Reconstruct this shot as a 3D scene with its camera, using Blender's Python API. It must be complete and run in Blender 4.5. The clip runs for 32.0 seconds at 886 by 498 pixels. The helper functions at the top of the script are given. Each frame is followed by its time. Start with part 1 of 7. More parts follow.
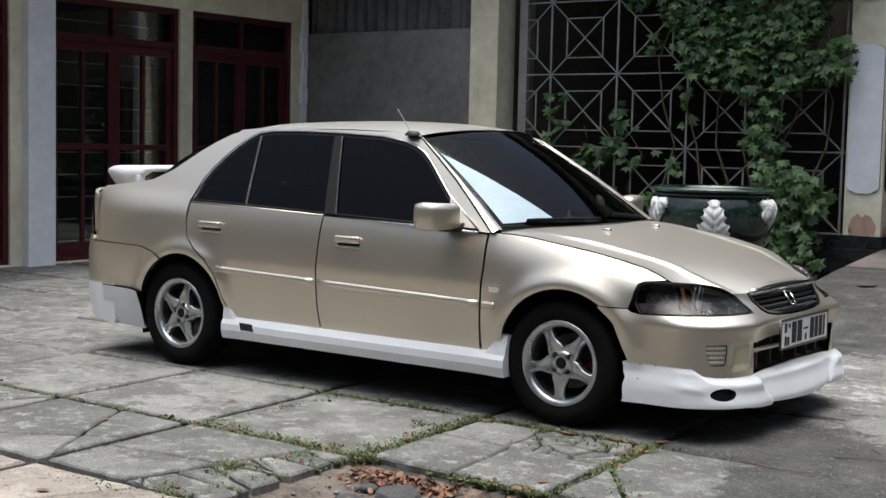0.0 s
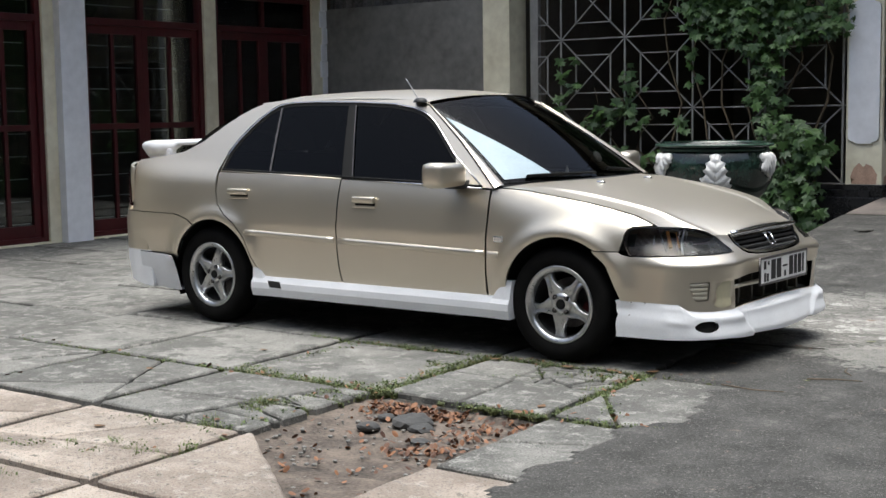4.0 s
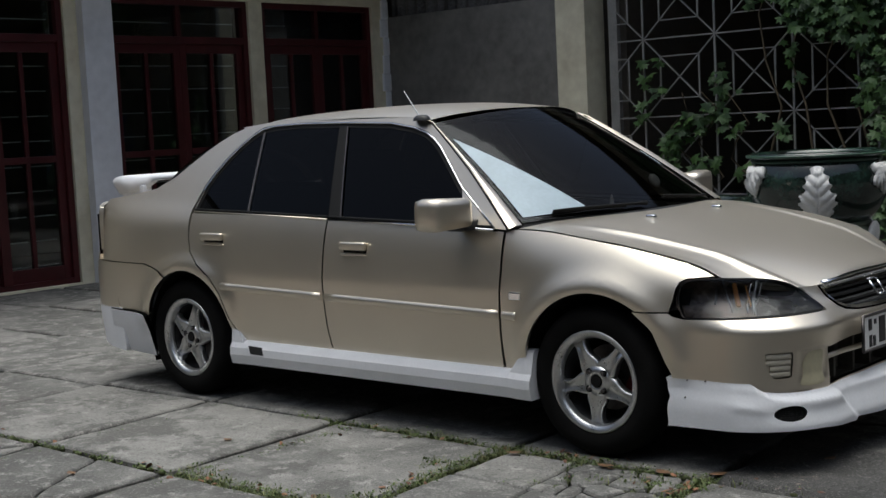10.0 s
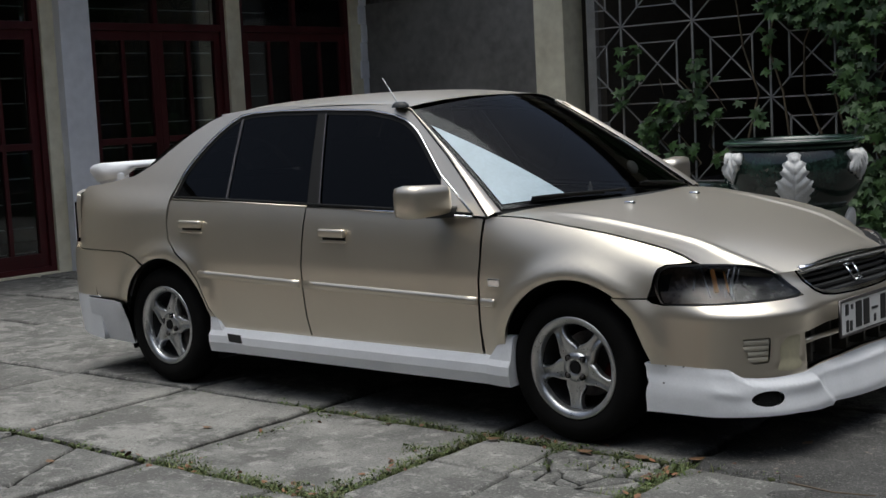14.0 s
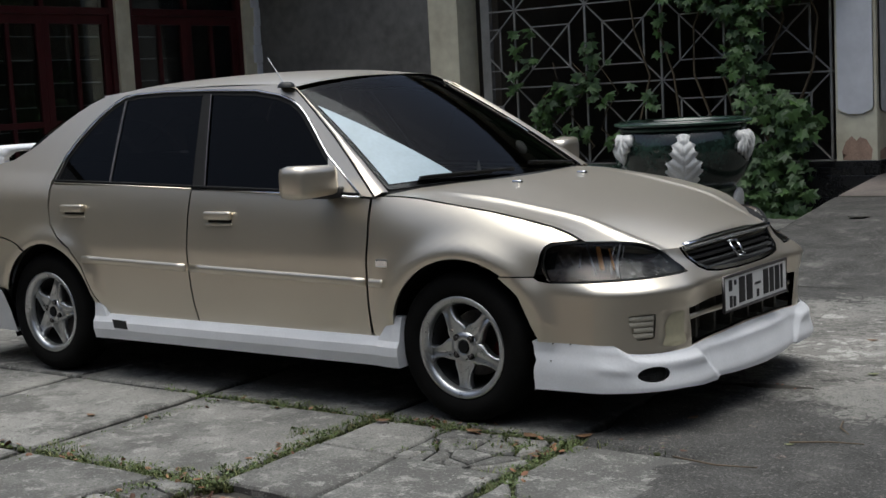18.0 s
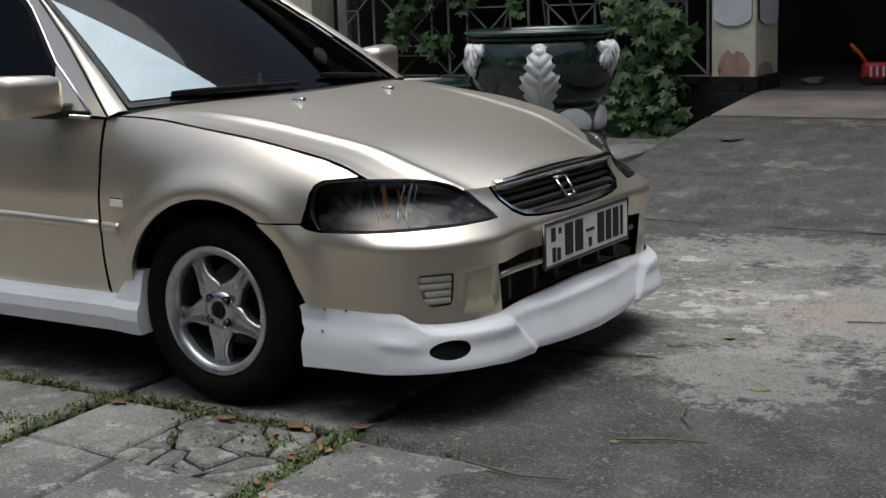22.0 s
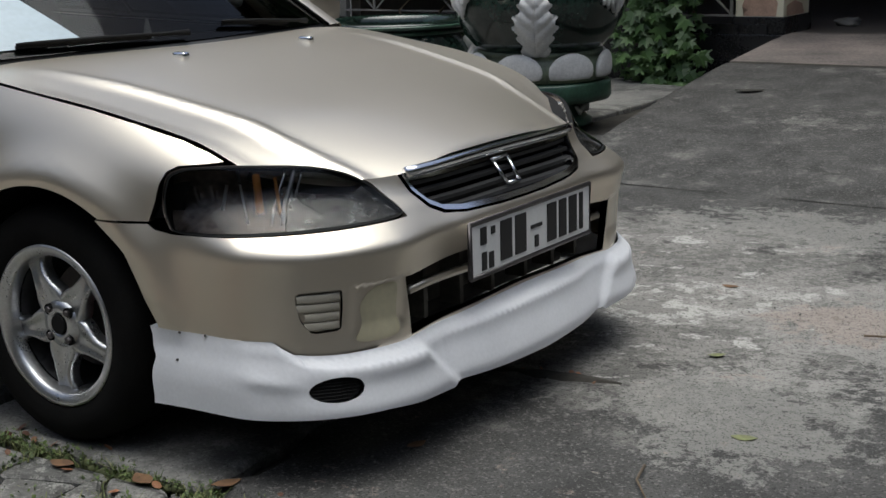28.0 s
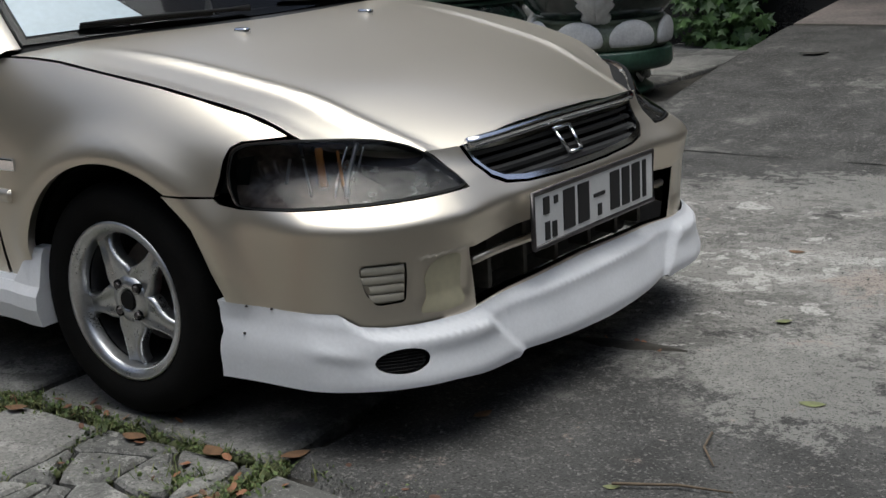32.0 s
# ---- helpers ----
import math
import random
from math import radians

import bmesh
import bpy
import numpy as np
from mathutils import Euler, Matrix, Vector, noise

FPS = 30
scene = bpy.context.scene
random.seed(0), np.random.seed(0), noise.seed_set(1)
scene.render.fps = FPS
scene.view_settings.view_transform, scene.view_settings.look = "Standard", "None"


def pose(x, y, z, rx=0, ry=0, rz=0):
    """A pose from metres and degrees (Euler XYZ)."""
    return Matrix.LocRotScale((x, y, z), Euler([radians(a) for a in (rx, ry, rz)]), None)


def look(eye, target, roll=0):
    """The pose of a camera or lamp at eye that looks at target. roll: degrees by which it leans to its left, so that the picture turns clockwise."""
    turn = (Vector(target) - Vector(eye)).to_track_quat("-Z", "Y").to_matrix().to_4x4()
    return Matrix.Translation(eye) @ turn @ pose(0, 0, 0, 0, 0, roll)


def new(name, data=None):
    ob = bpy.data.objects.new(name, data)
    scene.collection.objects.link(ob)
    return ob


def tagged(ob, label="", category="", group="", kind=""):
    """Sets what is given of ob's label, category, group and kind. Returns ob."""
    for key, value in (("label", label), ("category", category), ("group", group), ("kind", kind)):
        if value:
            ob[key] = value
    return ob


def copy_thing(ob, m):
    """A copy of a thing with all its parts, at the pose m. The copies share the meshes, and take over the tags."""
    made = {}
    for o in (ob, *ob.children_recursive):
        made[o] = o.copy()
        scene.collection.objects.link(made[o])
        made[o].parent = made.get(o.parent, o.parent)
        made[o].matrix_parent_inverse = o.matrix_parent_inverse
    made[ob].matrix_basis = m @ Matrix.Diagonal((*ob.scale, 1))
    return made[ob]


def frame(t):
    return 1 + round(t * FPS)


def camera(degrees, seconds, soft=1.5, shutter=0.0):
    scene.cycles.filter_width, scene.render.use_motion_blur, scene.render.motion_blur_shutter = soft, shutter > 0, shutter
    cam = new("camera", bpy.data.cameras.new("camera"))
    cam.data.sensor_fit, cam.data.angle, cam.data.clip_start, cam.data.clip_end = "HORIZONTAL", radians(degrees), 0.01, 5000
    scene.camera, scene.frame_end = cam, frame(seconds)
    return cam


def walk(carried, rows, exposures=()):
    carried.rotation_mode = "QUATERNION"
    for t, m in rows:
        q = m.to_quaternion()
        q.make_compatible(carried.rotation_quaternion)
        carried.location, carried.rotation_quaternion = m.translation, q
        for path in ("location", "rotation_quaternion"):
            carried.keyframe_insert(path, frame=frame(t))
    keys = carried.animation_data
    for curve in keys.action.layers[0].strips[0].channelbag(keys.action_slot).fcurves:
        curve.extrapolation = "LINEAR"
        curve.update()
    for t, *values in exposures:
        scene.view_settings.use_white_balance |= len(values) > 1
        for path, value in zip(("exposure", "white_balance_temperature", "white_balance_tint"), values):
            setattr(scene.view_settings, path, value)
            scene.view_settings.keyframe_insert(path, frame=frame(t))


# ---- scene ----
# One lens, and the camera's way round the nose of the car.
cam = camera(36.3, 32.0)
PATH = [
    (0, (5.647, -6.079, 1.284), (4.4760, -4.4649, 1.1266), 1.30),
    (0.5, (5.769, -6.364, 1.269), (4.5969, -4.7507, 1.1086), -0.31),
    (1, (5.815, -6.362, 1.263), (4.6407, -4.7498, 1.1164), 1.29),
    (1.5, (6.423, -7.508, 1.263), (5.2849, -5.8695, 1.1248), 0.90),
    (2, (6.869, -8.179, 1.242), (5.7242, -6.5437, 1.1229), 0.46),
    (2.5, (6.810, -8.107, 1.266), (5.6433, -6.4870, 1.1418), 0.28),
    (3, (6.933, -8.079, 1.234), (5.7499, -6.4728, 1.0935), 0.37),
    (3.5, (6.535, -7.382, 1.245), (5.3502, -5.7791, 1.0759), -0.24),
    (5.5, (5.702, -5.232, 1.280), (4.4023, -3.7324, 1.0303), -2.30),
    (6, (5.722, -5.240, 1.274), (4.4163, -3.7399, 1.0612), -2.50),
    (6.5, (5.705, -5.254, 1.272), (4.4081, -3.7462, 1.0620), -1.96),
    (7, (5.729, -5.222, 1.289), (4.4136, -3.7272, 1.1031), -1.26),
    (7.5, (5.513, -4.947, 1.291), (4.2062, -3.4442, 1.1095), -1.96),
    (8, (5.513, -4.942, 1.293), (4.2016, -3.4404, 1.1352), -0.78),
    (8.5, (5.511, -4.937, 1.287), (4.2076, -3.4305, 1.1074), -1.69),
    (9, (5.505, -4.940, 1.293), (4.1857, -3.4453, 1.1295), -1.98),
    (9.5, (5.503, -4.943, 1.291), (4.1624, -3.4684, 1.1249), -2.33),
    (10, (5.505, -4.938, 1.287), (4.1648, -3.4643, 1.1056), -2.82),
    (10.5, (5.504, -4.947, 1.287), (4.1644, -3.4738, 1.0983), -2.50),
    (11, (5.499, -4.943, 1.288), (4.1693, -3.4646, 1.0715), -2.89),
    (11.5, (5.505, -4.950, 1.291), (4.1874, -3.4584, 1.0901), -3.28),
    (12, (5.503, -4.943, 1.288), (4.1852, -3.4505, 1.0986), -2.89),
    (12.5, (5.502, -4.946, 1.288), (4.1807, -3.4600, 1.0697), -2.84),
    (13, (5.504, -4.947, 1.286), (4.1872, -3.4540, 1.0900), -2.96),
    (13.5, (5.505, -4.945, 1.285), (4.1904, -3.4514, 1.0828), -2.86),
    (15.5, (5.498, -4.941, 1.286), (4.1816, -3.4477, 1.0924), -3.05),
    (16, (5.501, -4.941, 1.282), (4.1941, -3.4388, 1.0913), -3.03),
    (16.5, (5.500, -4.940, 1.286), (4.1988, -3.4332, 1.0945), -3.04),
    (17, (5.505, -4.936, 1.287), (4.1947, -3.4346, 1.1204), -3.40),
    (17.5, (5.504, -4.918, 1.287), (4.1942, -3.4161, 1.1164), -3.30),
    (18, (5.522, -4.882, 1.252), (4.3205, -3.2992, 1.0240), -3.05),
    (18.5, (5.479, -4.826, 1.250), (4.3560, -3.2013, 0.9359), -2.35),
    (19, (5.411, -4.709, 1.246), (4.4976, -2.9717, 0.8605), -0.67),
    (19.5, (5.403, -4.582, 1.245), (4.4613, -2.8638, 0.8455), -1.14),
    (20, (5.186, -3.885, 1.181), (4.0776, -2.2719, 0.7683), -1.06),
    (20.5, (5.205, -3.799, 1.183), (4.1252, -2.1691, 0.7613), -1.40),
    (21, (5.197, -3.780, 1.167), (4.1192, -2.1609, 0.7038), -1.84),
    (21.5, (5.224, -3.775, 1.180), (4.1542, -2.1288, 0.7966), -2.09),
    (22, (5.218, -3.767, 1.191), (4.1537, -2.1142, 0.8247), -2.02),
    (22.5, (5.198, -3.759, 1.181), (4.0980, -2.1358, 0.7893), -1.19),
    (23, (5.071, -3.683, 1.177), (4.0135, -2.0432, 0.7391), -0.95),
    (23.5, (4.966, -3.576, 1.194), (3.9066, -1.9428, 0.7362), 0.03),
    (24, (5.211, -4.116, 1.280), (4.1638, -2.4730, 0.8297), 0.52),
    (24.5, (5.161, -3.885, 1.283), (4.0720, -2.2714, 0.8252), 1.25),
    (25, (5.083, -3.612, 1.286), (3.9944, -2.0135, 0.7788), 0.54),
    (25.5, (4.987, -3.088, 1.231), (3.8309, -1.5581, 0.6624), 0.69),
    (26, (4.930, -2.851, 1.198), (3.7858, -1.3208, 0.6074), -1.01),
    (26.5, (4.993, -2.810, 1.184), (3.8459, -1.2350, 0.7334), -1.90),
    (28.5, (5.007, -2.839, 1.190), (3.9125, -1.2317, 0.7208), -1.38),
    (29, (5.007, -2.839, 1.190), (3.9065, -1.2362, 0.7194), -1.37),
    (29.5, (5.007, -2.839, 1.190), (3.8950, -1.2422, 0.7259), -1.20),
    (30, (5.007, -2.839, 1.190), (3.8755, -1.2479, 0.7547), -1.40),
    (30.5, (5.007, -2.839, 1.190), (3.8832, -1.2485, 0.7329), -2.10),
    (31, (5.007, -2.839, 1.190), (3.8806, -1.2548, 0.7176), -2.22),
    (31.5, (5.007, -2.839, 1.190), (3.8757, -1.2637, 0.6999), -2.45),
    (32, (5.007, -2.839, 1.190), (3.8358, -1.2975, 0.6862), -3.15),
]
EXPOSURES = [(0.0, 0.88, 6150, 3), (3.5, 1.0, 6200, 3), (5.5, 0.55, 6150, 3), (7.5, 0.15, 6100, 3), (17.5, 0.15, 6100, 3), (18.3, 0.28, 6100, 3), (19.5, 0.38, 6100, 3), (20.5, 0.25, 6100, 3), (23.0, 0.26, 6100, 3), (24.0, 0.42, 6100, 3), (26.0, 0.36, 6100, 3), (29.0, 0.22, 6100, 3), (32.0, 0.24, 6100, 3)]
walk(cam, [(t, look(eye, target, roll)) for t, eye, target, roll in PATH], EXPOSURES)

# ---- light ----
world = bpy.data.worlds.new("world")
scene.world = world
world.use_nodes = True
sky = world.node_tree.nodes.new("ShaderNodeTexSky")
sky.sky_type, sky.sun_disc = "NISHITA", False
sky.sun_elevation, sky.sun_rotation = radians(88), radians(170)
sky.air_density, sky.dust_density, sky.ozone_density = 0.6, 6.0, 1.0
world.node_tree.links.new(sky.outputs[0], world.node_tree.nodes["Background"].inputs[0])
world.node_tree.nodes["Background"].inputs[1].default_value = 0.125
sun = new("sun", bpy.data.lights.new("sun", "SUN"))
sun.data.energy, sun.data.angle, sun.data.color = 1.7, radians(60), (1.0, 0.97, 0.94)
sun.matrix_world = look((-0.1, -0.1, 9.0), (0, 0, 0))


# ---- materials ----
def mat(name, col, rough=0.6, metal=0.0, var=0.15, scale=6.0, fine=60.0, bump=0.0, coat=0.0, tint=None, rvar=0.1, rnd=0.0, spec=0.5):
    """A surface with two scales of variation in colour, roughness and relief."""
    m = bpy.data.materials.new(name)
    m.use_nodes = True
    nt = m.node_tree
    nd, ln = nt.nodes, nt.links
    b = nd["Principled BSDF"]
    b.inputs["Metallic"].default_value = metal
    b.inputs["Coat Weight"].default_value = coat
    b.inputs["Coat Roughness"].default_value = 0.08
    b.inputs["Specular IOR Level"].default_value = spec
    tc, oi = nd.new("ShaderNodeTexCoord"), nd.new("ShaderNodeObjectInfo")
    off = nd.new("ShaderNodeVectorMath")
    off.operation = "MULTIPLY_ADD"
    ln.new(oi.outputs["Random"], off.inputs[0])
    off.inputs[1].default_value = (37.0, 19.0, 53.0) if rnd else (0, 0, 0)
    ln.new(tc.outputs["Object"], off.inputs[2])
    big, small = nd.new("ShaderNodeTexNoise"), nd.new("ShaderNodeTexNoise")
    for n, s, d in ((big, scale, 5.0), (small, fine, 3.0)):
        n.inputs["Scale"].default_value, n.inputs["Detail"].default_value = s, d
        ln.new(off.outputs[0], n.inputs["Vector"])
    mix = nd.new("ShaderNodeMath")
    mix.operation = "MULTIPLY_ADD"
    ln.new(small.outputs["Fac"], mix.inputs[0])
    mix.inputs[1].default_value = 0.45
    sub = nd.new("ShaderNodeMath")
    sub.operation = "MULTIPLY"
    ln.new(big.outputs["Fac"], sub.inputs[0])
    sub.inputs[1].default_value = 0.75
    ln.new(sub.outputs[0], mix.inputs[2])
    last = mix.outputs[0]
    if rnd:
        r = nd.new("ShaderNodeMath")
        r.operation = "MULTIPLY_ADD"
        ln.new(oi.outputs["Random"], r.inputs[0])
        r.inputs[1].default_value = rnd
        ln.new(last, r.inputs[2])
        sh = nd.new("ShaderNodeMath")
        sh.operation = "SUBTRACT"
        ln.new(r.outputs[0], sh.inputs[0])
        sh.inputs[1].default_value = rnd / 2
        last = sh.outputs[0]
    ramp = nd.new("ShaderNodeValToRGB")
    ramp.color_ramp.elements[0].position, ramp.color_ramp.elements[1].position = 0.45, 0.76
    t = tint or col
    ramp.color_ramp.elements[0].color = (*[c * (1 - var) for c in t], 1)
    ramp.color_ramp.elements[1].color = (*[min(1, c * (1 + var)) for c in col], 1)
    ln.new(last, ramp.inputs[0])
    ln.new(ramp.outputs[0], b.inputs["Base Color"])
    rr = nd.new("ShaderNodeMapRange")
    ln.new(last, rr.inputs[0])
    rr.inputs[3].default_value, rr.inputs[4].default_value = max(0.02, rough - rvar), min(1, rough + rvar)
    ln.new(rr.outputs[0], b.inputs["Roughness"])
    if bump:
        bp = nd.new("ShaderNodeBump")
        bp.inputs["Strength"].default_value, bp.inputs["Distance"].default_value = min(1, bump), 0.01
        ln.new(last, bp.inputs["Height"])
        ln.new(bp.outputs[0], b.inputs["Normal"])
    return m


def glass(name, tint, rough=0.02, gloss=1.0):
    """Tinted pane: see-through by its tint, with a clear reflection."""
    m = bpy.data.materials.new(name)
    m.use_nodes = True
    nd, ln = m.node_tree.nodes, m.node_tree.links
    nd.remove(nd["Principled BSDF"])
    tr, gl, fr, mx = nd.new("ShaderNodeBsdfTransparent"), nd.new("ShaderNodeBsdfGlossy"), nd.new("ShaderNodeFresnel"), nd.new("ShaderNodeMixShader")
    tr.inputs[0].default_value = (*tint, 1)
    gl.inputs["Roughness"].default_value = rough
    gl.inputs["Color"].default_value = (gloss, gloss, gloss, 1)
    fr.inputs[0].default_value = 1.5
    ln.new(fr.outputs[0], mx.inputs[0])
    ln.new(tr.outputs[0], mx.inputs[1])
    ln.new(gl.outputs[0], mx.inputs[2])
    ln.new(mx.outputs[0], nd["Material Output"].inputs[0])
    return m


GOLD = mat("champagne_paint", (0.70, 0.64, 0.54), 0.375, 0.92, 0.02, 2.5, 900, 0.0, 0.35, rvar=0.008)
DULL = mat("dull_champagne_plastic", (0.42, 0.39, 0.32), 0.6, 0.4, 0.1, 8, 90)
WHITE = mat("white_primer", (0.76, 0.77, 0.80), 0.42, 0.0, 0.05, 5, 120, 0.02)
BLACK = mat("black_plastic", (0.015, 0.015, 0.016), 0.5, 0.0, 0.3, 20, 200, 0.05)
SEAL = mat("black_rubber_seal", (0.006, 0.006, 0.006), 0.7, 0.0, 0.2, 20, 200, spec=0.25)
GLOSSBLACK = mat("gloss_black_trim", (0.006, 0.006, 0.007), 0.5, 0.0, 0.2, 20, 200)
TYRE = mat("tyre_rubber", (0.006, 0.0058, 0.0056), 0.85, 0.0, 0.4, 9, 150, 0.1, spec=0.12)
BARREL = mat("brake_dust_metal", (0.06, 0.06, 0.062), 0.5, 0.6, 0.3, 14, 90)
ALLOY = mat("alloy_silver", (0.54, 0.545, 0.55), 0.28, 0.9, 0.15, 14, 200, rvar=0.1)
CHROME = mat("chrome", (0.85, 0.86, 0.88), 0.13, 1.0, 0.03, 12, 100, rvar=0.03)
STEEL = mat("dark_steel", (0.12, 0.11, 0.11), 0.45, 0.8, 0.3, 14, 90, 0.1)
PLATE = mat("plate_white", (0.78, 0.78, 0.77), 0.4, 0.0, 0.05, 12, 120)
INK = mat("plate_ink", (0.01, 0.01, 0.012), 0.5, 0.0, 0.1, 12, 120)
TINT = glass("tinted_side_glass", (0.03, 0.03, 0.031), 0.02, 0.3)
SCREEN = glass("windscreen_glass", (0.30, 0.305, 0.30), 0.03, 0.42)
LENS = glass("headlight_lens", (0.72, 0.72, 0.71), 0.03, 0.5)
REFLECTOR = mat("tarnished_reflector", (0.46, 0.46, 0.45), 0.24, 0.85, 0.6, 22, 60, 0.05, rvar=0.08)
HOUSING = mat("headlight_housing", (0.20, 0.165, 0.145), 0.32, 0.45, 0.6, 18, 60, 0.05)
# for the windscreen's sticker and the sky reflection painted on its corner
PALEBLUE = mat("sky_reflection_and_sticker", (0.34, 0.42, 0.47), 0.3, 0.0, 0.08, 9, 60)
CABIN = mat("cabin_trim", (0.035, 0.033, 0.032), 0.8, 0.0, 0.25, 8, 120, 0.1)
RED = mat("red_plastic", (0.55, 0.03, 0.03), 0.4, 0.0, 0.1, 8, 80)
TAIL = mat("tail_lamp_red", (0.07, 0.006, 0.008), 0.12, 0.0, 0.1, 8, 80, coat=0.6)
AMBER = mat("amber_bulb", (0.75, 0.33, 0.10), 0.3, 0.0, 0.1, 8, 80)
DUSTYBLACK = mat("dusty_black_plastic", (0.055, 0.050, 0.040), 0.6, 0.0, 0.5, 9, 60)
PUTTY = mat("bare_filler_patch", (0.52, 0.48, 0.33), 0.42, 0.1, 0.1, 7, 60)

CREAM = mat("cream_wall_paint", (0.80, 0.76, 0.59), 0.8, 0.0, 0.08, 1.2, 9, 0.05, tint=(0.70, 0.64, 0.47))
LIME = mat("white_wall_paint", (0.83, 0.84, 0.87), 0.75, 0.0, 0.08, 1.5, 11, 0.05)
GREYWALL = mat("grey_cement_wall", (0.18, 0.175, 0.163), 0.9, 0.0, 0.3, 1.3, 8, 0.1)
SHEET = mat("corrugated_sheet_grey", (0.10, 0.097, 0.095), 0.65, 0.1, 0.6, 2.2, 40, 0.1)
MAROON = mat("maroon_gloss_paint", (0.06, 0.008, 0.010), 0.35, 0.0, 0.25, 3, 60, 0.04)
PANE = glass("window_glass", (0.75, 0.78, 0.77))
BAR = mat("white_painted_bar", (0.70, 0.70, 0.66), 0.5, 0.0, 0.15, 6, 80)
IRON = mat("grey_painted_iron", (0.27, 0.265, 0.25), 0.55, 0.1, 0.2, 6, 80, 0.06)
# dark colour stands in for the shade inside the porch and rooms
DARKROOM = mat("painted_dimness", (0.11, 0.095, 0.075), 0.9, 0.0, 0.2, 1.5, 30)
TILE = mat("black_wall_tile", (0.016, 0.016, 0.017), 0.25, 0.0, 0.3, 4, 60, 0.04, rnd=0.2)
DARKSOIL = mat("dark_joint_soil", (0.034, 0.031, 0.025), 0.95, 0.0, 0.4, 7, 60, 0.8)
SOIL = mat("dry_soil", (0.105, 0.085, 0.07), 0.95, 0.0, 0.6, 7, 70, 1.0)
LEAF = mat("vine_leaf", (0.075, 0.16, 0.035), 0.5, 0.0, 0.4, 3.0, 30, rnd=0.0)
GRASS = mat("joint_grass", (0.14, 0.17, 0.05), 0.7, 0.0, 0.4, 5.0, 40)
MOSS = mat("joint_moss", (0.06, 0.07, 0.025), 0.9, 0.0, 0.4, 9, 80, 0.6)
DRY = mat("dry_leaf", (0.28, 0.14, 0.06), 0.7, 0.0, 0.4, 6, 60, rnd=0.5)
STEM = mat("vine_stem", (0.10, 0.075, 0.045), 0.85, 0.0, 0.3, 9, 60, 0.2)
GLAZE = mat("dark_green_glaze", (0.016, 0.034, 0.026), 0.16, 0.0, 0.6, 4, 40, 0.1, 0.5, tint=(0.006, 0.010, 0.009))
GREEN = mat("green_glaze", (0.035, 0.075, 0.05), 0.3, 0.0, 0.5, 5, 50, 0.1, 0.2)
RELIEF = mat("white_relief_paint", (0.72, 0.72, 0.71), 0.55, 0.0, 0.15, 9, 70, 0.1)
BLUE = mat("blue_vehicle_paint", (0.02, 0.10, 0.32), 0.25, 0.0, 0.1, 3, 60, 0.0, 0.4)
# dark tone for added, unseen walls, so that they reflect little
PLAIN = mat("unseen_wall_dark", (0.05, 0.055, 0.04), 0.9, 0.0, 0.3, 0.8, 20, 0.2)
TWIG = mat("twig_bark", (0.12, 0.09, 0.06), 0.9, 0.0, 0.3, 12, 80, 0.2)


def layering(m):
    """Tools to lay patches of colour over one another in a material: noise, arithmetic, a soft-edged layer."""
    nd, ln = m.node_tree.nodes, m.node_tree.links
    tc, oi = nd.new("ShaderNodeTexCoord"), nd.new("ShaderNodeObjectInfo")
    off = nd.new("ShaderNodeVectorMath")
    off.operation = "MULTIPLY_ADD"
    ln.new(oi.outputs["Random"], off.inputs[0])
    off.inputs[1].default_value = (41.0, 23.0, 57.0)
    ln.new(tc.outputs["Object"], off.inputs[2])

    def tex(scale, detail, rough, piece=False):
        n = nd.new("ShaderNodeTexNoise")
        n.inputs["Scale"].default_value, n.inputs["Detail"].default_value, n.inputs["Roughness"].default_value = scale, detail, rough
        ln.new(off.outputs[0] if piece else tc.outputs["Object"], n.inputs["Vector"])
        return n.outputs["Fac"]

    def op(kind, p, q, r=None):
        k = nd.new("ShaderNodeMath")
        k.operation = kind
        for i, v in enumerate((p, q, r)):
            if v is None:
                continue
            if isinstance(v, (int, float)):
                k.inputs[i].default_value = v
            else:
                ln.new(v, k.inputs[i])
        return k.outputs[0]

    def layer(fac, lo, hi, under, colour, most=1.0):
        r = nd.new("ShaderNodeMapRange")
        r.interpolation_type = "SMOOTHSTEP"
        r.inputs[1].default_value, r.inputs[2].default_value, r.inputs[4].default_value = lo, hi, most
        ln.new(fac, r.inputs[0])
        mx = nd.new("ShaderNodeMix")
        mx.data_type = "RGBA"
        ln.new(r.outputs[0], mx.inputs["Factor"])
        ln.new(under, mx.inputs["A"])
        mx.inputs["B"].default_value = (*colour, 1)
        return mx.outputs["Result"]

    return tc, tex, op, layer


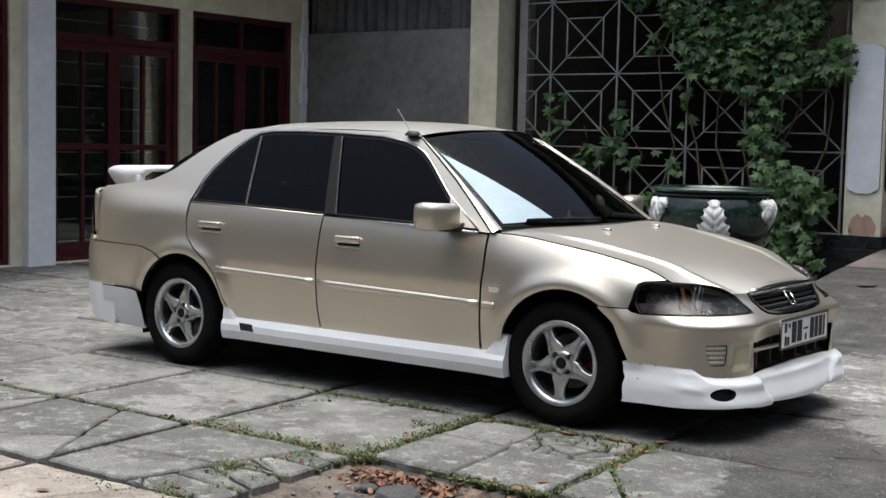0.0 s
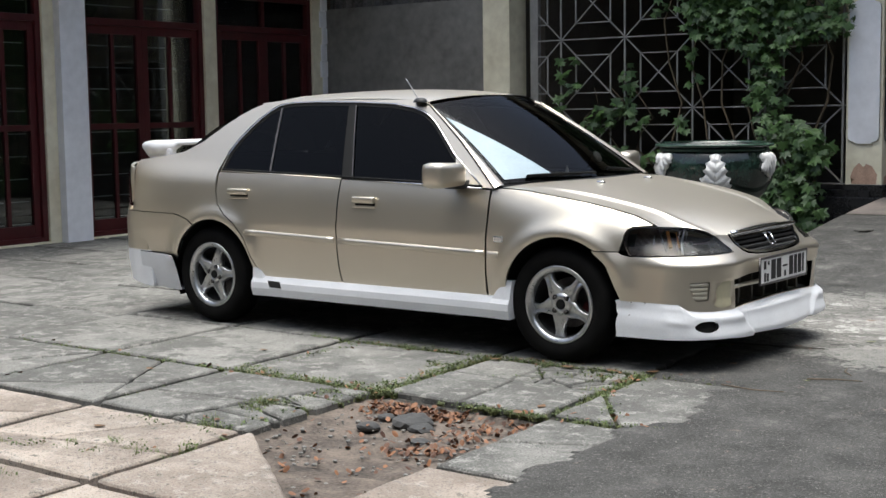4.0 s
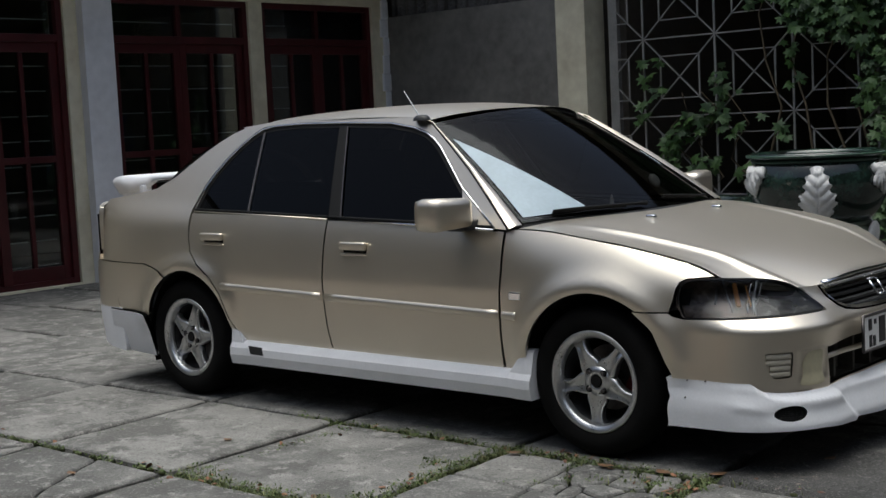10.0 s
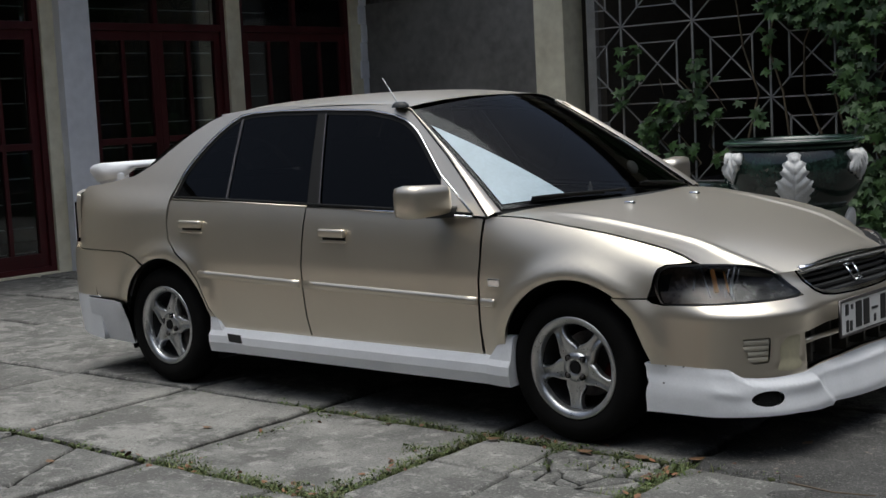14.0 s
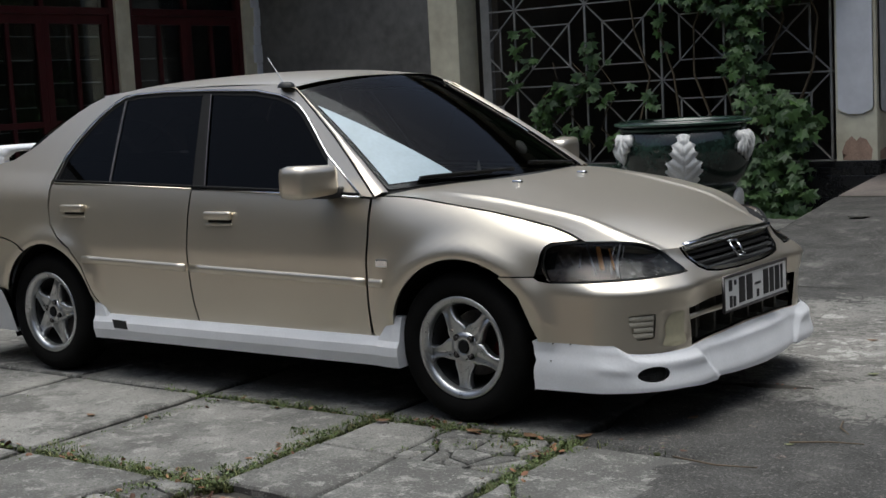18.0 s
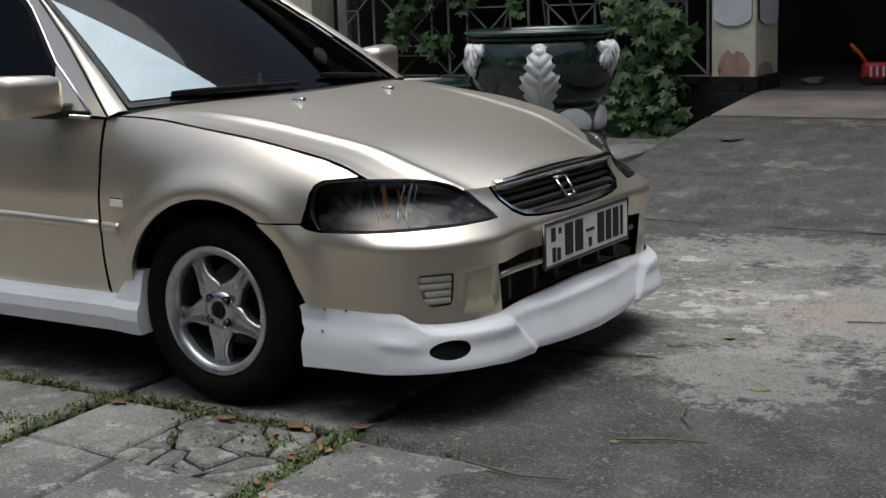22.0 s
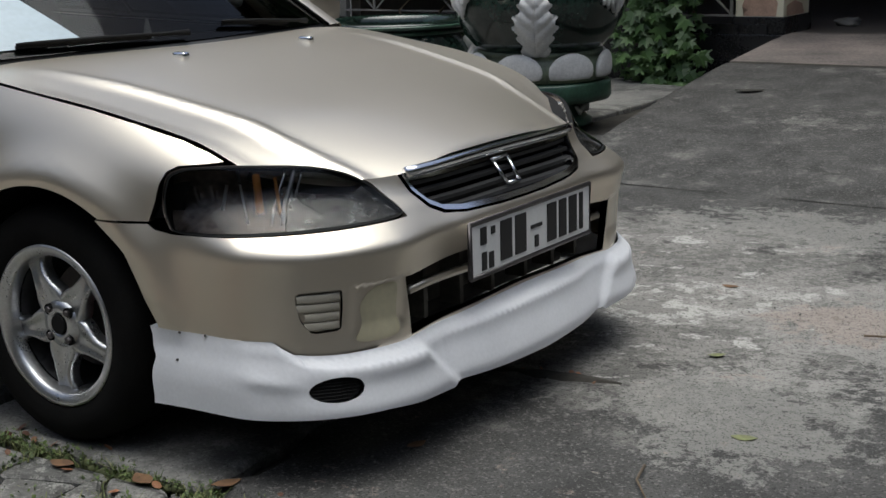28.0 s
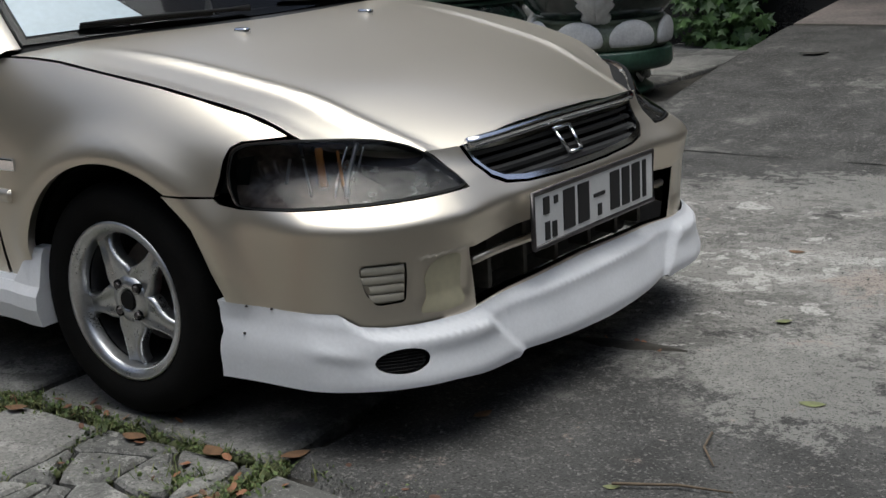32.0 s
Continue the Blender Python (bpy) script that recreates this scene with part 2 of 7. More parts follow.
def slab_material(name="cement_slab", pale=(0.195, 0.191, 0.178), dull=(0.118, 0.117, 0.110)):
    """Old cement paving: pale worn faces, dark lichen, fine grit and a tone of its own for each slab."""
    m = mat(name, pale, 0.92, 0.0, 0.22, 3.0, 110, 0.0, tint=dull, rnd=0.22, spec=0.25)
    nd, ln = m.node_tree.nodes, m.node_tree.links
    b = nd["Principled BSDF"]
    tc, tex, op, layer = layering(m)
    col = b.inputs["Base Color"].links[0].from_socket
    stain, worn, grit = tex(2.2, 9.0, 0.68, True), tex(13.0, 9.0, 0.74, True), tex(85.0, 4.0, 0.7, True)
    col = layer(stain, 0.49, 0.58, col, tuple(0.5 * c for c in pale), 0.85 if pale[0] < 0.25 else 0.45)
    col = layer(worn, 0.53, 0.60, col, tuple(min(1.6 * c, 0.06 + 0.98 * c) if c > 0.22 else 1.6 * c for c in pale), 0.8)
    col = layer(tex(26.0, 8.0, 0.75, True), 0.56, 0.63, col, (0.075, 0.074, 0.068), 0.8)
    col = layer(grit, 0.56, 0.68, col, (0.36, 0.355, 0.335), 0.6)
    col = layer(tex(120.0, 3.0, 0.6, True), 0.57, 0.66, col, (0.055, 0.054, 0.05), 0.75)
    ln.new(col, b.inputs["Base Color"])
    bp = nd.new("ShaderNodeBump")
    bp.inputs["Strength"].default_value, bp.inputs["Distance"].default_value = 0.7, 0.006
    ln.new(op("MULTIPLY_ADD", grit, 0.5, op("ADD", worn, stain)), bp.inputs["Height"])
    ln.new(bp.outputs[0], b.inputs["Normal"])
    return m


def ground_material(name, blotches, worn, spills=()):
    """Worn asphalt: pale cement shows through in blotches and in fine ragged scuffs."""
    m = mat(name, (0.062, 0.061, 0.058), 0.92, 0.0, 0.4, 5.0, 170, 1.0, spec=0.3)
    nd, ln = m.node_tree.nodes, m.node_tree.links
    b = nd["Principled BSDF"]
    base = b.inputs["Base Color"].links[0].from_socket
    tc, tex, op, layer = layering(m)
    total = op("MULTIPLY", tex(0.35, 2.0, 0.5), worn)
    def spot(cx, cy, ax, ay):
        mp = nd.new("ShaderNodeMapping")
        mp.vector_type = "TEXTURE"
        mp.inputs["Location"].default_value, mp.inputs["Scale"].default_value = (cx, cy, 0), (ax, ay, 4)
        ln.new(tc.outputs["Object"], mp.inputs["Vector"])
        g = nd.new("ShaderNodeTexGradient")
        g.gradient_type = "SPHERICAL"
        ln.new(mp.outputs[0], g.inputs[0])
        return g.outputs["Fac"]

    for cx, cy, ax, ay, k in blotches:
        total = op("MAXIMUM", total, op("MULTIPLY", spot(cx, cy, ax, ay), k))

    def patchy(scale, detail, rough, gain, under):
        return op("MULTIPLY_ADD", op("SUBTRACT", tex(scale, detail, rough), 0.5), gain, under)

    ragged = patchy(5.0, 10.0, 0.74, 2.2, total)
    small = patchy(34.0, 6.0, 0.7, 3.0, op("MULTIPLY", total, 0.5))
    col = layer(small, 0.42, 0.54, base, (0.125, 0.121, 0.112))
    col = layer(ragged, 0.50, 0.66, col, (0.135, 0.131, 0.121))
    col = layer(patchy(30.0, 8.0, 0.75, 2.2, ragged), 0.78, 0.90, col, (0.215, 0.208, 0.193))
    col = layer(patchy(7.0, 10.0, 0.75, 2.8, op("MULTIPLY", total, 0.80)), 0.87, 0.93, col, (0.40, 0.39, 0.365))
    col = layer(patchy(3.6, 9.0, 0.72, 3.2, tex(0.6, 2.0, 0.5)), 0.80, 0.95, col, (0.040, 0.039, 0.037), 0.85)
    for cx, cy, ax, ay, lo, colour, most in spills:
        edge = patchy(3.4, 12.0, 0.74, 2.6, spot(cx, cy, ax, ay))
        col = layer(patchy(22.0, 9.0, 0.78, 1.7, edge), lo, lo + 0.14, col, colour, most)
    col = layer(tex(55.0, 6.0, 0.75), 0.55, 0.63, col, (0.035, 0.034, 0.032), 0.55)
    col = layer(tex(110.0, 3.0, 0.6), 0.56, 0.66, col, (0.21, 0.205, 0.19), 0.6)
    col = layer(tex(150.0, 3.0, 0.6), 0.57, 0.64, col, (0.016, 0.016, 0.015), 0.85)
    ln.new(col, b.inputs["Base Color"])
    return m


SLAB = slab_material()
# pinkish dust, with the foreground's stronger light painted in as a paler tone
LIT_DUSTY = slab_material("lit_dusty_slab", (0.33, 0.285, 0.245), (0.27, 0.225, 0.19))
ASPHALT = ground_material("worn_asphalt", ((3.3, 1.0, 1.5, 1.9, 1.15), (3.55, 1.25, 0.6, 0.6, 1.25), (2.9, 1.8, 1.6, 0.7, 1.1), (5.0, 2.2, 1.9, 0.8, 0.85)), 0.42,
                          ((3.95, 1.15, 0.95, 1.30, 0.47, (0.30, 0.29, 0.27), 0.65), (3.35, 2.2, 1.3, 0.6, 0.50, (0.27, 0.265, 0.245), 0.6),
                           (3.85, 0.15, 0.7, 0.65, 0.50, (0.27, 0.265, 0.245), 0.6), (3.79, 1.05, 0.32, 0.36, 0.34, (0.30, 0.235, 0.195), 0.45)))
RAMP = ground_material("rough_ramp_cement", ((3.0, 6.6, 4.0, 0.7, 1.0), (3.4, 5.4, 2.4, 1.1, 0.8), (2.6, 4.0, 1.5, 0.8, 0.62)), 0.78)


# ---- mesh helpers ----
from mathutils.geometry import delaunay_2d_cdt


def mesh_of(name, bm, material, smooth=False):
    me = bpy.data.meshes.new(name)
    bm.normal_update()
    bm.to_mesh(me)
    bm.free()
    for m in material if isinstance(material, (list, tuple)) else (material,):
        me.materials.append(m)
    if smooth:
        me.polygons.foreach_set("use_smooth", [True] * len(me.polygons))
    if "true_normal" in me.attributes:
        n = np.zeros(len(me.vertices) * 3, np.float32)
        me.attributes["true_normal"].data.foreach_get("vector", n)
        me.polygons.foreach_set("use_smooth", [True] * len(me.polygons))
        me.normals_split_custom_set_from_vertices(n.reshape(-1, 3).tolist())
        me.attributes.remove(me.attributes["true_normal"])
    return me


def part(name, bm, material, parent=None, label="", smooth=False):
    """Links a bmesh as one mesh object under a thing or a part."""
    ob = new(name, mesh_of(name, bm, material, smooth))
    ob.parent = parent
    return tagged(ob, label)


def thing(name, label, category, group="", kind="", at=None):
    e = new(name)
    if at is not None:
        e.matrix_basis = at
    return tagged(e, label, category, group, kind)


def block(bm, a, b, bevel=0.0, m=None):
    """Adds a box from corner a to corner b to bm, with softened edges."""
    r = bmesh.ops.create_cube(bm, size=1)["verts"]
    for v in r:
        v.co = [a[i] + (b[i] - a[i]) * (v.co[i] + 0.5) for i in range(3)]
    if bevel:
        es = list({e for v in r for e in v.link_edges})
        out = bmesh.ops.bevel(bm, geom=es, offset=bevel, segments=2, affect="EDGES", profile=0.6)
        r = list({v for f in out["faces"] for v in f.verts} | {v for v in r if v.is_valid})
    if m is not None:
        bmesh.ops.transform(bm, matrix=m, verts=[v for v in r if v.is_valid])
    return r


def box_part(name, a, b, material, parent=None, bevel=0.004, label=""):
    bm = bmesh.new()
    block(bm, a, b, bevel)
    return part(name, bm, material, parent, label)


def tube(bm, pts, r, sides=8, close=True):
    """Adds a round bar along points; r a number or one for each point."""
    pts = [Vector(p) for p in pts]
    rs = r if isinstance(r, (list, tuple)) else [r] * len(pts)
    rings = []
    for i, p in enumerate(pts):
        d = (pts[min(i + 1, len(pts) - 1)] - pts[max(i - 1, 0)]).normalized()
        s = d.cross((0, 0, 1) if abs(d.z) < 0.9 else (1, 0, 0)).normalized()
        t = s.cross(d)
        rings.append([bm.verts.new(p + rs[i] * (math.cos(a) * s + math.sin(a) * t)) for a in (2 * math.pi * k / sides for k in range(sides))])
    for a, b in zip(rings, rings[1:]):
        for k in range(sides):
            bm.faces.new((a[k], a[(k + 1) % sides], b[(k + 1) % sides], b[k]))
    if close:
        bm.faces.new(rings[0][::-1])
        bm.faces.new(rings[-1])


def lathe(bm, prof, n=48, axis="z", centre=(0, 0, 0), close=False):
    """Turns a profile of (radius, height) about an axis through centre."""
    rings = []
    for r, h in prof:
        ring = []
        for k in range(n):
            a = 2 * math.pi * k / n
            p = (r * math.cos(a), r * math.sin(a), h) if axis == "z" else (r * math.cos(a), h, r * math.sin(a))
            ring.append(bm.verts.new(Vector(p) + Vector(centre)))
        rings.append(ring)
    for a, b in zip(rings, rings[1:]):
        for k in range(n):
            bm.faces.new((a[k], a[(k + 1) % n], b[(k + 1) % n], b[k]))
    if close:
        bm.faces.new(rings[0])
        bm.faces.new(rings[-1])
    bmesh.ops.recalc_face_normals(bm, faces=bm.faces)
    return rings


def inside(p, poly):
    x, y, c = p[0], p[1], False
    for i in range(len(poly)):
        (x1, y1), (x2, y2) = poly[i - 1], poly[i]
        if (y1 > y) != (y2 > y) and x < (x2 - x1) * (y - y1) / (y2 - y1) + x1:
            c = not c
    return c


def dense(poly, step):
    out = []
    for i in range(len(poly)):
        a, b = Vector(poly[i]), Vector(poly[(i + 1) % len(poly)])
        n = max(1, math.ceil((b - a).length / step))
        out += [tuple(a.lerp(b, k / n)) for k in range(n)]
    return out


def inset(poly, d):
    """The polygon drawn in by d on all sides."""
    area = sum(poly[i - 1][0] * poly[i][1] - poly[i][0] * poly[i - 1][1] for i in range(len(poly)))
    s, out = (1 if area > 0 else -1), []
    for i in range(len(poly)):
        a, b, c = Vector(poly[i - 1]), Vector(poly[i]), Vector(poly[(i + 1) % len(poly)])
        n1, n2 = Vector((-(b - a).y, (b - a).x)).normalized(), Vector((-(c - b).y, (c - b).x)).normalized()
        n = n1 + n2
        n = n / max(n.length_squared / 2, 0.5)
        out.append(tuple(b + s * d * n))
    return out


def rounded(poly, times=2, k=0.22):
    """The outline with its corners cut round."""
    for _ in range(times):
        out = []
        for i in range(len(poly)):
            a, b = poly[i], poly[(i + 1) % len(poly)]
            out += [(a[0] + (b[0] - a[0]) * k, a[1] + (b[1] - a[1]) * k), (b[0] - (b[0] - a[0]) * k, b[1] - (b[1] - a[1]) * k)]
        poly = out
    return poly


def arc(cx, cz, r, a0, a1, n):
    return [(cx + r * math.cos(radians(a0 + (a1 - a0) * k / n)), cz + r * math.sin(radians(a0 + (a1 - a0) * k / n))) for k in range(n + 1)]


def patch_bm(f, poly, step=0.04, depth=0.012, gap=0.0, mirror=False, holes=(), lift=0.0, outward=None, bm=None):
    """A sheet of the surface f(u, v) inside an outline, with turned-in edges."""
    if gap:
        poly = inset(poly, gap)
    loop = dense(poly, step * 0.7)
    hl = [dense(h, step * 0.7) for h in holes]
    pts = list(loop)
    edges = [(i, (i + 1) % len(loop)) for i in range(len(loop))]
    for h in hl:
        s = len(pts)
        pts += h
        edges += [(s + i, s + (i + 1) % len(h)) for i in range(len(h))]
    xs, ys = [p[0] for p in poly], [p[1] for p in poly]
    rim = list(pts)
    arr = np.array(rim)
    nx, ny = int((max(xs) - min(xs)) / step) + 1, int((max(ys) - min(ys)) / step) + 1
    for i in range(nx + 1):
        for j in range(ny + 1):
            p = (min(xs) + (i + 0.5) * step, min(ys) + (j + 0.5 + 0.5 * (i % 2)) * step * 0.9)
            if inside(p, poly) and not any(inside(p, h) for h in holes) and np.min(np.hypot(arr[:, 0] - p[0], arr[:, 1] - p[1])) > step * 0.45:
                pts.append(p)
    vs, _, fs, *_ = delaunay_2d_cdt([Vector(p) for p in pts], edges, [], 0, 1e-7)
    bm = bm or bmesh.new()
    lay = bm.verts.layers.float_vector.get("true_normal") or bm.verts.layers.float_vector.new("true_normal")
    sy = -1 if mirror else 1

    def point(p):
        q = Vector(f(p[0], p[1]))
        return Vector((q.x, q.y * sy, q.z))

    def normal(p):
        e = 2e-3
        a = point((p[0] + e, p[1])) - point((p[0] - e, p[1]))
        b = point((p[0], p[1] + e)) - point((p[0], p[1] - e))
        return a.cross(b).normalized()

    mid = (sum(xs) / len(xs), sum(ys) / len(ys))
    n0, q0 = normal(mid), point(mid)
    out = Vector(outward) if outward else q0 - Vector((1.2, 0, 0.5))
    if outward and mirror:
        out.y = -out.y
    sgn = 1 if n0.dot(out) > 0 else -1
    nv = []
    for p in vs:
        n = normal(p) * sgn
        v = bm.verts.new(point(p) + lift * n)
        v[lay] = n
        nv.append(v)
    for fc in fs:
        c = [sum(vs[i][k] for i in fc) / len(fc) for k in (0, 1)]
        if inside(c, poly) and not any(inside(c, h) for h in holes):
            area = (vs[fc[1]] - vs[fc[0]]).cross(vs[fc[2]] - vs[fc[0]])
            order = list(fc) if (area > 0) == (sgn > 0) else list(fc)[::-1]
            try:
                bm.faces.new([nv[i] for i in order]).smooth = True
            except ValueError:
                pass
    if depth:
        for ring in [loop] + hl:
            top = [bm.verts.new(point(p) + lift * sgn * normal(p)) for p in ring]
            low = [bm.verts.new(point(p) + (lift - depth) * sgn * normal(p)) for p in ring]
            for i, p in enumerate(ring):
                e = (top[(i + 1) % len(ring)].co - top[i - 1].co).cross(normal(p) * sgn).normalized()
                c = Vector((sum(q[0] for q in ring) / len(ring), sum(q[1] for q in ring) / len(ring)))
                if e.dot(top[i].co - point(c)) < 0:
                    e = -e
                top[i][lay] = low[i][lay] = e if ring is loop else -e
            for i in range(len(ring)):
                j = (i + 1) % len(ring)
                bm.faces.new((top[i], top[j], low[j], low[i]))
    loose = [v for v in bm.verts if not v.link_faces]
    bmesh.ops.delete(bm, geom=loose, context="VERTS")
    return bm


def patch(name, f, poly, material, parent, label="", **kw):
    return part(name, patch_bm(f, poly, **kw), material, parent, label)


def curve_at(x, xs, ys):
    return float(np.interp(x, xs, ys))


def soft_at(x, xs, ys):
    """A smooth curve through the points (monotone cubic)."""
    i = min(max(int(np.searchsorted(xs, x)) - 1, 0), len(xs) - 2)
    t = min(max((x - xs[i]) / (xs[i + 1] - xs[i]), 0), 1)

    def slope(k):
        if k == 0 or k == len(xs) - 1:
            a = (0, 1) if k == 0 else (len(xs) - 2, len(xs) - 1)
            return (ys[a[1]] - ys[a[0]]) / (xs[a[1]] - xs[a[0]])
        return (ys[k + 1] - ys[k - 1]) / (xs[k + 1] - xs[k - 1])

    h = xs[i + 1] - xs[i]
    return ((2 * t**3 - 3 * t**2 + 1) * ys[i] + (t**3 - 2 * t**2 + t) * h * slope(i) + (-2 * t**3 + 3 * t**2) * ys[i + 1] + (t**3 - t**2) * h * slope(i + 1))


# ---- ground: one sheet out to the horizon ----
def asphalt_edge(y):
    """Where the old asphalt ends on the slabs."""
    e = curve_at(y, [-6, -4.4, -3.7, -2.9, -2.3, -1.9, -1.5, -1.1, -0.90, -0.83, 0.1, 0.2, 5], [4.7, 4.15, 3.85, 3.54, 3.48, 3.52, 3.55, 3.50, 3.56, 2.98, 2.98, 1.40, 1.40])
    return e + 0.10 * noise.noise(Vector((y * 2.3, 3.1, 0))) + 0.05 * noise.noise(Vector((y * 7, 1.7, 0)))


def ground_height(x, y):
    rough = 0.004 * noise.noise(Vector((x * 3, y * 3, 0))) + 0.002 * noise.noise(Vector((x * 11, y * 11, 4)))
    e = asphalt_edge(y) + 0.05 * noise.noise(Vector((x * 7, y * 7, 2)))
    if -6.2 < x < e and -6.5 < y < 6.75:
        z = -0.035 + 2 * rough
        if 2.2 < x < 3.25 and -2.9 < y < -1.9:
            z = -0.055 + 6 * rough
        elif 2.2 < x < 4.2 and -4.6 < y <= -2.9:
            z = -0.040 + 4 * rough
        if x < -0.5:
            z += -0.014 * (-0.5 - x)
        return z
    return 0.004 + rough if x > 1 else -0.012


xs = [-2000, -300, -60, -20, -9, -6.4, -6.0] + [-5.5 + 0.25 * k for k in range(22)] + [0.1 * k for k in range(0, 28)] + [2.8 + 0.032 * k for k in range(75)] + [5.2 + 0.1 * k for k in range(9)] + [6.2, 6.6, 7.2, 8, 10, 14, 30, 100, 400, 2000]
ys = [-2000, -300, -60, -20, -10, -7] + [-6 + 0.2 * k for k in range(8)] + [-4.4 + 0.032 * k for k in range(138)] + [0.05 + 0.15 * k for k in range(40)] + [6.3, 6.7, 8, 12, 20, 60, 300, 2000]
bm = bmesh.new()
grid = [[bm.verts.new((x, y, ground_height(x, y))) for y in ys] for x in xs]
for i in range(len(xs) - 1):
    for j in range(len(ys) - 1):
        f = bm.faces.new((grid[i][j], grid[i + 1][j], grid[i + 1][j + 1], grid[i][j + 1]))
        f.smooth = True
        cx, cy = (xs[i] + xs[i + 1]) / 2, (ys[j] + ys[j + 1]) / 2
        if max(v.co.z for v in f.verts) < -0.015 and -6.3 < cx < 5.6 and -6.6 < cy < 6.8:
            f.material_index = 1 if 2.15 < cx < 4.2 and -4.6 < cy < -1.88 else 2
tagged(part("ground", bm, [ASPHALT, SOIL, DARKSOIL]), "worn grey asphalt yard over dry soil", "ground", kind="structure")

# ramp up to the porch, with a smoother reddish apron along its head
def ramp_height(x, y):
    z = 0.36 * (1 - math.exp(-max(0, y - 2.85) / 3.8 * 2.2)) / (1 - math.exp(-2.2)) * (1 if y > 2.85 else 0)
    z = 0.55 * z + 0.45 * 0.36 * max(0, (y - 2.95) / 3.8)
    return min(z, 0.36) + 0.007 + (0.005 if y < 5.47 else 0.0012) * noise.noise(Vector((x * 4, y * 4, 7)))


bm = bmesh.new()
rows = []
for y in [2.7 + 0.1 * j for j in range(28)] + [5.45, 5.475, 5.6, 5.8, 6.0, 6.2, 6.4, 6.6, 6.79]:
    row = []
    for i in range(40):
        x = (1.78 - 0.25 * min(1, (y - 2.7) / 3.8)) + (9.6 - 1.5) * (i / 39) ** 1.6
        row.append(bm.verts.new((x, y, ramp_height(x, y) - (0.012 if y == 5.45 else 0.0))))
    rows.append(row)
for a, b in zip(rows, rows[1:]):
    for k in range(39):
        f = bm.faces.new((a[k], a[k + 1], b[k + 1], b[k]))
        f.smooth = True
        f.material_index = 1 if a[0].co.y > 5.46 else (2 if b[0].co.y > 5.46 else 0)
low = [bm.verts.new((r[0].co.x, r[0].co.y, -0.1)) for r in rows]
for k in range(len(rows) - 1):
    bm.faces.new((rows[k][0], rows[k + 1][0], low[k + 1], low[k]))
APRON = mat("apron_cement", (0.20, 0.17, 0.15), 0.85, 0.0, 0.3, 2.2, 45, 0.3, tint=(0.15, 0.13, 0.12))
tagged(part("ramp", bm, [RAMP, APRON, DARKSOIL]), "rough grey cement ramp up to the porch floor", "ramp", kind="structure")


# ---- the house ----
built_before = set(bpy.data.objects)


def wall(name, label, boxes, material, bevel=0.006):
    bm = bmesh.new()
    for a, b in boxes:
        block(bm, a, b, bevel)
    return tagged(part(name, bm, material), label, "wall", kind="structure")


WX = -5.54
DOORS = ((-1.20, 0.46), (0.66, 2.20), (2.66, 4.33), (4.51, 6.08))
cols = [(-4.2, -1.20), (0.46, 0.66), (2.20, 2.66), (4.33, 4.51), (6.08, 6.32)]
wall("wall_west", "cream painted house wall with maroon glazed doors", [((WX - 0.25, a, -0.12), (WX, b, 2.63)) for a, b in cols] + [((WX - 0.25, -4.2, 2.63), (WX, 6.32, 3.60))] + [((WX - 0.25, a, -0.12), (WX + 0.012, b, 0.03)) for a, b in DOORS], CREAM)
wall("wall_column", "white painted pilaster between the doors", [((WX, 2.33, -0.12), (WX + 0.10, 2.645, 3.2))], LIME)
bm = bmesh.new()
q = [(WX, 3.10), (WX + 0.35, 3.12), (WX + 1.02, 3.34), (WX + 1.02, 3.62), (WX, 3.62)]
a = [bm.verts.new((x, 2.33, z)) for x, z in q]
b = [bm.verts.new((x, 2.645, z)) for x, z in q]
bm.faces.new(a)
bm.faces.new(b[::-1])
for k in range(5):
    bm.faces.new((a[k], b[k], b[(k + 1) % 5], a[(k + 1) % 5]))
bmesh.ops.recalc_face_normals(bm, faces=bm.faces)
tagged(part("canopy_bracket", bm, LIME), "white haunched beam under the canopy", "beam", kind="structure")
wall("canopy", "white cement canopy slab with a stained edge", [((WX, -4.2, 3.46), (WX + 1.22, 6.33, 3.56)), ((WX + 1.14, -4.2, 3.40), (WX + 1.22, 6.33, 3.75))], LIME)
wall("wall_north", "dark grey bare cement wall", [((WX - 0.25, 6.32, -0.12), (-3.20, 6.52, 2.52))], GREYWALL, 0.004)
wall("wall_over", "cream painted beam over the grey wall", [((-4.35, 6.30, 3.46), (-3.20, 6.60, 4.3)), ((WX - 0.25, 6.33, 3.46), (-4.35, 6.60, 4.3))], CREAM)
wall("wall_edge", "rough broken wall edge beside the last door", [((WX - 0.02, 6.20 + 0.02 * (k % 3), 0.2 * k - 0.1), (WX + 0.015 + 0.01 * (k % 2), 6.325, 0.2 * k + 0.1)) for k in range(18)], LIME, 0.015)
bm = bmesh.new()
n = 96
up, dn = [], []
for k in range(n + 1):
    x = -5.53 + 2.33 * k / n
    y = 6.40 + 0.028 * math.sin(2 * math.pi * k / 6)
    up.append(bm.verts.new((x, y, 3.50)))
    dn.append(bm.verts.new((x, y, 2.49 + 0.012 * math.sin(k * 0.7))))
for k in range(n):
    bm.faces.new((dn[k], dn[k + 1], up[k + 1], up[k])).smooth = True
tagged(part("corrugated_sheet", bm, SHEET), "weathered grey corrugated sheet above the wall", "sheet", kind="structure")
wall("column_porch", "cream painted square porch column", [((-3.22, 6.29, -0.1), (-2.87, 6.62, 4.4))], CREAM)
box = bmesh.new()
block(box, (-2.70, 6.44, 0.2), (-2.60, 6.50, 3.57), 0.004)
